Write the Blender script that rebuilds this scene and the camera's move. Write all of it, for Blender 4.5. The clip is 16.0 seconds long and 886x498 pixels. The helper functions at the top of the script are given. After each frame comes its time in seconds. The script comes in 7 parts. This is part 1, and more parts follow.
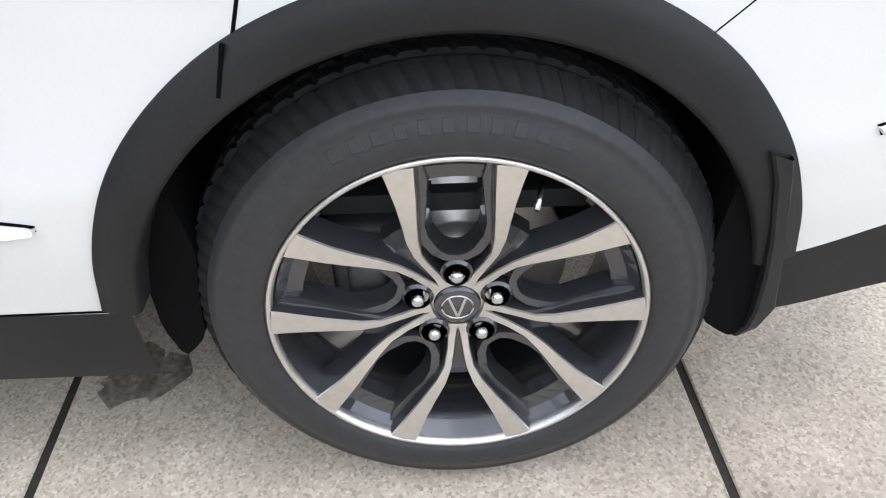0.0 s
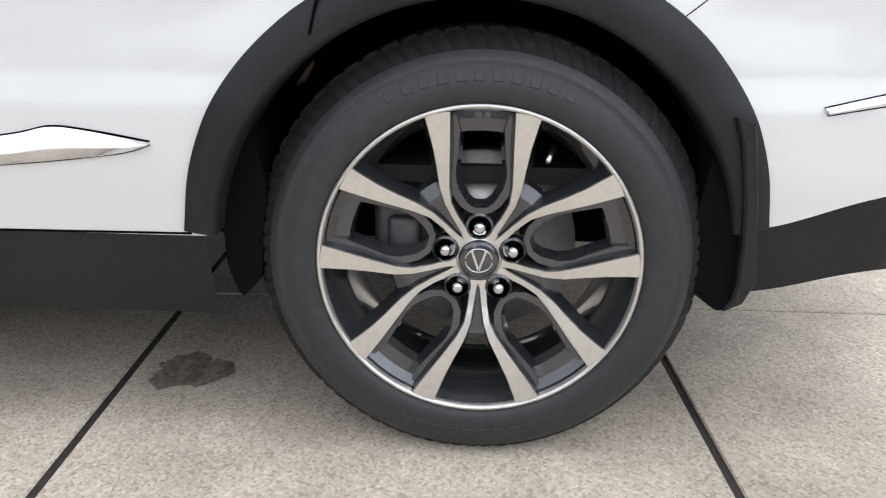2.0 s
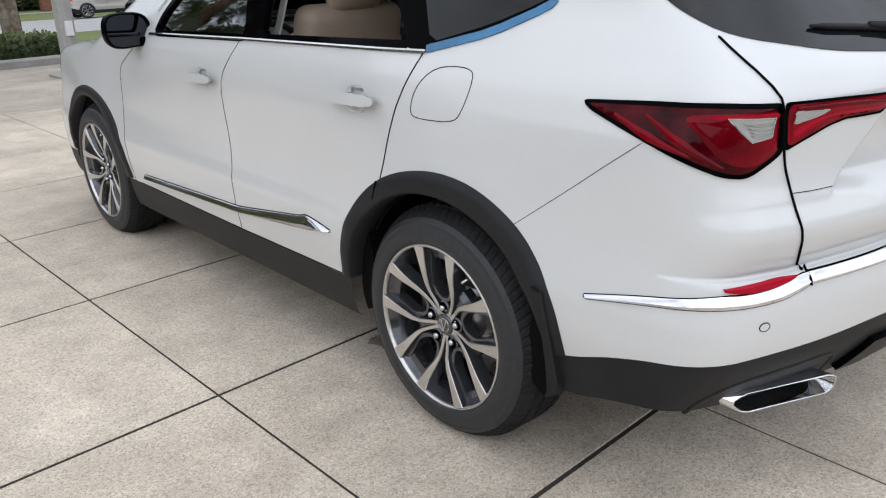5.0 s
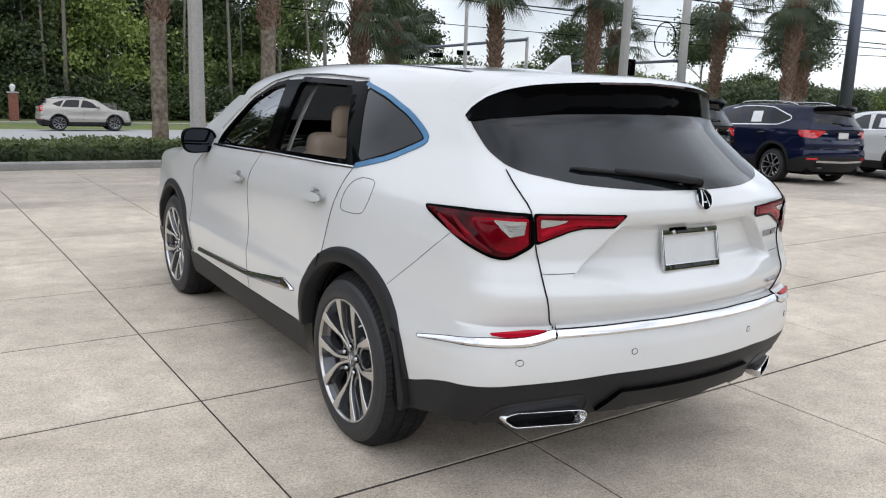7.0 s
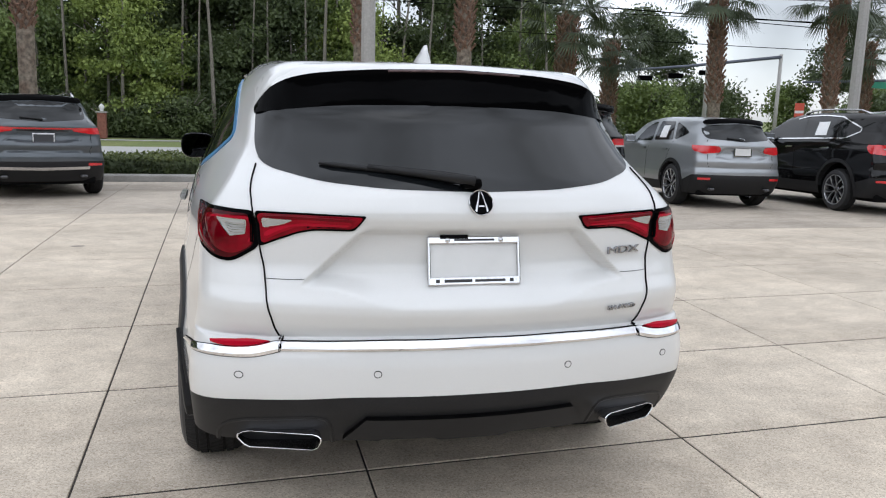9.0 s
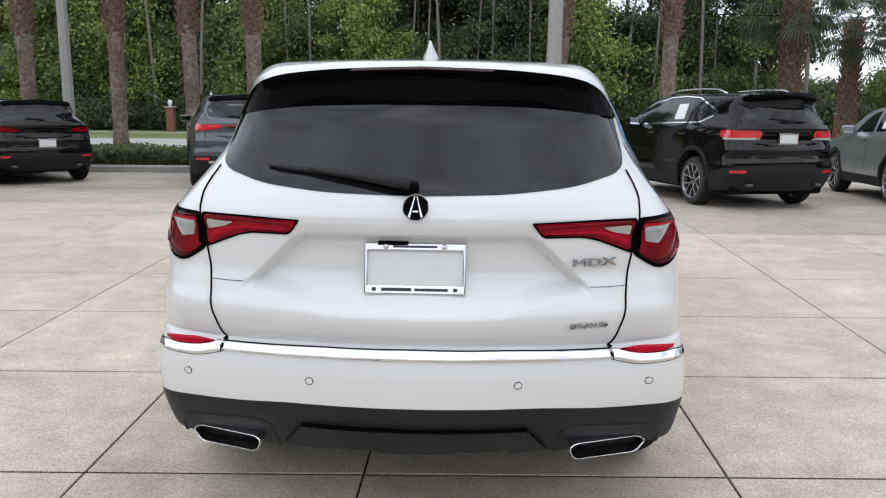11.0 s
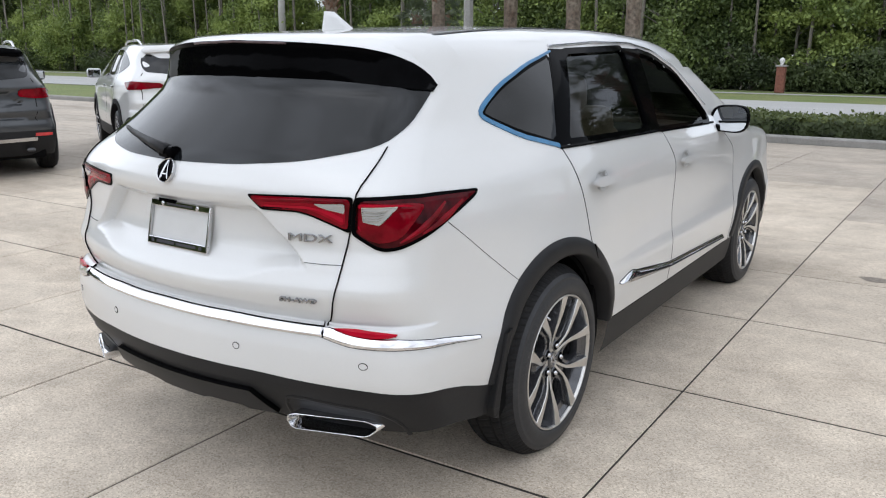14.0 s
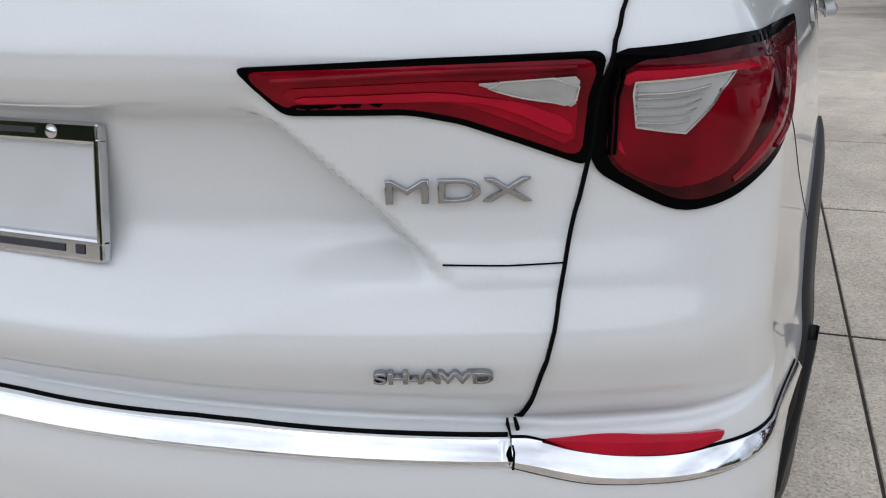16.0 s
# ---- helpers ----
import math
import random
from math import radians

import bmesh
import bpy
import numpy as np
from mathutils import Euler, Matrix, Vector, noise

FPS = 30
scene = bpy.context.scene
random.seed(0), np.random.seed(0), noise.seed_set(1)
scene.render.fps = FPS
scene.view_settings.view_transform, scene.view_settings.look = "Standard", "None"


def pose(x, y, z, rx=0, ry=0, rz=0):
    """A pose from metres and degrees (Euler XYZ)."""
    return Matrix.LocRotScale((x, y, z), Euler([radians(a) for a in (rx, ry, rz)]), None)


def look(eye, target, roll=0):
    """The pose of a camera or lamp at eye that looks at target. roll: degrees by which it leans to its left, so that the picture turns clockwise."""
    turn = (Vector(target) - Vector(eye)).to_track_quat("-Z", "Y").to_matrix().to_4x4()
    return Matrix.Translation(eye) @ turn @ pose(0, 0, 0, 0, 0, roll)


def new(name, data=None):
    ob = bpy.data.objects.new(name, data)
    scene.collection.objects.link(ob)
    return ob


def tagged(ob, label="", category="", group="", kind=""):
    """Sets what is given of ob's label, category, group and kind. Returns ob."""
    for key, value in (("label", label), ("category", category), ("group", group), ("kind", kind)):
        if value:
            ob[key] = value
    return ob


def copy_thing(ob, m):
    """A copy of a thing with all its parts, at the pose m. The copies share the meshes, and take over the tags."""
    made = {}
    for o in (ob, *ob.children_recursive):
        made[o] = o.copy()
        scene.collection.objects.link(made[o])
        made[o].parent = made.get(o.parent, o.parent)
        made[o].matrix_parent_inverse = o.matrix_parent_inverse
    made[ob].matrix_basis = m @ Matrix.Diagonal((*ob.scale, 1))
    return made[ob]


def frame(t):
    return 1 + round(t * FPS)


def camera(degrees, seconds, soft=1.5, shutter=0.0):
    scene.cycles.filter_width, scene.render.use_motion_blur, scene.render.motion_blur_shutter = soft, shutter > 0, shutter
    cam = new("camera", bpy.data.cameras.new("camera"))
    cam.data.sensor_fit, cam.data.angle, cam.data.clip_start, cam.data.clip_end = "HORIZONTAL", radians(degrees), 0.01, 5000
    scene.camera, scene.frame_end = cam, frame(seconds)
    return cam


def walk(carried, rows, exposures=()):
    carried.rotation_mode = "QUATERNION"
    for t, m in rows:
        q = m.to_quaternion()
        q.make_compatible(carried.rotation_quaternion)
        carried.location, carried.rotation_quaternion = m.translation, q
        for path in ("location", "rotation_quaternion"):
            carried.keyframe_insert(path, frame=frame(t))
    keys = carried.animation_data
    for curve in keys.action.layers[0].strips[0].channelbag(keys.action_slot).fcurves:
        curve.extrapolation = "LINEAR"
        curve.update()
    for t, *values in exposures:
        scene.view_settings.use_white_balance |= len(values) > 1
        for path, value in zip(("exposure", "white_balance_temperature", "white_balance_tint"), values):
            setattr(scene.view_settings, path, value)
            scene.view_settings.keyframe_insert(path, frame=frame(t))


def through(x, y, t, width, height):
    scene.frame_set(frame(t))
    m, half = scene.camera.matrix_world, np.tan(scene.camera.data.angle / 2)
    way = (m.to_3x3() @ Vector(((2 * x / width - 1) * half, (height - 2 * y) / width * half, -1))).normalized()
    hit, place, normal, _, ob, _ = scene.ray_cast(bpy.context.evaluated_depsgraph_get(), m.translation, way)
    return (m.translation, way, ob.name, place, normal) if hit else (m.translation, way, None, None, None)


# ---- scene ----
from mathutils import geometry
EXPOSURES = [(0, 1.58, 5960, 10), (.5, 1.53, 5970, 10), (1, 1.46, 6050, 10), (2, 1.38, 6110, 10), (3, 1.33, 6080, 10), (5.3, .84, 6080, 10), (14, .90, 6080, 10), (15, .87, 6060, 10), (16, .57, 5940, 10)]
cam = camera(58.28, 16.0, 1.15)
PATH = [
    (0, (-1.832, 0.027, 1.141), (-0.233, 0.019, -0.061), -1.97),
    (0.5, (-2.024, 0.026, 1.020), (-0.220, 0.011, 0.155), -0.25),
    (1, (-2.133, 0.003, 0.874), (-0.254, 0.045, 0.190), 0.42),
    (1.5, (-2.221, -0.006, 0.838), (-0.326, 0.061, 0.200), 0.61),
    (2, (-2.237, 0.010, 0.833), (-0.348, 0.092, 0.181), 0.77),
    (2.5, (-2.245, -0.027, 0.920), (-0.413, 0.128, 0.133), 0.23),
    (3, (-2.261, -0.191, 1.268), (-0.556, 0.152, 0.279), -0.97),
    (3.2, (-2.250, -0.275, 1.324), (-0.599, 0.185, 0.293), -1.84),
    (5.3, (-2.464, -2.023, 1.502), (-1.281, -0.535, 0.878), -0.93),
    (5.5, (-2.470, -2.210, 1.526), (-1.300, -0.696, 0.945), -0.28),
    (6, (-2.533, -2.544, 1.568), (-1.385, -0.983, 1.073), 0.87),
    (6.5, (-2.569, -2.800, 1.570), (-1.453, -1.196, 1.142), 1.73),
    (7, (-2.432, -3.031, 1.537), (-1.372, -1.379, 1.153), 2.01),
    (7.5, (-2.153, -3.241, 1.519), (-1.179, -1.532, 1.159), 2.21),
    (8, (-1.717, -3.377, 1.494), (-0.871, -1.599, 1.147), 2.09),
    (8.5, (-1.195, -3.481, 1.487), (-0.517, -1.631, 1.147), 1.91),
    (9, (-0.741, -3.456, 1.468), (-0.247, -1.549, 1.123), 1.64),
    (9.5, (-0.398, -3.408, 1.493), (-0.086, -1.464, 1.141), 1.04),
    (9.7, (-0.306, -3.415, 1.498), (-0.059, -1.462, 1.144), 0.84),
    (11.8, (0.765, -3.377, 1.513), (0.430, -1.446, 1.115), 0.85),
    (12, (0.980, -3.347, 1.532), (0.556, -1.435, 1.126), 0.93),
    (12.5, (1.432, -3.181, 1.500), (0.783, -1.337, 1.079), 1.12),
    (13, (1.839, -2.978, 1.516), (0.987, -1.221, 1.080), 1.03),
    (13.5, (2.183, -2.801, 1.561), (1.183, -1.129, 1.108), 0.79),
    (14, (2.255, -2.713, 1.571), (1.166, -1.107, 1.087), 0.18),
    (14.5, (2.037, -2.587, 1.505), (0.919, -1.017, 0.972), -0.51),
    (15, (1.654, -2.372, 1.426), (0.564, -0.807, 0.823), -1.40),
    (15.5, (1.238, -1.983, 1.368), (0.237, -0.408, 0.649), -2.14),
    (16, (0.817, -1.675, 1.258), (0.161, 0.053, 0.494), -2.06),
]
walk(cam, [(t, look(eye, target, roll)) for t, eye, target, roll in PATH], EXPOSURES)

# ---- light: an overcast sky with a broad, weak sun ----
world = bpy.data.worlds.new("sky")
scene.world = world
world.use_nodes = True
_nt = world.node_tree
sky = _nt.nodes.new("ShaderNodeTexSky")
sky.sky_type, sky.sun_disc, sky.sun_elevation, sky.sun_rotation = "NISHITA", False, radians(72), radians(195)
sky.air_density, sky.dust_density, sky.ozone_density = 1.0, .6, 1.0
grey = _nt.nodes.new("ShaderNodeHueSaturation")
grey.inputs["Saturation"].default_value = .22
_nt.links.new(sky.outputs[0], grey.inputs["Color"])
_tc, _ns, _mr, _mx = (_nt.nodes.new(k) for k in ("ShaderNodeTexCoord", "ShaderNodeTexNoise", "ShaderNodeMapRange", "ShaderNodeMix"))
_ns.inputs["Scale"].default_value, _ns.inputs["Detail"].default_value, _ns.inputs["Roughness"].default_value = 2.6, 5, .5
_mr.inputs["From Min"].default_value, _mr.inputs["From Max"].default_value = .32, .68
_mr.inputs["To Min"].default_value, _mr.inputs["To Max"].default_value = .35, 1.3
_mx.data_type, _mx.blend_type = "RGBA", "MULTIPLY"
_mx.inputs[0].default_value = 1
_nt.links.new(_tc.outputs["Generated"], _ns.inputs["Vector"])
_nt.links.new(_ns.outputs["Fac"], _mr.inputs["Value"])
_nt.links.new(grey.outputs[0], _mx.inputs[6])
_nt.links.new(_mr.outputs[0], _mx.inputs[7])
_sp, _gr, _ov = (_nt.nodes.new(k) for k in ("ShaderNodeSeparateXYZ", "ShaderNodeMapRange", "ShaderNodeMix"))
_gr.inputs["From Min"].default_value, _gr.inputs["From Max"].default_value = .02, .55
_gr.inputs["To Min"].default_value, _gr.inputs["To Max"].default_value = .74, 1.06
_ov.data_type, _ov.blend_type = "RGBA", "MULTIPLY"
_ov.inputs[0].default_value = 1
_nt.links.new(_tc.outputs["Generated"], _sp.inputs[0])
_nt.links.new(_sp.outputs[2], _gr.inputs["Value"])
_nt.links.new(_mx.outputs[2], _ov.inputs[6])
_nt.links.new(_gr.outputs[0], _ov.inputs[7])
_nt.links.new(_ov.outputs[2], _nt.nodes["Background"].inputs[0])
_nt.nodes["Background"].inputs[1].default_value = .134
sun = new("sun", bpy.data.lights.new("sun", "SUN"))
sun.data.energy, sun.data.angle, sun.data.color = 1.0, radians(165), (1, .975, .94)
sun.matrix_world = look((-2, -5, 20), (0, 0, 0))

# ---- materials ----
def material(name, colour, rough=.5, metal=0.0, coat=0.0, grain=0.0, grain_size=40.0, stain=0.0, stain_size=3.0, bump=0.0,
             second=None, random_value=0.0, detail=4.0, spec=.5):
    """A procedural surface: base colour varied at two scales, gloss and fine relief."""
    m = bpy.data.materials.new(name)
    m.use_nodes = True
    nt = m.node_tree
    b = nt.nodes["Principled BSDF"]
    b.inputs["Roughness"].default_value, b.inputs["Metallic"].default_value = rough, metal
    b.inputs["Coat Weight"].default_value, b.inputs["Coat Roughness"].default_value = coat, .03
    b.inputs["Base Color"].default_value, b.inputs["Specular IOR Level"].default_value = (*colour, 1), spec
    if not (grain or stain or bump or random_value):
        return m
    tc = nt.nodes.new("ShaderNodeTexCoord")
    out = None
    if grain or stain or random_value:
        base = nt.nodes.new("ShaderNodeRGB")
        base.outputs[0].default_value = (*colour, 1)
        out = base.outputs[0]
        for amount, size, other in ((stain, stain_size, second), (grain, grain_size, None)):
            if not amount:
                continue
            n = nt.nodes.new("ShaderNodeTexNoise")
            n.inputs["Scale"].default_value, n.inputs["Detail"].default_value = size, detail
            nt.links.new(tc.outputs["Object"], n.inputs["Vector"])
            r = nt.nodes.new("ShaderNodeMapRange")
            r.inputs["From Min"].default_value, r.inputs["From Max"].default_value = .3, .7
            r.inputs["To Min"].default_value, r.inputs["To Max"].default_value = -amount, amount
            nt.links.new(n.outputs["Fac"], r.inputs["Value"])
            if other:
                mix = nt.nodes.new("ShaderNodeMix")
                mix.data_type = "RGBA"
                r.inputs["To Min"].default_value, r.inputs["To Max"].default_value = 0, amount
                nt.links.new(r.outputs[0], mix.inputs[0])
                nt.links.new(out, mix.inputs[6])
                mix.inputs[7].default_value = (*other, 1)
                out = mix.outputs[2]
            else:
                h = nt.nodes.new("ShaderNodeHueSaturation")
                add = nt.nodes.new("ShaderNodeMath")
                add.inputs[1].default_value = 1
                nt.links.new(r.outputs[0], add.inputs[0])
                nt.links.new(add.outputs[0], h.inputs["Value"])
                nt.links.new(out, h.inputs["Color"])
                out = h.outputs[0]
        if random_value:
            oi = nt.nodes.new("ShaderNodeObjectInfo")
            r = nt.nodes.new("ShaderNodeMapRange")
            r.inputs["To Min"].default_value, r.inputs["To Max"].default_value = 1 - random_value, 1 + random_value
            nt.links.new(oi.outputs["Random"], r.inputs["Value"])
            h = nt.nodes.new("ShaderNodeHueSaturation")
            nt.links.new(r.outputs[0], h.inputs["Value"])
            nt.links.new(out, h.inputs["Color"])
            out = h.outputs[0]
        nt.links.new(out, b.inputs["Base Color"])
    if bump:
        n = nt.nodes.new("ShaderNodeTexNoise")
        n.inputs["Scale"].default_value, n.inputs["Detail"].default_value = grain_size * 1.7, 6
        nt.links.new(tc.outputs["Object"], n.inputs["Vector"])
        k = nt.nodes.new("ShaderNodeBump")
        k.inputs["Strength"].default_value, k.inputs["Distance"].default_value = min(1, bump * 20), bump
        nt.links.new(n.outputs["Fac"], k.inputs["Height"])
        nt.links.new(k.outputs[0], b.inputs["Normal"])
    return m


def glass(name, tint, gloss=.9, index=1.4):
    """Tinted pane: lets a share of the light through and mirrors at its skin."""
    m = bpy.data.materials.new(name)
    m.use_nodes = True
    nt = m.node_tree
    nt.nodes.clear()
    o = nt.nodes.new("ShaderNodeOutputMaterial")
    t, g, mix, f = (nt.nodes.new(k) for k in ("ShaderNodeBsdfTransparent", "ShaderNodeBsdfGlossy", "ShaderNodeMixShader", "ShaderNodeFresnel"))
    t.inputs[0].default_value = (*tint, 1)
    g.inputs["Roughness"].default_value = .02
    g.inputs[0].default_value = (gloss, gloss, gloss, 1)
    f.inputs[0].default_value = index
    nt.links.new(f.outputs[0], mix.inputs[0])
    nt.links.new(t.outputs[0], mix.inputs[1])
    nt.links.new(g.outputs[0], mix.inputs[2])
    nt.links.new(mix.outputs[0], o.inputs[0])
    return m


PAINT_WHITE = material("pearl_white_paint", (.64, .64, .63), .32, coat=1.0, grain=.015, grain_size=300, stain=.02, stain_size=2)
PLASTIC_BLACK = material("textured_black_plastic", (.0142, .0142, .0152), .5, grain=.12, grain_size=160, stain=.18, stain_size=5, bump=.0006, spec=.25)
GLOSS_BLACK = material("gloss_black_trim", (.0018, .0018, .0021), .04, spec=.02)
LINER = material("wheel_well_liner", (.003, .003, .0032), .9, grain=.2, grain_size=60, bump=.002, spec=.1)
# colour of the raised dark strips that stand in for shade inside open gaps
GAP = material("panel_gap_shadow", (.003, .003, .003), .9, spec=.05)
CHROME = material("chrome", (.78, .78, .80), .07, 1.0, grain=.03, grain_size=60)
FRAME_CHROME = material("frame_chrome", (.58, .58, .59), .08, 1.0, grain=.05, grain_size=60)
DARK_CHROME = material("badge_chrome", (.33, .33, .34), .07, 1.0, grain=.03, grain_size=60)
SATIN_CHROME = material("satin_chrome", (.62, .62, .63), .18, 1.0)
DARK_GLASS = material("privacy_glass", (.006, .007, .008), .03, stain=.25, stain_size=1.5, spec=.37)
SIDE_GLASS = glass("tinted_side_glass", (.30, .32, .31), .45, 1.3)
DEEP_GLASS = glass("dark_side_glass", (.30, .32, .31))
SCREEN_GLASS = glass("windscreen_glass", (.45, .48, .46))
MIRROR = material("mirror_glass", (.66, .68, .70), .01, 1.0)
# left mirror: near-black colour paints in the dark trees it would reflect
DARK_REFLECTION_MIRROR = material("dark_reflection_mirror_glass", (.035, .037, .042), .01, 1.0)
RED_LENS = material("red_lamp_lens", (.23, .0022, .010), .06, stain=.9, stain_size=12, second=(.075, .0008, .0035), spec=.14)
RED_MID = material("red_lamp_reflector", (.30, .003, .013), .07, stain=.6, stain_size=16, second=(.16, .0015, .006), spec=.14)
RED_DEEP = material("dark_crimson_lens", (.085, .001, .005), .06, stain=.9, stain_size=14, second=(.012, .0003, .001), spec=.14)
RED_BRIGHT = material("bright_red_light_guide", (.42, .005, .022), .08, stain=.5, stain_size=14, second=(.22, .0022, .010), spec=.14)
SMOKED_RED = material("smoked_brake_light_lens", (.09, .06, .062), .12, stain=.4, stain_size=25, spec=.5)
CLEAR_LENS = material("clear_lamp_lens", (.40, .40, .385), .12, coat=.5, stain=.5, stain_size=30, second=(.28, .28, .265))
BLUE_TAPE = material("blue_masking_film", (.045, .165, .32), .35, grain=.12, grain_size=40, stain=.15, stain_size=7, bump=.0008)
RUBBER = material("tyre_rubber", (.026, .0266, .029), .5, grain=.16, grain_size=70, stain=.25, stain_size=6, second=(.030, .0297, .029), bump=.0008, spec=.4)
TREAD = material("tread_rubber", (.014, .014, .0148), .8, grain=.2, grain_size=90, stain=.4, stain_size=12, second=(.03, .028, .026), bump=.001, spec=.2)
WHEEL_GREY = material("dark_grey_wheel_paint", (.055, .056, .062), .2, .5, coat=1.0, grain=.05, grain_size=120)
MACHINED = material("machined_aluminium", (.60, .585, .56), .30, .9, coat=.35, grain=.05, grain_size=90)
DISC = material("brake_disc_steel", (.55, .53, .51), .40, .8, grain=.12, grain_size=50, stain=.35, stain_size=9, second=(.26, .20, .15))
CAST = material("cast_metal", (.10, .10, .105), .55, .6, grain=.2, grain_size=60, bump=.001)
LEATHER = material("cream_leather", (.56, .44, .33), .5, grain=.06, grain_size=200, stain=.06, stain_size=6, bump=.0006)
CABIN = material("dark_cabin_lining", (.022, .022, .022), .7, grain=.1, grain_size=80)
HEADLINER = material("grey_headliner", (.32, .31, .29), .9, grain=.05, grain_size=300)
PAPER = material("white_paper", (.80, .80, .80), .7, stain=.05, stain_size=20)
PRINT = material("printed_grey_bar", (.03, .03, .034), .6)
PLATE_WHITE = material("blank_plate_white", (.62, .62, .61), .35, coat=.5, stain=.04, stain_size=10)

# ---- the shape of the white car's shell: half widths, rear and roof lines over height ----
def curve(xs, ys):
    """A smooth monotone curve through the given stations."""
    xs, ys = np.array(xs, float), np.array(ys, float)
    h, d = np.diff(xs), np.diff(ys) / np.diff(xs)
    m = np.r_[d[0], np.where(d[1:] * d[:-1] > 0, 2 * d[1:] * d[:-1] / (d[1:] + d[:-1] + 1e-12), 0), d[-1]]

    def at(x):
        x = np.clip(x, xs[0], xs[-1])
        i = np.clip(np.searchsorted(xs, x, side="right") - 1, 0, len(xs) - 2)
        t = (x - xs[i]) / h[i]
        return (ys[i] * (1 + 2 * t) * (1 - t) ** 2 + h[i] * m[i] * t * (1 - t) ** 2
                + ys[i + 1] * t * t * (3 - 2 * t) + h[i] * m[i + 1] * t * t * (t - 1))
    return at


side_width = curve([.18, .28, .36, .46, .55, .62, .70, .80, .92, 1.00, 1.05, 1.10, 1.14, 1.19, 1.25, 1.35, 1.45, 1.55, 1.60, 1.70],
                   [.86, .925, .945, .957, .966, .966, .952, .941, .937, .935, .931, .922, .912, .893, .866, .820, .770, .714, .682, .62])
side_taper = curve([.2, .65, .9, 1.13, 1.25, 1.35, 1.45, 1.62], [.05, .055, .06, .069, .10, .125, .115, .09])
rear_line = curve([0.26, 0.32, 0.4, 0.48, 0.53, 0.58, 0.66, 0.72, 0.751, 0.7585, 0.775, 0.8, 0.840, 0.850, 0.91, 1.0, 1.1, 1.134, 1.146, 1.19, 1.24, 1.28, 1.36, 1.44, 1.49, 1.56, 1.62, 1.7],
                  [-0.88, -0.9382, -1.001, -1.0488, -1.0694, -1.0784, -1.0808, -1.0716, -1.0621, -1.0327, -1.041, -1.0545, -1.0671, -1.0674, -1.0457, -1.0234, -1.0232, -1.033, -1.0331, -1.0189, -0.981, -0.935, -0.838, -0.7449, -0.7141, -0.7, -0.68, -0.42])
rear_bow = curve([0.3, 0.6, 0.75, 1.0, 1.135, 1.2, 1.28, 1.45, 1.55, 1.65], [0.301, 0.292, 0.306, 0.312, 0.324, 0.385, 0.491, 0.552, 0.5, 0.42])
roof_line = curve([-0.75, -0.62, -0.45, -0.25, 0, 0.4, 0.9, 1.4, 1.8, 2.05, 2.4, 2.75, 2.9, 3.3, 3.6, 3.8, 3.95],
                  [1.58, 1.6198, 1.6383, 1.6517, 1.6657, 1.682, 1.6875, 1.6741, 1.649, 1.599, 1.385, 1.175, 1.135, 1.1, 1.06, 1.0, 0.9])
roof_drop = curve([-.7, 0, 1.5, 2.1, 2.8, 3.8], [.07, .05, .055, .07, .05, .07])


def soft_max(a, b, k):
    h = np.clip(.5 + .5 * (a - b) / k, 0, 1)
    return a * h + b * (1 - h) + k * h * (1 - h)


def half_width(y, z):
    y, z = np.asarray(y, float), np.asarray(z, float)
    back = np.clip((.35 - y) / .85, 0, 2.2) ** 1.5
    ahead = np.clip((y - 2.2) / 1.6, 0, 1.2)
    haunch = np.exp(-((y - .02) / .44) ** 2) + np.exp(-((y - 2.89) / .44) ** 2)
    band = np.exp(-((z - .74) / .22) ** 2)
    greenhouse = np.clip((z - 1.12) / .35, 0, 1.3) * np.clip((y - .9) / 1.4, 0, 1) ** 1.6 * .055
    return side_width(z) - side_taper(z) * back + .030 * haunch * band - .06 * ahead ** 2 - greenhouse


def shell(x, y, z):
    """Below nought inside the shell, in about metres."""
    x = np.abs(x)
    side = x - half_width(y, z)
    slope = lambda t: np.clip(t, 0, 1) ** 2 * (3 - 2 * np.clip(t, 0, 1))
    foot = slope((x - .22) / .26)
    plate_bay = .050 * slope((1.108 - z) / .036) * slope((z - .845 - .062 * foot) / (.11 - .066 * foot)) * slope((.372 + 1.03 * (1.09 - z) - x) / .048)
    sag = .013 * np.minimum(x / .62, 1.0) ** 2 * np.exp(-((z - .752) / .045) ** 2)
    rear = (rear_line(z + sag) + rear_bow(z) * np.minimum(x, 1.0) ** 2) + plate_bay - y
    front = y - (3.93 - .14 * np.clip((z - .45) / .6, 0, 1) ** 2 - .34 * x ** 2 - .10 * np.clip(.45 - z, 0, 1))
    top = z - (roof_line(y) - roof_drop(y) * x ** 2)
    body = soft_max(side, rear * .93, .10)
    body = soft_max(body, front, .16)
    return soft_max(body, top, .075 + .05 * np.clip(z - 1.5, 0, .1))


# ---- building tools ----
def mesh_object(name, verts, faces, mat, parent=None, label="", smooth=True, normals=None):
    me = bpy.data.meshes.new(name)
    me.from_pydata([tuple(map(float, v)) for v in verts], [], [tuple(map(int, q)) for q in faces])
    for m in (mat if isinstance(mat, (list, tuple)) else [mat]):
        me.materials.append(m)
    if smooth:
        me.polygons.foreach_set("use_smooth", [True] * len(me.polygons))
    if normals is not None:
        me.normals_split_custom_set_from_vertices([tuple(map(float, n)) for n in normals])
    me.update()
    ob = new(name, me)
    ob.parent = parent
    return tagged(ob, label)


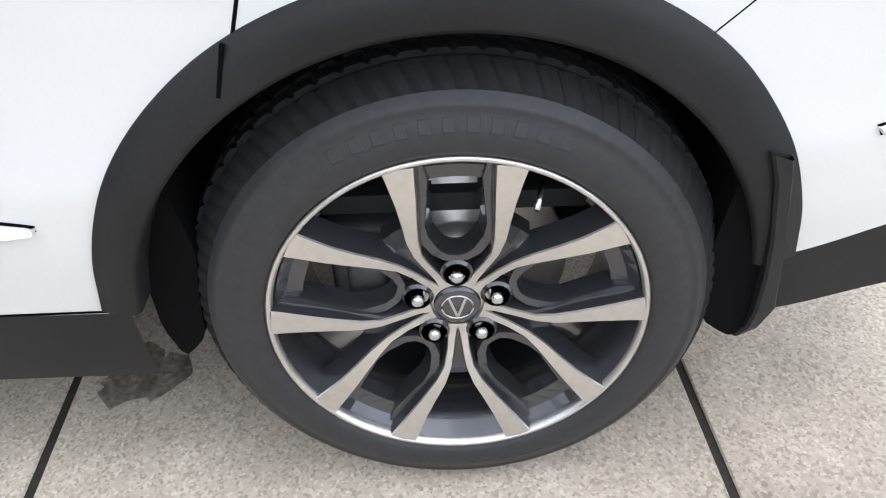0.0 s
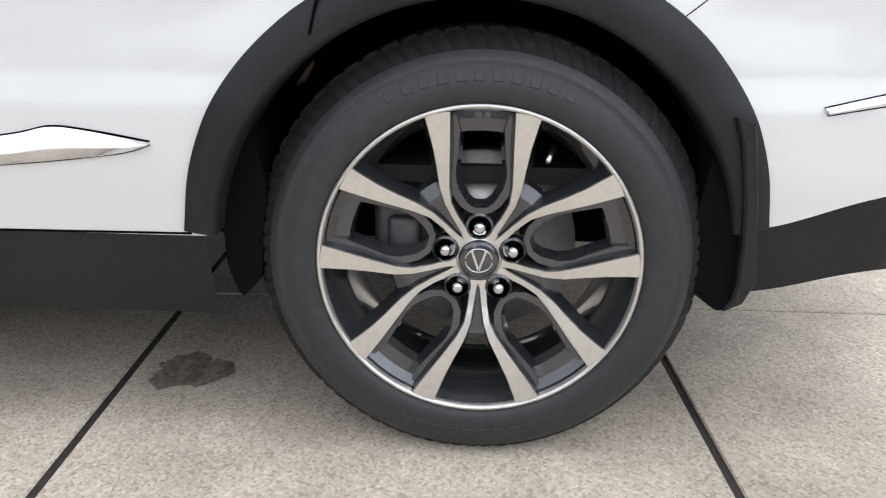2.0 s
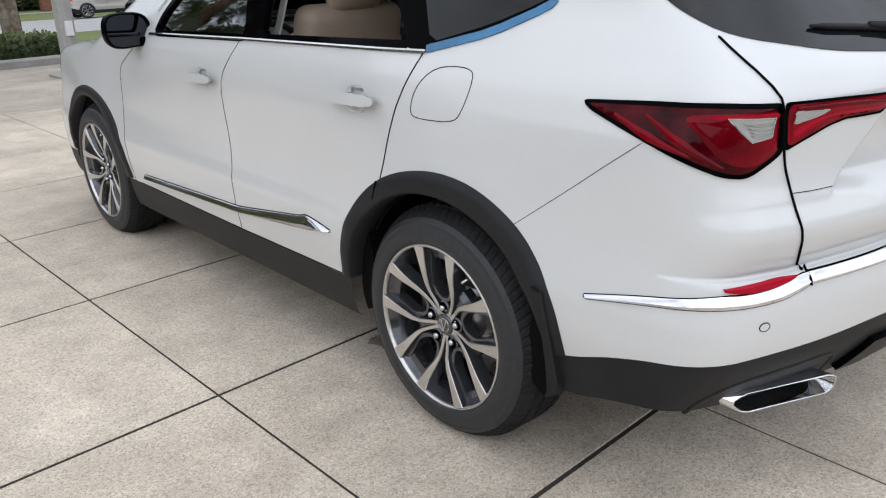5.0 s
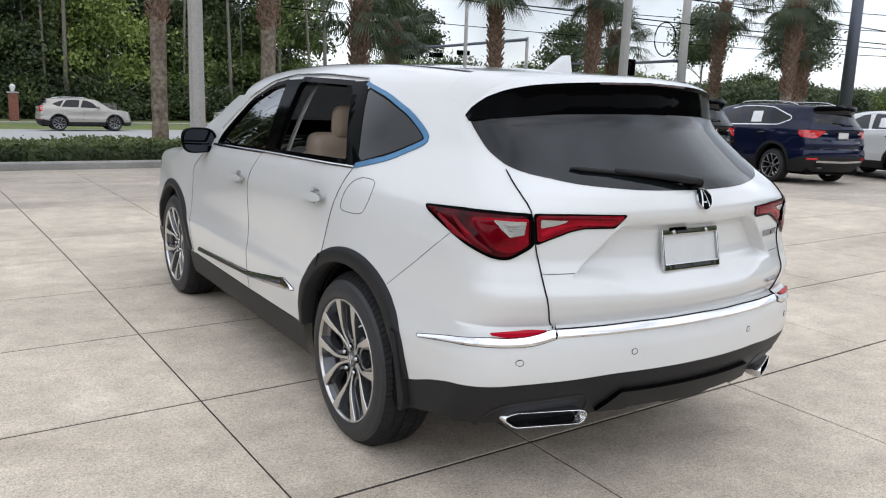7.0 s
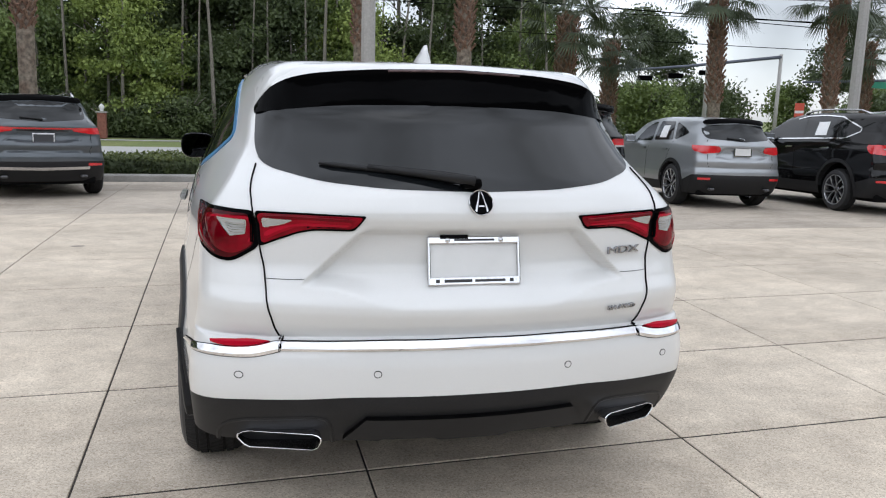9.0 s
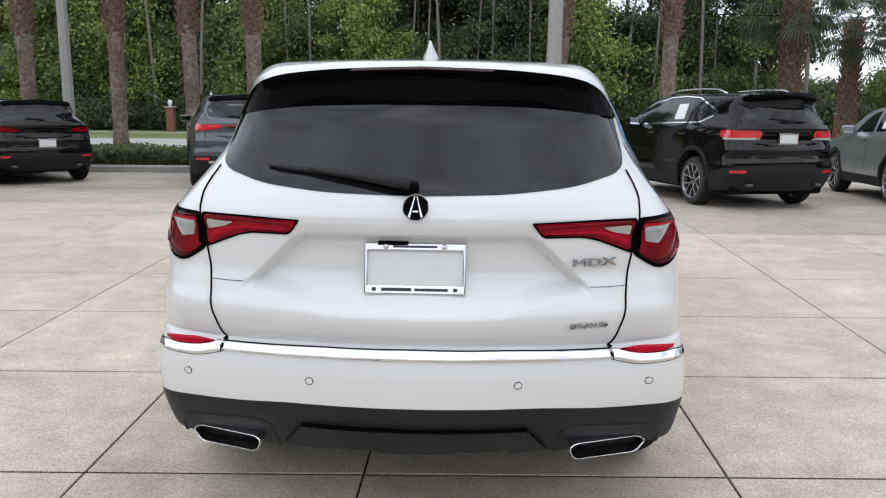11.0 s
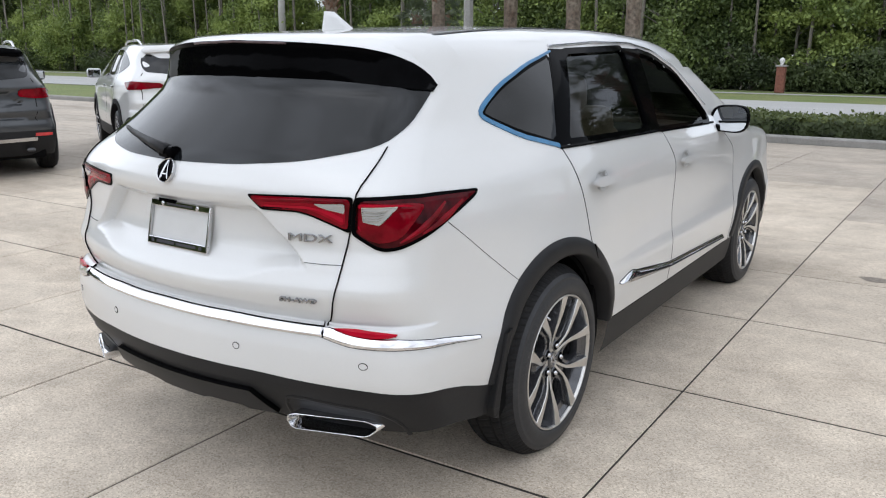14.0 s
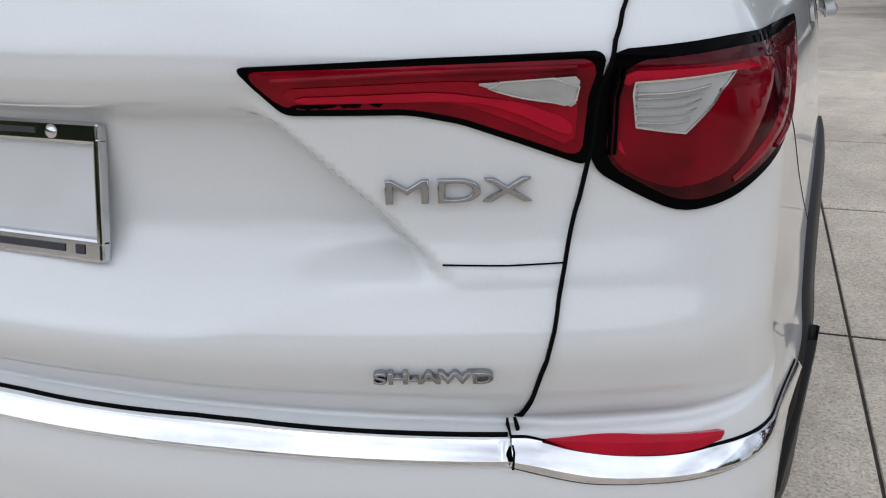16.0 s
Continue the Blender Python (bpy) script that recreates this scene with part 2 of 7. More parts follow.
def part(name, bm, mat, parent=None, label="", smooth=False):
    me = bpy.data.meshes.new(name)
    bm.to_mesh(me)
    bm.free()
    for m in (mat if isinstance(mat, (list, tuple)) else [mat]):
        me.materials.append(m)
    if smooth:
        me.polygons.foreach_set("use_smooth", [True] * len(me.polygons))
    ob = new(name, me)
    ob.parent = parent
    return tagged(ob, label)


def thing(name, label, category, m=None, group="", kind=""):
    ob = new(name)
    ob.empty_display_size = .1
    if m is not None:
        ob.matrix_world = m
    return tagged(ob, label, category, group, kind)


def box_bm(lo, hi, bevel=0.0, bm=None, m=None, segments=2):
    own = bmesh.new()
    bmesh.ops.create_cube(own, size=1)
    for v in own.verts:
        v.co = [lo[i] + (hi[i] - lo[i]) * (v.co[i] + .5) for i in range(3)]
    if bevel:
        bmesh.ops.bevel(own, geom=own.edges[:], offset=bevel, segments=segments, affect="EDGES", profile=.5)
    if m is not None:
        own.transform(m)
    if bm is None:
        return own
    tmp = bpy.data.meshes.new("tmp")
    own.to_mesh(tmp)
    own.free()
    bm.from_mesh(tmp)
    bpy.data.meshes.remove(tmp)
    return bm


def tube(points, radius, sides=8, closed=False):
    """Vertices and faces of a tube; radius one number or one a point."""
    p = np.array(points, float)
    n = len(p)
    r = np.broadcast_to(np.array(radius, float), (n,))
    d = np.roll(p, -1, 0) - np.roll(p, 1, 0)
    if not closed:
        d[0], d[-1] = p[1] - p[0], p[-1] - p[-2]
    d /= np.linalg.norm(d, axis=1, keepdims=True) + 1e-12
    up = np.array([0, 0, 1.]) if abs(d[:, 2]).mean() < .8 else np.array([1., 0, 0])
    a = np.cross(d, up)
    a /= np.linalg.norm(a, axis=1, keepdims=True) + 1e-12
    b = np.cross(a, d)
    ang = np.arange(sides) * 2 * np.pi / sides
    v = (p[:, None] + r[:, None, None] * (a[:, None] * np.cos(ang)[None, :, None] + b[:, None] * np.sin(ang)[None, :, None])).reshape(-1, 3)
    f = []
    for i in range(n if closed else n - 1):
        j = (i + 1) % n
        for k in range(sides):
            l = (k + 1) % sides
            f.append((i * sides + k, i * sides + l, j * sides + l, j * sides + k))
    if not closed:
        f += [tuple(range(sides))[::-1], tuple((n - 1) * sides + k for k in range(sides))]
    return v, f


def lathe(profile, segments=64, axis="x"):
    """Rings of (radius, along) about the x axis."""
    pr = np.array(profile, float)
    a = np.arange(segments) * 2 * np.pi / segments
    v = np.stack([np.broadcast_to(pr[:, 1][:, None], (len(pr), segments)), pr[:, 0][:, None] * np.sin(a), pr[:, 0][:, None] * np.cos(a)], -1).reshape(-1, 3)
    f = [(i * segments + k, i * segments + (k + 1) % segments, (i + 1) * segments + (k + 1) % segments, (i + 1) * segments + k)
         for i in range(len(pr) - 1) for k in range(segments)]
    return v, f


def inside(poly, pts):
    """Which points (n x 2) lie in a polygon."""
    poly, pts = np.array(poly, float), np.array(pts, float)
    x, y = pts[:, 0], pts[:, 1]
    hit = np.zeros(len(pts), bool)
    for (x0, y0), (x1, y1) in zip(poly, np.roll(poly, -1, 0)):
        hit ^= ((y0 > y) != (y1 > y)) & (x < (x1 - x0) * (y - y0) / (y1 - y0 + 1e-15) + x0)
    return hit


def smooth_loop(poly, step=.02, rounds=2, closed=True, corner=.03):
    """A polygon with softened corners (cut back by corner at most), points about step apart."""
    p = np.array(poly, float)
    for k in range(rounds):
        q = np.roll(p, -1, 0) if closed else p[1:]
        a = p if closed else p[:-1]
        l = np.linalg.norm(q - a, axis=1, keepdims=True) + 1e-12
        c = np.minimum(.25, corner * .5 ** k / l)
        mid = np.stack([a + (q - a) * c, q - (q - a) * c], 1).reshape(-1, p.shape[1])
        p = mid if closed else np.r_[p[:1], mid, p[-1:]]
    q = np.r_[p, p[:1]] if closed else p
    s = np.r_[0, np.cumsum(np.linalg.norm(np.diff(q, axis=0), axis=1))]
    extra = [np.linspace(a, b, max(1, int(round((b - a) / step))), endpoint=False) for a, b in zip(s[:-1], s[1:])]
    t = np.concatenate(extra + ([] if closed else [s[-1:]]))
    out = np.stack([np.interp(t, s, q[:, i]) for i in range(q.shape[1])], 1)
    keep = np.r_[True, np.linalg.norm(np.diff(out, axis=0), axis=1) > 1e-5]
    return out[keep]


def fill(poly, step):
    """Triangles over a polygon, with inner points step apart: points, faces and the count of rim points."""
    rim = np.array(poly, float)
    lo, hi = rim.min(0), rim.max(0)
    g = np.stack(np.meshgrid(np.arange(lo[0], hi[0], step), np.arange(lo[1], hi[1], step)), -1).reshape(-1, 2)
    g = g[inside(rim, g)]
    if len(g):
        far = np.sqrt(((g[:, None] - rim[None]) ** 2).sum(-1)).min(1)
        g = g[far > step * .55]
    pts = np.r_[rim, g]
    n = len(rim)
    v, _, f, *_ = geometry.delaunay_2d_cdt([Vector(p) for p in pts], [(i, (i + 1) % n) for i in range(n)], [], 1, 1e-6)
    return np.array([tuple(q) for q in v]), [tuple(t) for t in f], n


def shrink(poly, d):
    """The outline moved inwards by d."""
    p = np.array(poly, float)
    area = np.sum(p[:, 0] * np.roll(p[:, 1], -1) - np.roll(p[:, 0], -1) * p[:, 1])
    e0, e1 = p - np.roll(p, 1, 0), np.roll(p, -1, 0) - p
    n0, n1 = (np.c_[-e[:, 1], e[:, 0]] / (np.linalg.norm(e, axis=1, keepdims=True) + 1e-9) for e in (e0, e1))
    b = n0 + n1
    b /= np.maximum(.55, (b * n0).sum(1, keepdims=True))
    return p + b * d * (1 if area > 0 else -1)


class Skin:
    """A car's shell in its own size: maps flat outlines onto its flank, its tail or round its corner."""

    def __init__(self, sx=1.0, sy=1.0, sz=1.0, steep=0.0):
        self.s, self.steep = np.array([sx, sy, sz]), steep

    def inner(self, p):
        q = np.array(p, float) / self.s
        if self.steep:
            q[:, 1] = q[:, 1] + self.steep * np.clip(q[:, 2] - 1.2, 0, .5) * np.clip(-.1 - q[:, 1], 0, 1)
        return q

    def f(self, p):
        q = self.inner(p)
        return shell(q[:, 0], q[:, 1], q[:, 2])

    def reach(self, o, w, far=3.0):
        lo, hi = np.zeros(len(o)), np.full(len(o), far)
        for _ in range(30):
            mid = (lo + hi) / 2
            ins = self.f(o + w * mid[:, None]) < 0
            lo, hi = np.where(ins, mid, lo), np.where(ins, hi, mid)
        return o + w * lo[:, None]

    def normal(self, p):
        e = 2e-3
        g = np.stack([self.f(p + e * np.eye(3)[i]) - self.f(p - e * np.eye(3)[i]) for i in range(3)], 1)
        return g / np.linalg.norm(g, axis=1, keepdims=True)

    def flank(self, yz, side=-1):
        a = np.array(yz, float).reshape(-1, 2)
        return self.reach(np.c_[np.zeros(len(a)), a], np.tile([float(side), 0, 0], (len(a), 1)))

    def tail(self, xz):
        a = np.array(xz, float).reshape(-1, 2)
        return self.reach(np.c_[a[:, 0], np.zeros(len(a)), a[:, 1]], np.tile([0, -1., 0], (len(a), 1)))

    def top(self, xy):
        a = np.array(xy, float).reshape(-1, 2)
        return self.reach(np.c_[a, np.full(len(a), .9)], np.tile([0, 0, 1.], (len(a), 1)))

    def wrap(self, uz):
        """u: the turn round the tail in units of .85 m, nought at its middle, negative on the left."""
        a = np.array(uz, float).reshape(-1, 2)
        t = a[:, 0] / .85
        return self.reach(np.c_[np.zeros(len(a)), np.full(len(a), -.2), a[:, 1]], np.c_[np.sin(t), -np.cos(t), np.zeros(len(a))])

    def panel(self, name, to, poly, mat, parent, label="", proud=.003, thick=.006, step=.03, soft=2, rim_step=.015, bulge=0.0, corner=.03, tent=0.0):
        """A plate that lies on the shell, with a rim; to maps its flat outline onto the shell; tent slopes its rim."""
        rim = smooth_loop(poly, rim_step, soft, corner=corner)
        p2, f, n = fill(rim, step)
        base = to(p2)
        nn = self.normal(base)
        lift = np.full(len(p2), proud)
        if bulge or tent:
            far = np.sqrt(((p2[:, None] - rim[None]) ** 2).sum(-1)).min(1)
            lift = lift + bulge * (1 - np.exp(-far / .02)) + np.minimum(far, .014) * tent
        top = base + nn * lift[:, None]
        shade = nn.copy()
        if tent:
            gap = ((p2[:, None] - rim[None]) ** 2).sum(-1)
            near = gap.argmin(1)
            into = base - base[near]
            edge = to(shrink(rim, .0015)) - base[:n]
            into[:n] = edge
            into /= np.linalg.norm(into, axis=1, keepdims=True) + 1e-9
            shade = nn - into * (tent * np.clip((.017 - far) / .006, 0, 1))[:, None]
            shade /= np.linalg.norm(shade, axis=1, keepdims=True)
        low = top[:n] - nn[:n] * thick
        area = sum((rim[i][0] * rim[(i + 1) % n][1] - rim[(i + 1) % n][0] * rim[i][1]) for i in range(n))
        c = np.cross(top[f[0][1]] - top[f[0][0]], top[f[0][2]] - top[f[0][0]])
        if c @ nn[f[0][0]] < 0:
            f = [q[::-1] for q in f]
        m = len(top)
        skirt = [(i, m + i, m + (i + 1) % n, (i + 1) % n) for i in range(n)]
        v = np.r_[top, low]
        return mesh_object(name, v, list(f) + skirt, mat, parent, label, normals=np.r_[shade, shade[:n]])

    def ribbon(self, name, to, line, width, mat, parent, label="", proud=.001, thick=.004, closed=False, step=.015, soft=1, crown=0.0):
        """A strip that follows a line on the shell; width one number or (start, end)."""
        l2 = smooth_loop(line, step, soft, closed)
        base = to(l2)
        nn = self.normal(base)
        d = np.roll(base, -1, 0) - np.roll(base, 1, 0)
        if not closed:
            d[0], d[-1] = base[1] - base[0], base[-1] - base[-2]
        d /= np.linalg.norm(d, axis=1, keepdims=True) + 1e-12
        b = np.cross(nn, d)
        n = len(base)
        w = np.interp(np.linspace(0, 1, n), np.linspace(0, 1, np.size(width)), np.atleast_1d(width))[:, None] / 2
        rows = [base + b * w - nn * thick, base + b * w + nn * proud, base + nn * (proud + crown), base - b * w + nn * proud, base - b * w - nn * thick]
        v = np.concatenate(rows)
        f = []
        for i in range(n if closed else n - 1):
            j = (i + 1) % n
            f += [(r * n + i, r * n + j, (r + 1) * n + j, (r + 1) * n + i) for r in range(4)]
        if not closed:
            f += [(0, n, 2 * n, 3 * n, 4 * n), (5 * n - 1, 4 * n - 1, 3 * n - 1, 2 * n - 1, n - 1)]
        return mesh_object(name, v, f, mat, parent, label, smooth=False)

    def band(self, name, to, upper, lower, mat, parent, label="", proud=.006, ridge=.45, crown=.004, thick=.012, count=60, rim=False):
        """A strip between an upper and a lower line, with a ridge along it."""
        # rim: a slightly wider dark strip paints a shaded outline round the trim
        if rim:
            wider = [(u, z + .0022) for u, z in upper], [(u, z - .0022) for u, z in lower]
            self.band("trim_gap", to, *wider, GAP, parent, proud=.0012, crown=.0005, ridge=.5, thick=.003, count=count)
        a, b = (smooth_loop(l, .004, 2, closed=False, corner=.02) for l in (upper, lower))
        a, b = (np.stack([np.interp(np.linspace(0, 1, count), np.linspace(0, 1, len(l)), l[:, i]) for i in (0, 1)], 1) for l in (a, b))
        rows = []
        for t, h in ((0, -thick), (0, proud), (.06, proud + crown * .25), (ridge, proud + crown), (.94, proud + crown * .25), (1, proud), (1, -thick)):
            p = to(a * (1 - t) + b * t)
            rows.append(p + self.normal(p) * h)
        v = np.concatenate([rows[0], rows[1], rows[1], rows[2], rows[3], rows[3], rows[4], rows[5], rows[5], rows[6]])
        f = [(r * count + i, r * count + i + 1, (r + 1) * count + i + 1, (r + 1) * count + i) for r in (0, 2, 3, 5, 6, 8) for i in range(count - 1)]
        f += [tuple(r * count for r in (0, 1, 3, 4, 6, 7, 9)), tuple(r * count + count - 1 for r in (9, 7, 6, 4, 3, 1, 0))]
        return mesh_object(name, v, f, mat, parent, label)


def wheel_mesh_sets(spokes=5, detailed=True):
    """Meshes of a road wheel that turns about x with its face at x = 0 looking along +x: rim, tyre, spokes, hub."""
    seg = 120 if detailed else 48
    sets = {}
    # tyre: side walls, shoulder and grooved tread
    wid = .275
    wall = [(.262, -.020), (.2695, -.006), (.273, .002), (.282, .007), (.295, .009), (.310, .007), (.324, .002), (.333, -.002), (.336, -.0012), (.340, -.0035), (.345, -.0075), (.352, -.014)]
    back = [(r, -wid + .02 - x) for r, x in wall[::-1]]
    sets["tyre"] = lathe(wall, seg)
    sets["tyre_back"] = lathe(back, seg)
    n = 340 if detailed else 72
    a = np.arange(n) * 2 * np.pi / n
    xs = [-.014, -.022, -.034, -.052, -.054, -.062, -.064, -.090, -.092, -.102, -.104, -.151, -.153, -.163, -.165, -.191, -.193, -.201, -.203, -.221, -.233, -.241]
    rs = [.352, .3595, .3685, .3785, .376, .376, .384, .385, .377, .377, .385, .385, .377, .377, .385, .384, .376, .376, .3785, .3685, .3595, .352]
    v = []
    for i, (x, r) in enumerate(zip(xs, rs)):
        rr = np.full(n, r)
        if detailed and (i <= 3 or 18 <= i):
            rr = np.where(np.arange(n) % 4 == 0, r - .0045, r)
        elif detailed and i in (6, 7, 10, 11, 14, 15):
            rr = np.where(np.arange(n) % 5 == (i // 2) % 5, r - .005, r)
        skew = a + (x + .1) * 1.2
        v.append(np.c_[np.full(n, x), rr * np.sin(skew), rr * np.cos(skew)])
    f = [(i * n + k, i * n + (k + 1) % n, (i + 1) * n + (k + 1) % n, (i + 1) * n + k) for i in range(len(xs) - 1) for k in range(n)]
    sets["tread"] = (np.concatenate(v), f)
    sets["lip"] = lathe([(.262, -.006), (.2705, -.003), (.2715, .002), (.267, .0045), (.2635, .0025), (.2615, -.010)], seg)
    sets["barrel"] = lathe([(.262, -.008), (.252, -.03), (.238, -.06), (.232, -.11), (.236, -.19), (.25, -.22)], seg)
    # one forked arm: light machined faces, dark flanks, a dark web in the fork
    v, f, mi = [], [], []

    def sweep(line, foot, depth, mat_top=0, mat_side=1):
        """line: (degrees, r, half width, x); flanks widen by foot and fall by depth."""
        base = len(v)
        p = np.array([(math.sin(radians(g)) * r, math.cos(radians(g)) * r) for g, r, *_ in line])
        d = np.gradient(p, axis=0)
        d /= np.linalg.norm(d, axis=1, keepdims=True)
        nrm = np.c_[d[:, 1], -d[:, 0]]
        for (g, r, w, x), q, k in zip(line, p, nrm):
            for off, xx in ((-w - foot, x - depth), (-w, x - .003), (-w + .0012, x), (w - .0012, x), (w, x - .003), (w + foot, x - depth)):
                v.append((xx, *(q + k * off)))
        for i in range(len(line) - 1):
            for k in range(5):
                f.append((base + i * 6 + k, base + i * 6 + k + 1, base + (i + 1) * 6 + k + 1, base + (i + 1) * 6 + k))
                mi.append(mat_top if k in (1, 2, 3) else mat_side)
    ARM = ((9.8, .038, .0085, -.035), (9.0, .055, .0064, -.034), (8.0, .085, .0058, -.028), (8.5, .114, .0062, -.020), (11.6, .142, .0086, -.013),
           (15.6, .176, .0112, -.007), (18.2, .21, .0145, -.002), (19.7, .245, .0188, .001), (20.3, .2645, .0215, .003))
    for sgn in (-1, 1):
        sweep([(sgn * g, r, w, x) for g, r, w, x in ARM[::sgn]], .010, .042)
    base = len(v)
    for r, x, g in ((.045, -.042, 8.0), (.09, -.040, 7.4), (.13, -.036, 7.6), (.152, -.046, 6.5), (.156, -.075, 6.3)):
        v += [(x, math.sin(radians(k * g)) * r, math.cos(radians(k * g)) * r) for k in (-1, 0, 1)]
    for i in range(4):
        f += [(base + i * 3 + k, base + i * 3 + k + 1, base + i * 3 + k + 4, base + i * 3 + k + 3) for k in (0, 1)]
        mi += [1, 1]
    sets["spoke"] = (v, f, mi)
    # one dark frame round a bolt window, open to the rim, with its pocket floor
    v, f, mi = [], [], []
    U = ((11.6, .258, .0105, -.017), (11.3, .228, .0105, -.020), (14.4, .19, .0095, -.024), (18.2, .158, .0085, -.026), (19.4, .133, .0080, -.028), (16.2, .103, .0075, -.032), (9, .089, .0065, -.034))
    sweep([(-g, r, w, x) for g, r, w, x in U] + [(0, .086, .0065, -.034)] + list(U[::-1]), .006, .032, 0, 0)
    base = len(v)
    for r, x in ((.219, -.055), (.223, -.030), (.245, -.024), (.259, -.012)):
        v += [(x, math.sin(radians(k)) * r, math.cos(radians(k)) * r) for k in (-12, -6, 0, 6, 12)]
    for i in range(3):
        f += [(base + i * 5 + k, base + i * 5 + k + 1, base + i * 5 + k + 6, base + i * 5 + k + 5) for k in range(4)]
        mi += [0] * 4
    for k in range(16):
        a0 = 2 * math.pi * k / 16
        v += [(-.030, .0195 * math.sin(a0), .060 + .0195 * math.cos(a0)), (-.034, .0235 * math.sin(a0), .060 + .0235 * math.cos(a0)), (-.05, .024 * math.sin(a0), .060 + .024 * math.cos(a0))]
    base += 20
    for k in range(16):
        l = (k + 1) % 16
        f += [(base + k * 3 + j, base + l * 3 + j, base + l * 3 + j + 1, base + k * 3 + j + 1) for j in (0, 1)]
        mi += [0, 0]
    sets["window_frame"] = (v, f, mi)
    sets["hub"] = lathe([(0, -.037), (.046, -.037), (.050, -.040), (.066, -.052), (.075, -.07), (.075, -.10)], 60)
    return sets


def wheel_parts(car, name, sets, place, turn, grey, bright, detailed=True, spin=0.0, label=""):
    """One road wheel of a car as a part with its own pieces."""
    m = Matrix.Translation(place) @ Matrix.Rotation(turn, 4, "Z") @ Matrix.Rotation(spin, 4, "X")
    w = new(name, shared(name, sets["barrel"], grey))
    w.parent, w.matrix_local = car, m
    tagged(w, label)
    for piece, key, mat in (("tyre", "tyre", RUBBER), ("tyre_inner_wall", "tyre_back", RUBBER), ("tread", "tread", TREAD), ("rim_lip", "lip", bright), ("hub", "hub", bright if detailed else grey)):
        ob = new(piece, shared(piece, sets[key], mat, smooth=key != "tread"))
        ob.parent = w
    for k in range(5):
        ob = new("spoke", shared("spoke", sets["spoke"], (bright, grey), False))
        ob.parent, ob.matrix_local = w, Matrix.Rotation(-2 * math.pi * (k + .5) / 5, 4, "X")
        if detailed:
            ob = new("bolt_window_frame", shared("bolt_window_frame", sets["window_frame"], grey, False))
            ob.parent, ob.matrix_local = w, Matrix.Rotation(-2 * math.pi * k / 5, 4, "X")
    return w


MESHES = {}


def shared(name, vf, mat, smooth=True):
    mats = mat if isinstance(mat, tuple) else (mat,)
    key = (name, id(vf), *(k.name for k in mats))
    if key not in MESHES:
        me = bpy.data.meshes.new(name)
        me.from_pydata([tuple(map(float, v)) for v in vf[0]], [], [tuple(map(int, q)) for q in vf[1]])
        for k in mats:
            me.materials.append(k)
        if len(mats) > 1:
            me.polygons.foreach_set("material_index", vf[2])
        me.polygons.foreach_set("use_smooth", [smooth] * len(me.polygons))
        MESHES[key] = me
    return MESHES[key]


def lettering(name, text, size, depth, mat, parent, m, label="", stretch=1.0, thin=0.0):
    cu = bpy.data.curves.new(name, "FONT")
    cu.body, cu.size, cu.extrude, cu.align_x, cu.align_y = text, size, depth, "CENTER", "CENTER"
    cu.bevel_depth, cu.offset = depth * .3, -thin
    tmp = bpy.data.objects.new("tmp", cu)
    scene.collection.objects.link(tmp)
    me = bpy.data.meshes.new_from_object(tmp.evaluated_get(bpy.context.evaluated_depsgraph_get()))
    bpy.data.objects.remove(tmp)
    me.transform(Matrix.Diagonal((stretch, 1, 1, 1)))
    me.materials.clear()
    me.materials.append(mat)
    ob = new(name, me)
    ob.parent, ob.matrix_local = parent, m
    return tagged(ob, label)

# ---- the white car ----
def turn_of(x, y):
    return .85 * math.atan2(x, -(y + .2))


def belt(points, side):
    """(x, y, z) of the right-hand side as (turn, z) on the side wanted."""
    return [(side * turn_of(x, y), z) for x, y, z in points]


HERO = Skin()
suv = thing("suv", "pearl white mid-size SUV parked on the concrete slabs", "car", Matrix.Translation((0, 0, -.021)) @ Matrix.Diagonal((1.03, 1.017, 1.012, 1.0)))

DLO_FRONT = [(1.985, 1.182), (1.13, 1.203), (1.30, 1.580), (1.52, 1.550), (1.76, 1.462), (1.965, 1.262)]
DLO_REAR = [(1.03, 1.208), (.165, 1.228), (.44, 1.572), (1.13, 1.590)]
MIRROR_Z = 1.192
QUARTER = [(.30, 1.560), (.096, 1.512), (-.105, 1.448), (-.222, 1.391), (-.258, 1.362), (-.245, 1.345), (-.105, 1.286), (.10, 1.229)]
QUARTER_RIM = [(.345, 1.585), (.096, 1.535), (-.137, 1.455), (-.262, 1.386), (-.294, 1.356), (-.272, 1.332), (-.113, 1.256), (.10, 1.212)]
SEAM_X = curve([.70, .745, .90, 1.03, 1.142, 1.189, 1.278, 1.34, 1.46], [.61, .617, .656, .669, .680, .690, .668, .664, .655])
BLACK_LINE = curve([0, .335, .527, .695, .862, .95, 1.088, 1.25, 1.4], [.574, .571, .556, .543, .526, .502, .453, .432, .428])   # over the turn
LOW_EDGE = curve([0, .35, .6, .8, .9, 1.07, 1.2, 1.4], [.40, .395, .375, .37, .372, .335, .32, .30])


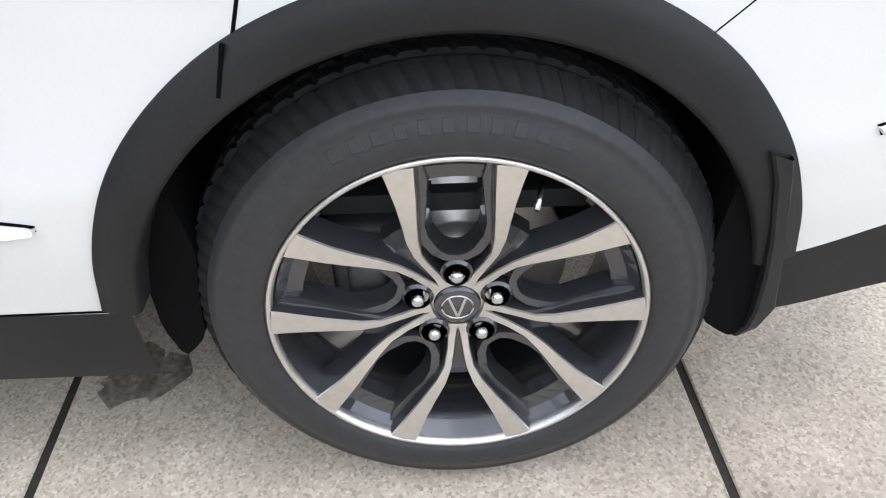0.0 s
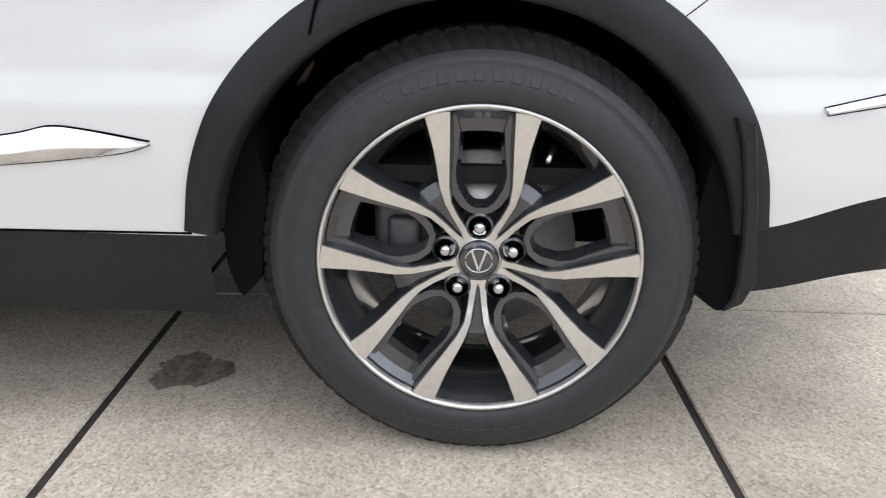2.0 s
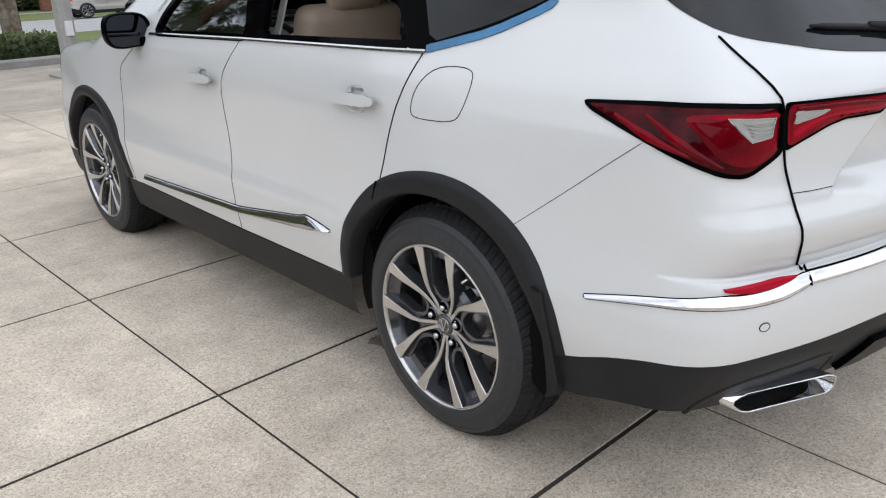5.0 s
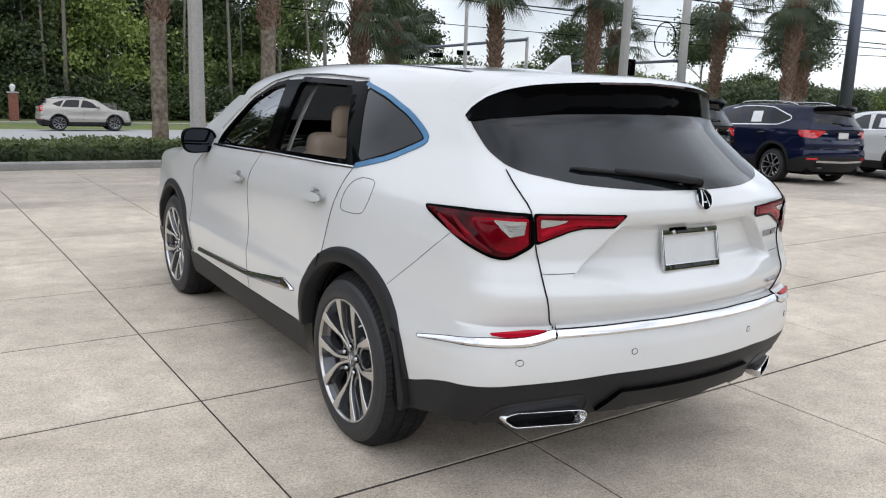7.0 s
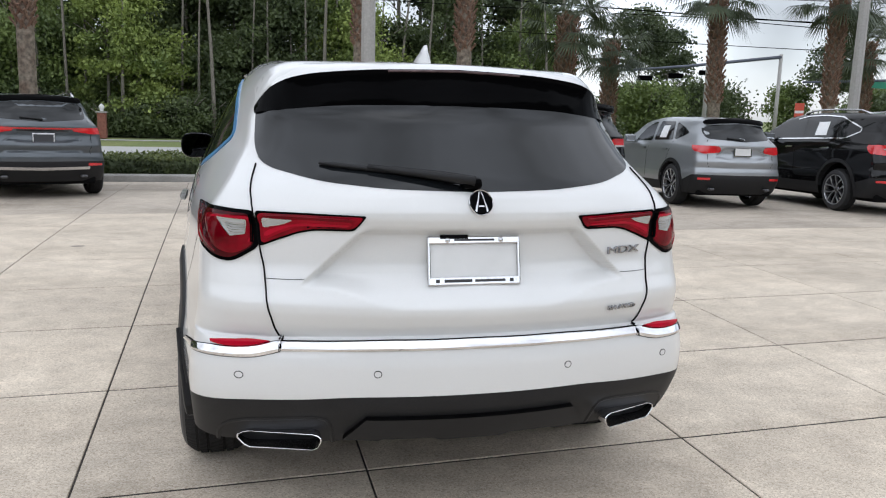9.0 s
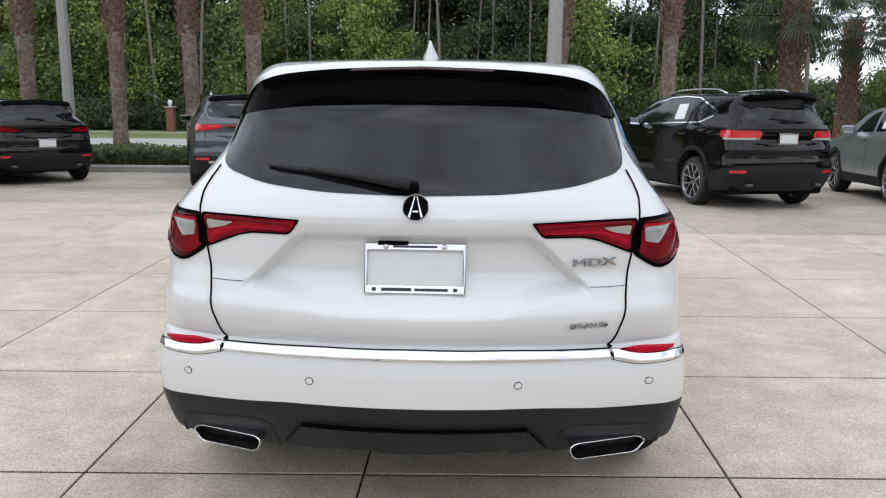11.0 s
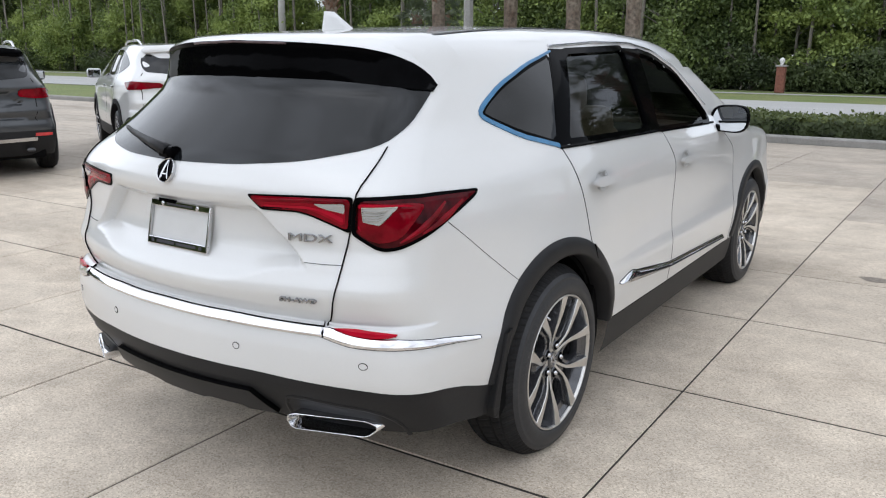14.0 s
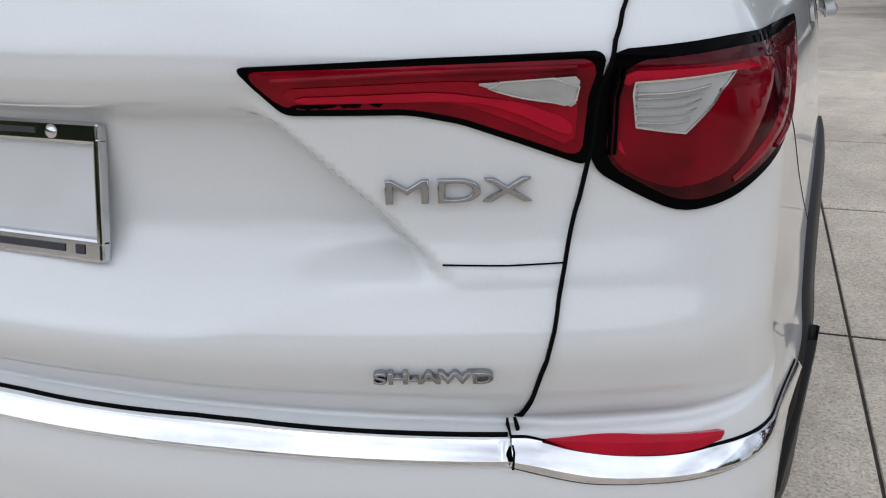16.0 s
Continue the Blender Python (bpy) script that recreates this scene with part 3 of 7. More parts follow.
def shell_grid(skin, fan=96, side_step=.016, rows=.0125, z_low=.26, z_high=1.44, ring=22, front_step=.03, lines=()):
    """The whole shell as columns round the car and rows from sill to roof."""
    cols = [((-.2), math.sin(t), -math.cos(t)) for t in np.linspace(0, math.pi / 2, fan, endpoint=False)]
    y = -.2
    while y < 3.2:
        cols.append((y, 1.0, 0.0))
        y += side_step if y < 1.9 else front_step
    cols += [(3.2, math.cos(t), math.sin(t)) for t in np.linspace(0, math.pi / 2, 30)]
    cols = cols + [(y, -a, b) for y, a, b in cols[-2:0:-1]]
    c = np.array(cols)
    s = skin.s
    zs = np.tile(np.arange(z_low, z_high + 1e-6, rows)[:, None], (1, len(c)))
    if lines:
        turn = .85 * np.arctan2(np.abs(c[:, 1]), -c[:, 2])
        tail = c[:, 0] + c[:, 2] < -.2 + 1e-9
        marks = [np.where(tail, at(turn), flat) for at, flat in lines] + [np.full(len(c), z_high)]
        zs = [marks[0][None]]
        for lo, hi in zip(marks[:-1], marks[1:]):
            n = int(round((hi - lo).max() / rows))
            zs.append(lo + (hi - lo) * np.linspace(0, 1, n + 1)[1:, None])
        zs = np.concatenate(zs)
    o = np.stack([np.zeros(zs.size), np.tile(c[:, 0] * s[1], len(zs)), zs.ravel() * s[2]], 1)
    w = np.c_[np.tile(c[:, 1], len(zs)), np.tile(c[:, 2], len(zs)), np.zeros(len(o))]
    low = skin.reach(o, w).reshape(len(zs), len(c), 3)
    pole = np.c_[np.zeros(len(c)), c[:, 0] * s[1], np.full(len(c), .95 * s[2])]
    d0 = low[-1] - pole
    d0 /= np.linalg.norm(d0, axis=1, keepdims=True)
    layers = [low]
    for k in range(1, ring + 1):
        t = (k / ring) ** .85
        d = d0 * (1 - t) + np.array([0, 0, 1.]) * t
        d /= np.linalg.norm(d, axis=1, keepdims=True)
        layers.append(skin.reach(pole, d)[None])
    v = np.concatenate(layers)
    r, n = v.shape[:2]
    i, j = np.meshgrid(np.arange(r - 1), np.arange(n), indexing="ij")
    k = (j + 1) % n
    quads = np.stack([i * n + j, i * n + k, (i + 1) * n + k, (i + 1) * n + j], -1).reshape(-1, 4)
    return v.reshape(-1, 3), quads


def emit(name, v, quads, nn, keep, mat, parent, label=""):
    q = quads[keep]
    used = np.unique(q)
    back = np.zeros(len(v), int)
    back[used] = np.arange(len(used))
    return mesh_object(name, v[used], back[q], mat, parent, label, normals=nn[used])


def arch(c, y0, r=.432):
    """Inside a wheel opening."""
    return (np.hypot(c[:, 1] - y0, c[:, 2] - .385) < r) | ((np.abs(c[:, 1] - y0) < r - .02) & (c[:, 2] < .385))


GATE_LOW = lambda t: .757 - .013 * np.clip(np.asarray(t) / .574, 0, 1.08) ** 2
SPOILER_TOP = curve([0, .25, .45, .54, .60, .64, .668], [1.620, 1.613, 1.598, 1.580, 1.550, 1.506, 1.460])
SPOILER_LOW = curve([0, .35, .55, .64, .668], [1.484, 1.475, 1.456, 1.444, 1.436])
RIM_GLASS_IN = [(-.62, 1.30), (-.45, 1.258), (0, 1.240), (.45, 1.258), (.62, 1.30), (.654, 1.40), (.652, 1.49), (-.652, 1.49), (-.654, 1.40)]
V, Q = shell_grid(HERO, fan=280, rows=.0085, lines=((LOW_EDGE, .275), (BLACK_LINE, .428), (GATE_LOW, .742)))
N = HERO.normal(V)
C = V[Q].mean(1)
AX = np.abs(C[:, 0])
TURN = .85 * np.arctan2(AX, -(C[:, 1] + .2))
rear_zone = C[:, 1] < -.2
VT = .85 * np.arctan2(np.abs(V[:, 0]), -(V[:, 1] + .2))
v_black = V[:, 2] - np.where(V[:, 1] < -.2 - 1e-6, BLACK_LINE(VT), .428) < 1e-4
under_glass = rear_zone & (C[:, 1] < -.30) & (inside(RIM_GLASS_IN, C[:, [0, 2]]) | ((AX < .652) & (C[:, 2] > SPOILER_LOW(AX) - .03) & (C[:, 2] < SPOILER_TOP(AX) - .03)))
hole = arch(C, .012, .448) | arch(C, 2.89, .448) | under_glass
for hy, hz in ((.375, 1.056), (1.457, 1.031)):
    hole |= (AX > .55) & (np.hypot((C[:, 1] - hy) / .046, (C[:, 2] - hz - .004) / .034) < 1)
yz = C[:, 1:]
flank = AX > .55
window = flank & (inside(DLO_FRONT, yz) | inside(DLO_REAR, yz))
screen = (C[:, 1] > 2.0) & (C[:, 1] < 2.72) & (AX < .70) & (C[:, 2] > 1.18)
black = v_black[Q].all(1)
gate = rear_zone & (AX < SEAM_X(C[:, 2])) & (C[:, 2] > GATE_LOW(TURN)) & (C[:, 1] < -.42)
seam_front_y = np.interp(C[:, 2], [.43, .55, .75, .97, 1.05, 1.19], [1.23, 1.236, 1.26, 1.303, 1.295, 1.18])
seam_rear_y = np.interp(C[:, 2], [.43, .55, .81, .90, 1.08, 1.21], [.47, .46, .255, .26, .19, .105])
lower = C[:, 2] < 1.212
rear_door = flank & lower & (C[:, 1] > seam_rear_y) & (C[:, 1] < seam_front_y) & ~black
front_door = flank & lower & (C[:, 1] >= seam_front_y) & (C[:, 1] < 2.38) & ~black
bumper = rear_zone & ~gate & ~black & (C[:, 2] < np.interp(C[:, 1], [-.63, -.24], [1.03, .77])) & (C[:, 2] < .99)
hood = (C[:, 1] > 2.72) & (AX < .70) & (C[:, 2] > .98)
left = C[:, 0] < 0
free = ~(hole | window | screen)
claimed = np.zeros(len(Q), bool)


def panel_of(name, mask, mat, label=""):
    global claimed
    k = mask & free & ~claimed
    claimed |= k
    return emit(name, V, Q, N, k, mat, suv, label)


panel_of("rear_valance", black & rear_zone, PLASTIC_BLACK, "textured black lower bumper valance")
panel_of("sill_cladding", black & ~rear_zone & left, PLASTIC_BLACK, "dark plastic sill")
panel_of("sill_cladding", black & ~rear_zone & ~left, PLASTIC_BLACK, "dark plastic sill")
panel_of("tailgate", gate, PAINT_WHITE)
panel_of("rear_bumper", bumper, PAINT_WHITE)
for s in (left, ~left):
    panel_of("rear_door", rear_door & s, PAINT_WHITE)
    panel_of("front_door", front_door & s, PAINT_WHITE)
panel_of("bonnet", hood, PAINT_WHITE)
panel_of("body_shell", np.ones(len(Q), bool), PAINT_WHITE)
# the cabin's inside skin
inner = (C[:, 2] > .75) & (C[:, 1] > -.75) & (C[:, 1] < 2.8) & ~window & ~screen & ~arch(C, .012, .47) & ~arch(C, 2.89, .47)
q = Q[inner][:, ::-1]
used = np.unique(q)
back = np.zeros(len(V), int)
back[used] = np.arange(len(used))
mesh_object("cabin_lining", (V - N * .035)[used], back[q], CABIN, suv, "dark inner trim of the cabin")

FL = {-1: lambda a: HERO.flank(a, -1), 1: lambda a: HERO.flank(a, 1)}

# rear window, spoiler, brake light
RIM_GLASS = [(-.650, 1.277), (-.478, 1.238), (-.275, 1.222), (0, 1.217), (.275, 1.222), (.478, 1.238), (.650, 1.277),
             (.668, 1.33), (.662, 1.40), (.655, 1.475), (.39, 1.487), (0, 1.497), (-.39, 1.487), (-.655, 1.475), (-.662, 1.40), (-.668, 1.33)]
rear_glass = HERO.panel("rear_window", HERO.tail, RIM_GLASS, DARK_GLASS, suv, "dark tinted rear window", proud=.003, step=.05, soft=2)
sp_v, sp_f = [], []
cols = np.linspace(-.660, .660, 75)
for x in cols:
    a = abs(x)
    zt, zl = float(SPOILER_TOP(a)), float(SPOILER_LOW(a))
    edge = HERO.tail([(x, zl), (x, zt * .4 + zl * .6), (x, min(zt, 1.60) - .004)])
    lip = .042 * max(0, 1 - (a / .62) ** 3)
    y_top = edge[2][1]
    fore = -.40 + .30 * a * a
    roof = HERO.top([(x, max(y_top + .02, fore - .12)), (x, fore)])
    rim = HERO.tail([(x, min(zt, 1.60) - .030), (x, min(zt, 1.60) - .012)])
    out = HERO.normal(np.array([edge[0], edge[1], rim[0], rim[1]])) * .007
    sp_v += [edge[0] + out[0], edge[1] + out[1] + (0, -lip * .25, 0), (x + out[2][0], min(rim[0][1] + out[2][1], y_top - lip), zt - .030),
             (x + out[3][0], min(rim[1][1] + out[3][1], y_top - lip - .006), zt - .012), (x, y_top - lip * .8 + .012, zt + .003),
             (x, roof[0][1], max(roof[0][2], zt) + .004), (x, roof[1][1], roof[1][2] + .0025)]
m = 7
for i in range(len(cols) - 1):
    sp_f += [(i * m + k, i * m + k + 1, (i + 1) * m + k + 1, (i + 1) * m + k) for k in range(m - 1)]
sp_v = np.array(sp_v)
lowf = [q for q in sp_f if (q[0] % m) < 3]
topf = [q for q in sp_f if (q[0] % m) >= 3]
mesh_object("spoiler", sp_v, lowf, GLOSS_BLACK, suv, "gloss black roof spoiler")
mesh_object("spoiler_top", sp_v, topf, PAINT_WHITE, suv)
bv = []
for i in range(24, 51):
    low, high = sp_v[i * m + 2], sp_v[i * m + 3]
    for t, d in ((.45, 0), (.48, .003), (.86, .003), (.90, 0)):
        bv.append(low * (1 - t) + high * t - (0, d + .0005, 0))
mesh_object("high_brake_light", bv, [(i * 4 + k, i * 4 + k + 1, i * 4 + k + 5, i * 4 + k + 4) for i in range(26) for k in range(3)], SMOKED_RED, suv, "thin smoked brake light")

# tail lamps: black bezel, red lens, light guides, clear reversing lamp; inner halves on the tailgate
OUT_LAMP = [(.677, -.8835, 1.146), (.778, -.794, 1.149), (.822, -.651, 1.144), (.850, -.464, 1.134), (.856, -.484, 1.114), (.852, -.629, 1.059),
            (.832, -.753, 1.013), (.793, -.816, .985), (.750, -.850, .979), (.713, -.870, 1.001), (.668, -.8905, 1.032)]
IN_LAMP = [(.350, -1.011, 1.140), (.528, -.951, 1.145), (.6755, -.8845, 1.146), (.6665, -.891, 1.033), (.609, -.917, 1.058), (.555, -.940, 1.080), (.510, -.957, 1.090), (.392, -.997, 1.091)]


for s in (-1, 1):
    lamp = HERO.panel("tail_lamp", HERO.wrap, belt(OUT_LAMP, s), GLOSS_BLACK, suv, "red tail lamp with black bezel and clear reversing lens", proud=.004, soft=2, step=.03, corner=.010)
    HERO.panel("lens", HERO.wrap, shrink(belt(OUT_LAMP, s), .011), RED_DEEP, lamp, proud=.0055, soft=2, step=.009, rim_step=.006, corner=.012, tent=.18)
    # brighter red pieces over a darker lens put the lamp's inner gleam into colour
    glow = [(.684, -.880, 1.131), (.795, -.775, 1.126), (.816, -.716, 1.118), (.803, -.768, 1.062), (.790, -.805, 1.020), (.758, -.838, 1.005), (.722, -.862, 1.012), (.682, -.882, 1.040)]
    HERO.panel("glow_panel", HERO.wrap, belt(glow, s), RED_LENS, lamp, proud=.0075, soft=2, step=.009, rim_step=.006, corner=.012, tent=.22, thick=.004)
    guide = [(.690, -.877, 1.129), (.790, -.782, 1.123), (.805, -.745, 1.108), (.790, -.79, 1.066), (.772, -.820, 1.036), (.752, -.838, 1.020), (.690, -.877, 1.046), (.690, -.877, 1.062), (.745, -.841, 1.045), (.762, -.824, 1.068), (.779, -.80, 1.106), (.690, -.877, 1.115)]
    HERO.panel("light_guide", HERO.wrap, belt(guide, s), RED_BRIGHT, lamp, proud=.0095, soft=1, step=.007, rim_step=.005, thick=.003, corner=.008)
    rev = [(.699, -.872, 1.120), (.776, -.806, 1.119), (.762, -.826, 1.088), (.742, -.845, 1.063), (.703, -.869, 1.072)]
    clear = HERO.panel("reversing_lens", HERO.wrap, belt(rev, s), CLEAR_LENS, lamp, "clear ribbed reversing lens", proud=.0105, soft=1, step=.008, rim_step=.005, thick=.003, corner=.002, tent=.15)
    HERO.ribbon("lens_edge", HERO.wrap, belt(rev, s), .0022, SATIN_CHROME, clear, closed=True, soft=0, proud=.0125, step=.006)
    for k in range(5):
        z = 1.076 + .0078 * k
        HERO.ribbon("rib", HERO.wrap, belt([(.703, -.870, z + .001), (.735, -.848, z - .002), (.744 + .003 * k, -.842 + .004 * k, z + .003)], s), .0014, SATIN_CHROME, clear, proud=.0152, soft=1, step=.01)
    for u in (.684, .6905):
        HERO.ribbon("divider", HERO.wrap, belt([(u, -.879, 1.132), (u - .002, -.881, 1.046)], s), .0022, GLOSS_BLACK, lamp, proud=.0135, soft=0)
    # brighter red strips paint streaks of light across the dark outer lens
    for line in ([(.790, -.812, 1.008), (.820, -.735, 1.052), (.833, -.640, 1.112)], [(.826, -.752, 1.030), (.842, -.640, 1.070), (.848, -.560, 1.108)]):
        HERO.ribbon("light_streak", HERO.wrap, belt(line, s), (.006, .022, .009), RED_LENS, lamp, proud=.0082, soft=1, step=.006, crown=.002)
    inner_lamp = HERO.panel("gate_lamp", HERO.wrap, belt(IN_LAMP, s), GLOSS_BLACK, suv, "red lamp on the tailgate with black bezel", proud=.004, soft=2, step=.03, corner=.006)
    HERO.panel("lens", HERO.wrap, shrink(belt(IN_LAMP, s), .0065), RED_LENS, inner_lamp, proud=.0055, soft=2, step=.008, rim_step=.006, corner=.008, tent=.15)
    # mid-red panel and brighter bar: the gate lamp's gleam, also put in by colour
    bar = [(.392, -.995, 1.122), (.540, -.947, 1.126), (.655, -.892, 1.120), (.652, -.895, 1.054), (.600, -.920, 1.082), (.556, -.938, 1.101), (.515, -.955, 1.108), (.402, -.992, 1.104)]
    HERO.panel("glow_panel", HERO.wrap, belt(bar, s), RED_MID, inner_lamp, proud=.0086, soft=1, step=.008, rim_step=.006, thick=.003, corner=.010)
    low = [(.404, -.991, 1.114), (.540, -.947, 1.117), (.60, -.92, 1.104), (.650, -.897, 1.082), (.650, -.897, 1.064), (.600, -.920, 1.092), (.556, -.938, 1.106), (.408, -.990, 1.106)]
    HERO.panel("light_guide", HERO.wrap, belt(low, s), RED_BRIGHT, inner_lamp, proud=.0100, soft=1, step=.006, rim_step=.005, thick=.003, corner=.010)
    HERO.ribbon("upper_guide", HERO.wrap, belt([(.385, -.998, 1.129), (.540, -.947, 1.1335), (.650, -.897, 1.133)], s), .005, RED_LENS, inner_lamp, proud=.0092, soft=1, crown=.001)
    tri = [(.566, -.936, 1.1245), (.652, -.894, 1.1275), (.652, -.894, 1.0935), (.615, -.913, 1.106)]
    wedge = HERO.panel("clear_wedge", HERO.wrap, belt(tri, s), CLEAR_LENS, inner_lamp, "clear wedge lens", proud=.0115, soft=1, step=.008, rim_step=.005, thick=.003, corner=.004, tent=.15)
    HERO.ribbon("lens_edge", HERO.wrap, belt(tri, s), .0018, SATIN_CHROME, wedge, closed=True, soft=1, proud=.0128, step=.008)

# tailgate gaps, handle ledge panel lines, chrome bar, reflectors
for s in (-1, 1):
    HERO.ribbon("tailgate_gap", HERO.wrap, belt([(.667, -.705, 1.278), (.684, -.845, 1.189), (.676, -.883, 1.142), (.668, -.890, 1.03), (.645, -.921, .9), (.632, -.938, .84), (.628, -.944, .757), (.620, -.955, .742)], s), .0038, GAP, suv, proud=.0046)
    HERO.ribbon("trim_gap", HERO.wrap, belt([(.6160, -.963, .744), (.6130, -.969, .7095)], s), .0024, GAP, suv, proud=.0108, soft=0)
    HERO.ribbon("panel_line", HERO.wrap, belt([(.538, -.960, .936), (.60, -.936, .934), (.650, -.914, .935)], s), .0018, GAP, suv, proud=.0016, soft=0)
    HERO.ribbon("bumper_gap", HERO.wrap, [(s * turn_of(.850, -.64), 1.050), (s * turn_of(.885, -.467), .917), (s * turn_of(.922, -.255), .757)], .0018, GAP, suv, proud=.0006, soft=0)
    up = [(.642, -.948, .7375), (.72, -.92, .7385), (.78, -.888, .7355), (.812, -.855, .730)]
    down = [(.646, -.947, .7362), (.675, -.938, .727), (.72, -.922, .7195), (.78, -.888, .717), (.808, -.859, .7225)]
    HERO.band("rear_reflector", HERO.wrap, belt(up, s), belt(down, s), RED_BRIGHT, suv, "slim red bumper reflector", proud=.0100, crown=.0015, ridge=.35, count=40)
    up = [(.6137, -.965, .7385), (.640, -.955, .7375), (.665, -.945, .729), (.72, -.922, .718), (.78, -.888, .7145), (.815, -.857, .714), (.85, -.80, .705), (.879, -.709, .688), (.908, -.530, .652)]
    down = [(.6137, -.974, .7105), (.655, -.955, .697), (.70, -.936, .686), (.79, -.882, .684), (.84, -.82, .681), (.877, -.737, .671), (.9075, -.537, .642)]
    HERO.band("chrome_swoosh", HERO.wrap, belt(up, s), belt(down, s), CHROME, suv, "chrome bumper trim", proud=.004, crown=.006, ridge=.72, count=90, rim=True)
t0 = turn_of(.612, -.966)
ln = [(-t0, .7245), (-t0 * .5, .7345), (0, .7375), (t0 * .5, .7345), (t0, .7245)]
HERO.band("chrome_bar", HERO.wrap, [(u, z + .0137) for u, z in ln], [(u, z - .0137) for u, z in ln], CHROME, suv, "chrome bar across the bumper", proud=.004, crown=.006, ridge=.72, count=120)
HERO.ribbon("bar_shadow_gap", HERO.wrap, [(u, z + .0165) for u, z in ln], .005, GAP, suv, proud=.002)
for x, y, z in ((.737, -.93, .629), (.325, -1.08, .648)):
    for s in (-1, 1):
        u = s * turn_of(x, y)
        ring = [(u + .011 * math.cos(a), z + .011 * math.sin(a)) for a in np.linspace(0, 2 * math.pi, 16, endpoint=False)]
        sensor = HERO.panel("parking_sensor", HERO.wrap, ring, PAINT_WHITE, suv, "small round parking sensor", proud=.0012, soft=0, step=.02, rim_step=.004)
        HERO.ribbon("ring_gap", HERO.wrap, ring, .0022, GAP, sensor, closed=True, soft=0, step=.004, proud=.0016)

# lower bumper: centre plate, tail pipes
DIFF = [(-.345, .500), (.345, .500), (.41, .418), (.30, .412), (.27, .424), (.14, .424), (.10, .412), (-.10, .412), (-.14, .424), (-.27, .424), (-.30, .412), (-.41, .418)]
HERO.panel("skid_plate", HERO.tail, DIFF, PLASTIC_BLACK, suv, "black plastic centre plate", proud=.018, thick=.03, soft=0, step=.04)
for s in (-1, 1):
    outer = np.array([(.478, .428), (.498, .442), (.715, .424), (.748, .402), (.712, .366), (.495, .388)])
    mid = outer.mean(0)
    pv, pf = [], []
    rings = [(1.0, -.012, 0), (1.0, -.085, .0), (.975, -.088, .0), (.962, -.085, .0), (.93, .02, .0), (.86, .16, 0)]
    loop = smooth_loop(outer, .02, 1, corner=.010)
    n = len(loop)
    base_y = np.interp(loop[:, 0], [.48, .76], [-.925, -.775])
    for sc, dy, _ in rings:
        p = mid + (loop - mid) * (sc if sc > .99 else [sc, sc - (1 - sc) * 1.6])
        pv += [(s * a, yb + dy, b) for (a, b), yb in zip(p, base_y)]
    for i in range(len(rings) - 1):
        pf += [(i * n + k, i * n + (k + 1) % n, (i + 1) * n + (k + 1) % n, (i + 1) * n + k) for k in range(n)]
    pipe = mesh_object("tail_pipe", pv, [q for q in pf if q[0] < 4 * n], CHROME, suv, "flat chrome tail pipe")
    mesh_object("pipe_mouth", pv, [q for q in pf if q[0] >= 3 * n] + [tuple(range(5 * n, 6 * n))], LINER, pipe, "black pipe mouth")
    bay = [(.44, .385), (.455, .478), (.50, .492), (.745, .462), (.795, .42), (.80, .36)]
    HERO.ribbon("pipe_surround", HERO.wrap, [(s * turn_of(x, float(HERO.tail([(x, z)])[0][1])), z) for x, z in bay], .014, PLASTIC_BLACK, suv, proud=.0015, crown=.002)

# number plate frame and blank plate, emblem, badges
PLATE_AT = pose(0, -.983, .9925, -12.2, 0, 0)          # leans forward with the recess
plate = part("plate", box_bm((-.1455, -.002, -.074), (.1455, .004, .074), .002, m=PLATE_AT), PLATE_WHITE, suv, "blank white plate backing", smooth=False)
frame_bm = bmesh.new()
for lo, hi, bev in (((-.1525, -.014, .054), (.1525, .001, .079), .004), ((-.1525, -.014, -.079), (.1525, .001, -.051), .004),
                    ((-.1525, -.014, -.060), (-.1435, .001, .062), .003), ((.1435, -.014, -.060), (.1525, .001, .062), .003)):
    box_bm(lo, hi, bev, frame_bm, PLATE_AT)
plate_frame = part("plate_frame", frame_bm, FRAME_CHROME, suv, "chrome number plate frame with dark printed bands")
for x0, x1, z0, z1 in ((-.100, -.010, -.0695, -.0595), (.000, .100, -.069, -.0605), (-.066, .066, .0635, .070), (-.128, -.116, -.070, -.059), (.116, .128, -.070, -.059)):
    part("print_and_shade_bar", box_bm((x0, -.0155, z0), (x1, -.013, z1), 0, m=PLATE_AT), PRINT, plate_frame, "dark printed bar")
# no print here: a black strip paints in the shadow of the handle
part("print_and_shade_bar", box_bm((-.112, -.0150, .070), (-.02, -.0110, .0835), .002, m=PLATE_AT), GLOSS_BLACK, plate_frame, "dark strip standing in for the handle shadow")
for x in (-.088, .088):
    v, f = lathe([(0, -.002), (.007, -.002), (.0085, 0), (.0085, .006)], 14)
    ob = mesh_object("bolt", v, f, SATIN_CHROME, plate_frame)
    ob.matrix_local = PLATE_AT @ pose(x, -.014, .0665, 0, 0, 90)
oval = np.array([(.037 * math.cos(a), .034 * math.sin(a)) for a in np.linspace(0, 2 * math.pi, 40, endpoint=False)]) + (.004, 1.183)
emblem = HERO.panel("emblem", HERO.tail, oval, GLOSS_BLACK, suv, "oval emblem with chrome ring", proud=.009, thick=.012, soft=0, step=.02)
HERO.ribbon("ring", HERO.tail, oval, .0030, FRAME_CHROME, emblem, closed=True, soft=0, proud=.012, crown=.002)
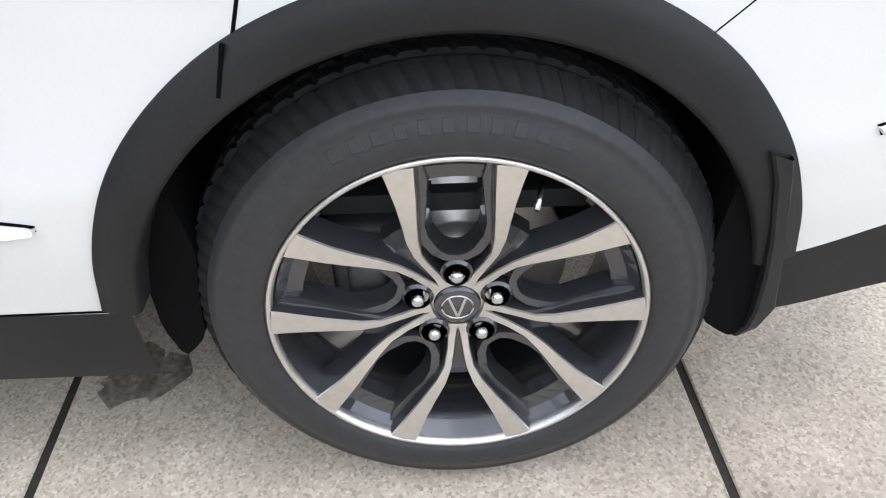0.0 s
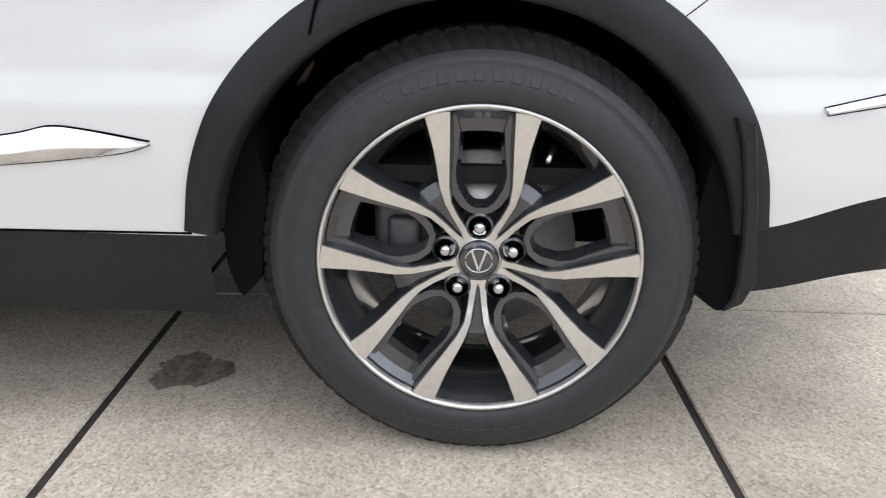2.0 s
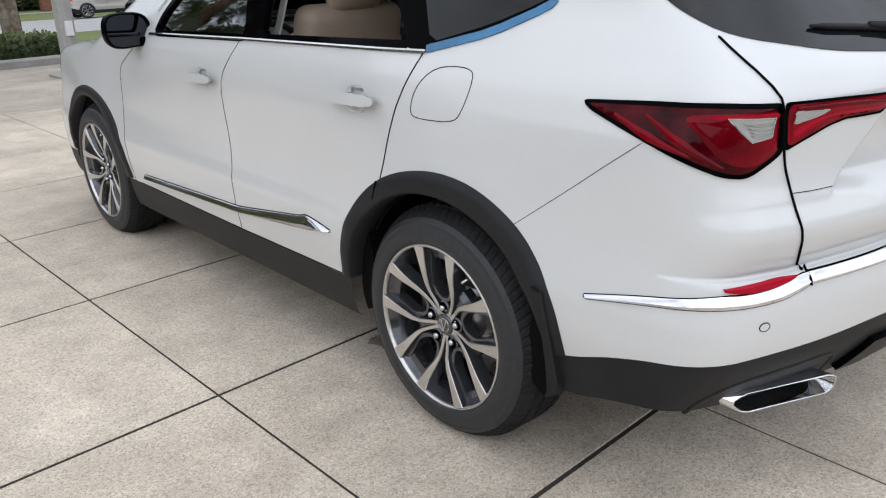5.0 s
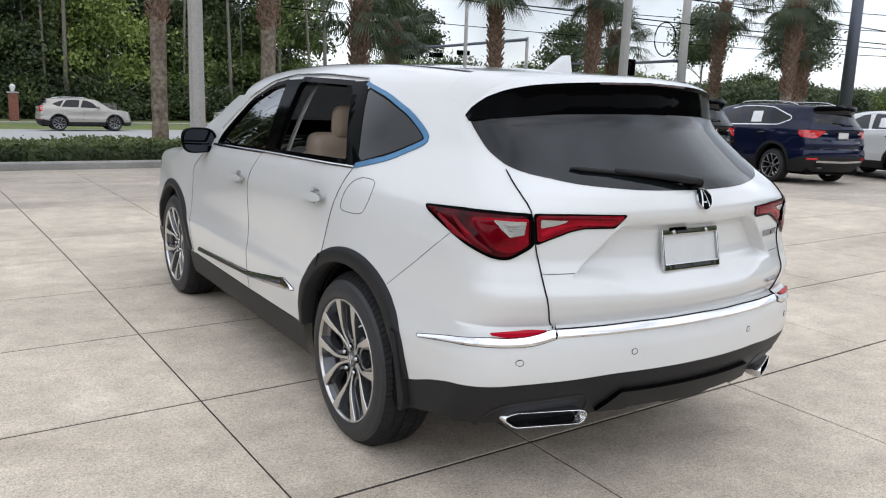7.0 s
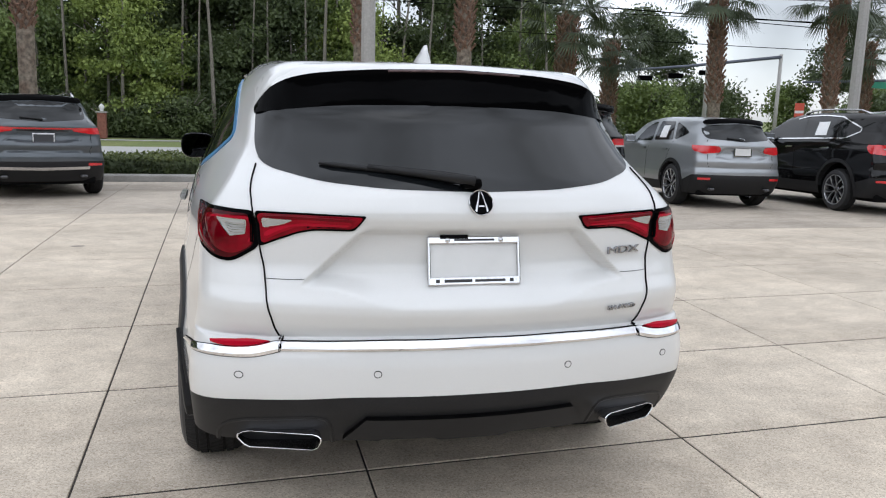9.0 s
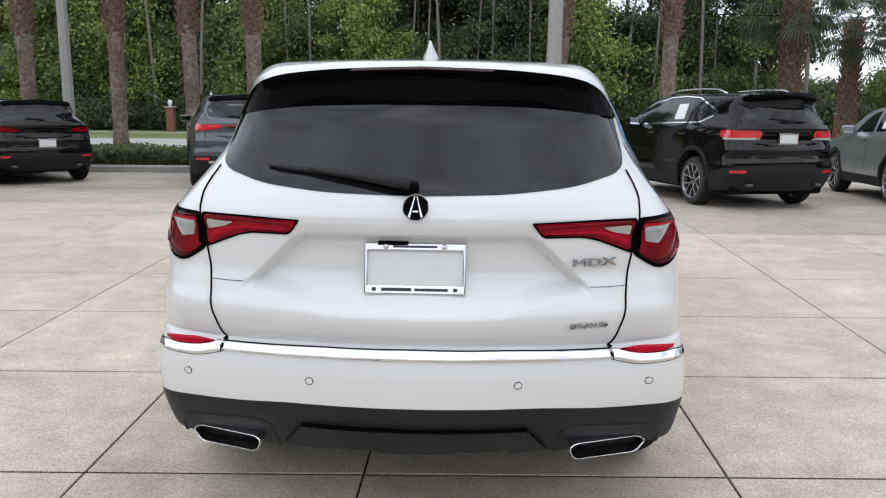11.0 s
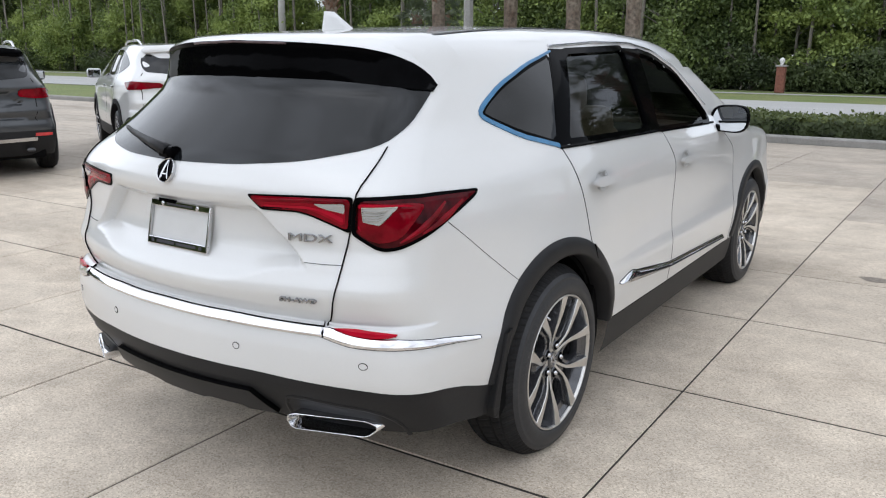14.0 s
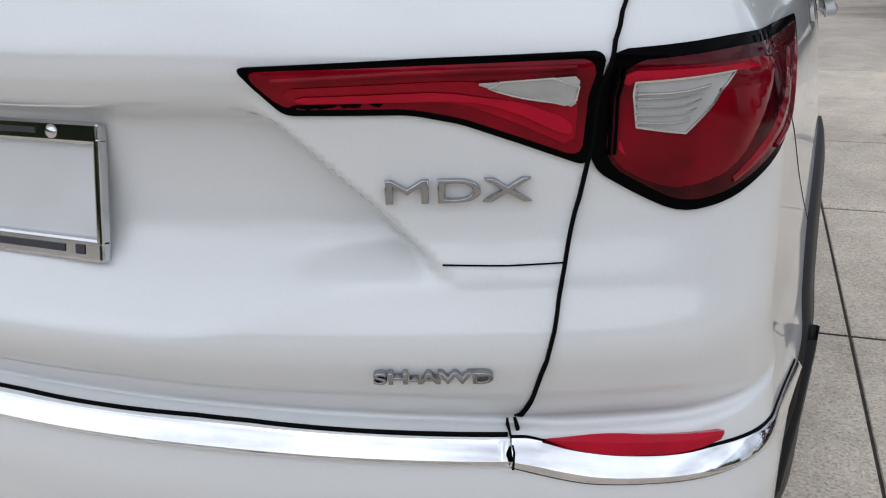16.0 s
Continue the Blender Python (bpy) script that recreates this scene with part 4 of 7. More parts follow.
for s in (-1, 1):
    HERO.panel("bar", HERO.tail, [(.004 + s * .0022, 1.213), (.004 + s * .0036, 1.213), (.004 + s * .0210, 1.160), (.004 + s * .0160, 1.156)], FRAME_CHROME, emblem, proud=.0125, soft=0, step=.02)
HERO.panel("bar", HERO.tail, [(-.005, 1.171), (.013, 1.171), (.0110, 1.1745), (-.0030, 1.1745)], FRAME_CHROME, emblem, proud=.0125, soft=0, step=.02)


def badge(name, text, x, z, size, stretch, label):
    p = HERO.tail([(x, z), (x + .02, z), (x, z + .02)])
    ex = (p[1] - p[0]) / np.linalg.norm(p[1] - p[0])
    nn = -np.cross(ex, (p[2] - p[0]) / np.linalg.norm(p[2] - p[0]))
    nn = -nn if nn[1] > 0 else nn
    ez = np.cross(nn, ex)
    ex = np.cross(ez, nn)
    m = Matrix(((ex[0], ez[0], nn[0], p[0][0] + nn[0] * .005), (ex[1], ez[1], nn[1], p[0][1] + nn[1] * .005), (ex[2], ez[2], nn[2], p[0][2] + nn[2] * .005), (0, 0, 0, 1)))
    lettering(name, text, size, .0035, DARK_CHROME, suv, m, label, stretch, size * .022)


badge("model_badge", "MDX", .541, 1.012, .0345, 1.92, "chrome model lettering")
badge("drive_badge", "SH-AWD", .527, .822, .0195, 1.62, "small chrome lettering")

# rear wiper
wiper = part("rear_wiper", box_bm((-.052, -1.02, 1.226), (.012, -.962, 1.262), .013), GLOSS_BLACK, suv, "black rear wiper")
w0, w1 = HERO.tail([(-.012, 1.246)])[0], HERO.tail([(-.33, 1.285)])[0]
v, f = tube([w0 + (0, -.040, .006), (w0 * .7 + w1 * .3) + (0, -.043, .008), (w0 * .3 + w1 * .7) + (0, -.036, .004), w1 + (0, -.026, .002)], [.017, .0155, .012, .008], 8)
mesh_object("arm", v, f, PLASTIC_BLACK, wiper)
bl = HERO.tail([(x, z) for x, z in zip(np.linspace(-.475, -.03, 12), np.linspace(1.292, 1.258, 12))])
v, f = tube(bl + (0, -.017, 0), [.004] + [.009] * 10 + [.006], 6)
mesh_object("blade", v, f, PLASTIC_BLACK, wiper)

# shark-fin aerial on the roof
fin_v = []
for k, (h, w) in enumerate(((0, .034), (.018, .028), (.045, .014), (.072, .004))):
    y0, y1 = -.245 + h * .12, -.05 - h * 1.75
    for t in np.linspace(0, 2 * math.pi, 20, endpoint=False):
        cy = (y0 + y1) / 2 + (y1 - y0) / 2 * math.cos(t)
        fin_v.append((w * math.sin(t), cy, float(HERO.top([(0, -.15)])[0][2]) - .006 + h))
fin_f = [(i * 20 + k, i * 20 + (k + 1) % 20, (i + 1) * 20 + (k + 1) % 20, (i + 1) * 20 + k) for i in range(3) for k in range(20)] + [tuple(range(60, 80))]
mesh_object("aerial", fin_v, fin_f, PAINT_WHITE, suv, "white shark-fin aerial")

# flanks: window surrounds, panes, film, doors' gaps, handles, trims, flares
for s in (-1, 1):
    to = FL[s]
    # black surround with real openings: strips round each pane
    HERO.ribbon("window_frame", to, DLO_FRONT, .030, GLOSS_BLACK, suv, "gloss black window frame", closed=True, soft=1, proud=.003, thick=.02)
    HERO.ribbon("window_frame", to, DLO_REAR, .030, GLOSS_BLACK, suv, "gloss black window frame", closed=True, soft=1, proud=.003, thick=.02)
    HERO.panel("pillar_trim", to, [(1.135, 1.20), (1.03, 1.203), (1.12, 1.588), (1.32, 1.583)], GLOSS_BLACK, suv, proud=.0035, soft=0, step=.04)
    HERO.panel("pillar_trim", to, [(.175, 1.22), (.080, 1.215), (.318, 1.582), (.45, 1.58)], GLOSS_BLACK, suv, proud=.0035, soft=0, step=.04)
    HERO.panel("quarter_window", to, QUARTER, DARK_GLASS, suv, "dark tinted quarter window", proud=.002, soft=1, step=.04)
    mid = [((a + c) / 2, (b + d) / 2) for (a, b), (c, d) in zip(QUARTER, QUARTER_RIM)]
    HERO.ribbon("quarter_seal", to, QUARTER, .016, GLOSS_BLACK, suv, closed=True, proud=.0032, soft=1)
    HERO.ribbon("protective_film", to, mid, (.018, .021, .023, .025, .024) if s < 0 else (.010, .013, .016, .018, .018), BLUE_TAPE, suv, "blue protective film round the quarter window", proud=.005, thick=.004, soft=1)
    HERO.ribbon("belt_trim", to, [(2.04, 1.176), (1.15, 1.197), (.10, 1.213)], .012, SATIN_CHROME if s < 0 else GLOSS_BLACK, suv, proud=.006, soft=0, crown=.002)
    HERO.ribbon("roof_trim", to, [(.33, 1.593), (.8, 1.613), (1.25, 1.610), (1.55, 1.574), (1.80, 1.486), (2.03, 1.274)], .011, SATIN_CHROME, suv, proud=.007, soft=1, crown=.002)
    # panes set in the openings
    for poly, mat, lab in ((DLO_FRONT, SIDE_GLASS, "lightly tinted side window"), (DLO_REAR, DEEP_GLASS, "dark tinted side window")):
        if s < 0 and poly is DLO_REAR:
            continue                                                 # lowered: the opening stands free
        p2, f, n = fill(smooth_loop(poly, .05, 1), .08)
        b = to(p2)
        ob = mesh_object("side_window", b - HERO.normal(b) * .010, f, mat, suv, lab)
        ob.visible_shadow = False
    HERO.ribbon("door_gap", to, [(1.18, 1.19), (1.295, 1.05), (1.303, .966), (1.26, .752), (1.236, .551), (1.232, .43)], .0032, GAP, suv, soft=1)
    HERO.ribbon("door_gap", to, [(.109, 1.212), (.170, 1.081), (.210, .955), (.224, .885), (.242, .822)], .0045, GAP, suv, soft=1)
    HERO.ribbon("door_gap", to, [(2.10, 1.165), (2.38, 1.0), (2.39, .7), (2.36, .43)], .0032, GAP, suv, soft=1)
    HERO.ribbon("sill_gap", to, [(2.30, .428), (1.2, .426), (.48, .432)], .004, GAP, suv, soft=0)
    if s < 0:
        FUEL = [(.108, 1.115), (.045, 1.178), (-.075, 1.184), (-.112, 1.160), (-.085, 1.055), (-.049, 1.032), (.095, 1.029), (.118, 1.047)]
        HERO.ribbon("fuel_flap_gap", to, FUEL, .0024, GAP, suv, closed=True, soft=2)
    for y0 in (.375, 1.457):
        z0 = 1.056 if y0 < 1 else 1.031
        cup = HERO.panel("door_handle", to, [(y0 + .135, z0 - .006), (y0 + .10, z0 + .016), (y0 - .10, z0 + .018), (y0 - .138, z0), (y0 - .10, z0 - .017), (y0 + .10, z0 - .02)], PAINT_WHITE, suv, "white door handle", proud=.036, thick=.018, soft=2, step=.02, rim_step=.01, bulge=.012)
        HERO.panel("hand_cup", to, [(y0 + .06, z0 - .03), (y0 + .055, z0 + .035), (y0 - .0, z0 + .045), (y0 - .06, z0 + .03), (y0 - .05, z0 - .035), (y0, z0 - .045)], PAINT_WHITE, cup, proud=.0022, soft=2, step=.008, rim_step=.008, tent=-1.25)
    HERO.band("door_chrome_trim", to, [(2.20, .487), (1.20, .533), (.73, .598), (.688, .612), (.615, .603), (.528, .588)], [(2.20, .461), (1.20, .502), (.67, .556), (.562, .571), (.528, .584)],
              CHROME, suv, "chrome strip low on the doors", proud=.006, crown=.012, ridge=.60, thick=.01, count=110, rim=True)
    # flares: broad dark bands round both arches
    for yc, ring in ((0.012, [(.480, .437), (.456, .566), (.388, .700), (.242, .822), (.044, .878), (-.140, .864), (-.300, .782), (-.395, .672), (-.443, .565), (-.463, .45)]),
                     (2.89, [(3.37, .45), (3.33, .60), (3.25, .72), (3.11, .82), (2.89, .866), (2.68, .83), (2.52, .73), (2.44, .60), (2.40, .435)])):
        rim = smooth_loop(ring, .02, 4, closed=False, corner=1.0)
        rim = (yc, .385) + (rim - (yc, .385)) * 1.028
        inn = np.array([yc, .385]) + (rim - (yc, .385)) * (.428 / np.linalg.norm(rim - (yc, .385), axis=1, keepdims=True))
        lines = [rim, rim * .95 + inn * .05, rim * .6 + inn * .4, rim * .12 + inn * .88, inn, inn]
        push = [-.003, .006, .010, .011, .004, -.10]
        v = []
        for l, d in zip(lines, push):
            b = to(np.c_[l[:, 0], l[:, 1]])
            nb = HERO.normal(b)
            nb[:, 1:] *= .4
            v.append(b + nb * d if d > -.05 else b + np.array([-s * .10, 0, 0]))
        n = len(rim)
        f = [(r * n + i, r * n + i + 1, (r + 1) * n + i + 1, (r + 1) * n + i) for r in range(5) for i in range(n - 1)]
        mesh_object("wheel_arch_flare", np.concatenate(v), f, PLASTIC_BLACK, suv, "dark grey plastic wheel arch flare")
        # liner of the wheel house
        a = np.linspace(math.radians(-6), math.radians(186), 40)
        lv = [(s * x, yc + r * math.cos(t), .385 + r * math.sin(t)) for x, r in ((.90, .427), (.80, .440), (.56, .445), (.55, .10)) for t in a]
        mesh_object("wheel_house", lv, [(r * 40 + i, r * 40 + i + 1, (r + 1) * 40 + i + 1, (r + 1) * 40 + i) for r in range(3) for i in range(39)], LINER, suv, "black wheel well liner")
    HERO.ribbon("flare_joint", to, [(.266, .755), (.2525, .815)], .005, GAP, suv, proud=.0115, thick=.01, soft=0, step=.008)
    # mud flap behind the rear wheel, liner lip before it
    flap = np.array([(-.376, .62), (-.418, .60), (-.447, .462), (-.461, .361), (-.445, .318), (-.412, .304), (-.400, .306), (-.358, .339), (-.345, .433), (-.36, .52)])
    loop = smooth_loop(flap, .03, 1, corner=.012)
    n = len(loop)
    fv = np.concatenate([np.c_[np.full(n, s * x), loop[:, 0] + dy, loop[:, 1]] for x, dy in ((.72, .01), (.912, 0), (.916, .001))])
    ff = [(r * n + k, r * n + (k + 1) % n, (r + 1) * n + (k + 1) % n, (r + 1) * n + k) for r in range(2) for k in range(n)] + [tuple(range(2 * n, 3 * n)), tuple(range(n))[::-1]]
    flap_ob = mesh_object("mud_flap", fv, ff, LINER, suv, "black rear mud flap", smooth=False)
    rail = np.array([(-.385, .598, .966), (-.400, .576, .964), (-.418, .50, .957), (-.426, .43, .951), (-.428, .36, .945), (-.424, .327, .940), (-.412, .306, .934)])
    far_rail = np.array([(-.418, .592, .964), (-.424, .576, .962), (-.442, .50, .954), (-.451, .44, .948), (-.462, .361, .940), (-.447, .319, .934), (-.414, .303, .931)])
    n = len(rail)
    fv = [(s * (x - .013 - d), y + e, z + max(0, z - .55) * .9) for l, d, e in ((rail, .05, .0), (rail, .004, .0), (rail, 0, -.004), (far_rail, .002, .003), (far_rail, .006, 0), (far_rail, .05, 0)) for y, z, x in l]
    mesh_object("flap_edge", fv, [(r * n + k, r * n + k + 1, (r + 1) * n + k + 1, (r + 1) * n + k) for r in range(5) for k in range(n - 1)], PLASTIC_BLACK, flap_ob, "raised dark grey edge", smooth=False)
    lip = smooth_loop([(.385, .62), (.43, .60), (.440, .44), (.438, .36), (.417, .302), (.40, .316), (.379, .341), (.371, .43), (.36, .50)], .03, 1, corner=.012)
    n = len(lip)
    fv = np.concatenate([np.c_[np.full(n, s * x), lip[:, 0], lip[:, 1]] for x in (.70, .915)])
    mesh_object("liner_lip", fv, [(k, (k + 1) % n, n + (k + 1) % n, n + k) for k in range(n)] + [tuple(range(n, 2 * n)), tuple(range(n))[::-1]], LINER, suv, "black liner edge", smooth=False)
    # door mirror: white cap, dark shell, mirror face
    mv, mf = [], []
    mloop = smooth_loop([(-.125, -.062), (-.13, .030), (-.09, .072), (.06, .078), (.115, .055), (.12, -.035), (.07, -.072)], .02, 2)
    n = len(mloop)
    for dy, sc in ((0, 1.0), (.012, 1.04), (.05, 1.0), (.09, .82), (.115, .45)):
        mv += [(s * (.975 + a * sc * .86), 2.085 + dy, MIRROR_Z + b * sc * 1.08) for a, b in mloop]
    mf = [(r * n + k, r * n + (k + 1) % n, (r + 1) * n + (k + 1) % n, (r + 1) * n + k) for r in range(4) for k in range(n)] + [tuple(range(4 * n, 5 * n))]
    cap_f = [q for q in mf[:-1] if q[0] >= 2 * n and mv[q[0]][2] > MIRROR_Z - .02] + mf[-1:]
    mirror = mesh_object("door_mirror", mv, cap_f, PAINT_WHITE, suv, "door mirror with white cap and black housing")
    mesh_object("housing", mv, [q for q in mf if q not in cap_f], GLOSS_BLACK, mirror)
    bezel = [[(s * (.975 + a * .86 * k), 2.085 + d, MIRROR_Z + b * k * 1.08) for a, b in mloop] for k, d in ((1.0, 0), (.985, -.004), (.93, -.002), (.90, .006))]
    mesh_object("bezel", sum(bezel, []), [(r * n + k, r * n + (k + 1) % n, (r + 1) * n + (k + 1) % n, (r + 1) * n + k) for r in range(3) for k in range(n)], GLOSS_BLACK, mirror)
    mesh_object("mirror_face", [(s * (.975 + a * .79), 2.090 - a * .05 + b * .04, MIRROR_Z + b * .98) for a, b in mloop], [tuple(range(n))], MIRROR if s > 0 else DARK_REFLECTION_MIRROR, mirror, "mirror glass", smooth=False)
    part("foot", box_bm((min(s * .84, s * .92), 2.07, MIRROR_Z - .075), (max(s * .84, s * .92), 2.16, MIRROR_Z - .03), .012), GLOSS_BLACK, mirror)

# windscreen
p2, f, n = fill(smooth_loop([(-.62, 2.06), (.62, 2.06), (.70, 2.74), (-.70, 2.74)], .06, 1), .10)
ws = mesh_object("windscreen", HERO.top(p2) - (0, 0, .012), f, SCREEN_GLASS, suv, "clear windscreen")
ws.visible_shadow = False
# roof: dark glass panel and ditch lines
HERO.panel("glass_roof", HERO.top, [(-.42, .55), (.42, .55), (.44, 1.55), (-.44, 1.55)], DARK_GLASS, suv, "dark glass roof panel", proud=.001, step=.08)
for s in (-1, 1):
    HERO.ribbon("roof_ditch", HERO.top, [(s * .555, -.30), (s * .575, .5), (s * .57, 1.4), (s * .55, 1.9)], .014, PLASTIC_BLACK, suv, proud=.001, soft=1)

# cabin: seats, wheel, dash
def seat(x, y, w=.50, back=.66):
    s = part("seat", box_bm((x - w / 2, y - .02, .52), (x + w / 2, y + .50, .68), .05, segments=3), LEATHER, suv, "cream leather car seat", smooth=True)
    part("backrest", box_bm((-w / 2, -.075, 0), (w / 2, .075, back), .06, m=pose(x, y - .03, .62, 14, 0, 0), segments=3), LEATHER, s, smooth=True)
    for k in (-1, 1):
        part("bolster", box_bm((-.05, -.08, .08), (.05, .09, back - .12), .045, m=pose(x + k * (w / 2 - .04), y - .02, .62, 14, 0, 0), segments=3), LEATHER, s, smooth=True)
    part("headrest", box_bm((-.13, -.05, 0), (.13, .05, .19), .05, m=pose(x, y - .215, .62 + back - .05, 10, 0, 0), segments=3), LEATHER, s, smooth=True)
    # not cut through: a dark block imitates the shaded hole in the headrest
    part("headrest_hole", box_bm((-.035, -.056, .05), (.035, .056, .13), .012, m=pose(x, y - .215, .62 + back - .05, 10, 0, 0)), CABIN, s, "dark block standing in for the shaded headrest opening")
    part("headrest_post", box_bm((-.06, -.01, -.06), (.06, .01, .05), .004, m=pose(x, y - .20, .62 + back, 12, 0, 0)), GLOSS_BLACK, s)


for x in (-.38, .38):
    seat(x, 1.36, .50, .70)
    seat(x * .95, .46, .46, .62)
HERO.ribbon("pillar_lining", lambda a: HERO.flank(a, -1) + (.10, 0, 0), [(1.08, 1.19), (1.11, 1.38), (1.12, 1.555)], .040, HEADLINER, suv, "pale inner pillar lining", proud=.004, soft=1)
part("cabin_floor", box_bm((-.84, -.7, .50), (.84, 2.7, .53)), CABIN, suv)
part("dashboard", box_bm((-.80, 2.05, .80), (.80, 2.62, 1.10), .06), CABIN, suv, "dark dashboard")
v, f = tube([(-.38 + .19 * math.cos(a), 1.93 - .07 * math.sin(a), 1.02 + .17 * math.sin(a)) for a in np.linspace(0, 2 * math.pi, 32, endpoint=False)], .016, 8, closed=True)
sw = mesh_object("steering_wheel", v, f, CABIN, suv, "black steering wheel")
part("spoke", box_bm((-.55, 1.915, .99), (-.21, 1.945, 1.05), .012), CABIN, sw)

# road wheels
WHEEL = wheel_mesh_sets()
LUG = lathe([(0, .012), (.006, .012), (.0095, .008), (.0105, .0), (.0115, -.012)], 12)
LUG_CUP = lathe([(.0115, -.012), (.0165, -.010), (.0185, .002)], 14)
MARK = ([(x, y * w, z * h) for x, w, h in ((-.001, .0092, .0105), (.0005, .0074, .0088)) for y, z in ((-1, -1), (1, -1), (1, 1), (-1, 1))],
        [(4, 5, 6, 7), (0, 1, 5, 4), (1, 2, 6, 5), (2, 3, 7, 6), (3, 0, 4, 7)])
CAP = lathe([(0, .004), (.028, .004), (.034, .001), (.036, -.008)], 32)
for x, y, spin in ((-1, 0, 0.0), (1, 0, .9), (-1, 2.89, .35), (1, 2.89, .5)):
    w = wheel_parts(suv, "road_wheel", WHEEL, (x * .950, y + .004, .385), 0 if x > 0 else math.pi, WHEEL_GREY, MACHINED, spin=spin, label="machined alloy wheel with dark grey pockets")
    for k in range(5):
        a = 2 * math.pi * k / 5
        for nm, vf, mt in (("wheel_nut", LUG, SATIN_CHROME), ("nut_seat", LUG_CUP, GLOSS_BLACK)):
            ob = new(nm, shared(nm, vf, mt))
            ob.parent, ob.matrix_local = w, Matrix.Translation((-.030, .06 * math.sin(a), .06 * math.cos(a)))
    for nm, vf, mt in (("centre_cap", CAP, WHEEL_GREY),):
        ob = new(nm, shared(nm, vf, mt))
        ob.parent, ob.matrix_local = w, Matrix.Translation((-.034, 0, 0))
    rv, rf = tube([(-.0295, .023 * math.sin(a), .021 * math.cos(a)) for a in np.linspace(0, 2 * math.pi, 28, endpoint=False)], .0016, 5, closed=True)
    mesh_object("cap_ring", rv, rf, SATIN_CHROME, w)
    for k in (-1, 1):
        ob = part("cap_bar", box_bm((-.002, -.0022, -.019), (.002, .0022, .019), .0008), SATIN_CHROME, w)
        ob.matrix_local = Matrix.Translation((-.029, k * .006, 0)) @ Matrix.Rotation(-k * .33, 4, "X")
    vv, vf = tube([(-.05, .118, .195), (-.012, .105, .178)], [.0055, .0045], 8)
    ob = mesh_object("valve", vv, vf, SATIN_CHROME, w)
    # brake parts stand still behind the wheel
    b = part("brake_disc", bmesh.new(), DISC, suv, "grey steel brake disc")
    dv, df = lathe([(0, .045), (.075, .045), (.078, .005), (.082, 0), (.168, 0), (.170, -.003), (.170, -.024), (.08, -.026)], 60)
    b.data.from_pydata([tuple(q) for q in dv], [], df)
    b.data.polygons.foreach_set("use_smooth", [True] * len(df))
    b.matrix_local = Matrix.Translation((x * .815, y, .385)) @ Matrix.Rotation(0 if x > 0 else math.pi, 4, "Z")
    cal = part("brake_caliper", box_bm((-.05, -.055, -.085), (.045, .055, .085), .016, segments=3), CAST, b, "dark cast brake caliper", smooth=True)
    cal.matrix_local = Matrix.Translation((.0, (1 if x < 0 else -1) * -.135 if x < 0 else .135, .02))
    part("caliper_bridge", box_bm((.01, -.03, -.04), (.06, .03, .04), .012, segments=3), CAST, cal, smooth=True)
    # worn maker's marks on the side wall: plain raised bars along an arc
    for a0 in (-.02, math.pi - .05):
        for k in range(11):
            ob = new("raised_bar", shared("raised_bar", MARK, RUBBER, False))
            ob.parent, ob.matrix_local = w, Matrix.Rotation(-a0 - (k - 5) * .092, 4, "X") @ Matrix.Translation((.0050, 0, .316)) @ Matrix.Rotation(radians(-20), 4, "Y")
under = part("underbody", box_bm((-.66, -.62, .32), (.66, 3.4, .52), .05), LINER, suv, "dark underbody")
for y in (0.0, 2.89):
    v, f = tube([(-.80, y, .385), (.80, y, .385)], .035, 10)
    mesh_object("axle", v, f, CAST, suv, "grey axle beam")

# ---- the lot: slabs, kerb, lawn, road ----
def ease(t):
    t = min(1.0, max(0.0, t))
    return t * t * (3 - 2 * t)


fall_ahead = curve([-10, 3.5, 9, 14.2, 21.5, 27.5, 44, 57, 75], [0, 0, -.07, -.20, -.38, -.56, -1.02, -1.16, -1.2])
fall_right = curve([-12, -6, 6, 14, 22, 40], [-.05, 0, 0, -.10, -.14, -.14])


def lie(x, y):
    """How high the ground lies: flat under the white car, falling gently ahead towards the road."""
    return float(fall_ahead(y)) + float(fall_right(x)) * ease((y - 2) / 5) * (1 - ease((y - 24) / 12))


def sheet(name, xs, ys, mat, drop, label, category):
    v = [(x, y, lie(x, y) + drop) for y in ys for x in xs]
    n = len(xs)
    f = [(j * n + i, j * n + i + 1, (j + 1) * n + i + 1, (j + 1) * n + i) for j in range(len(ys) - 1) for i in range(n - 1)]
    return tagged(mesh_object(name, v, f, mat), label, category, kind="structure")


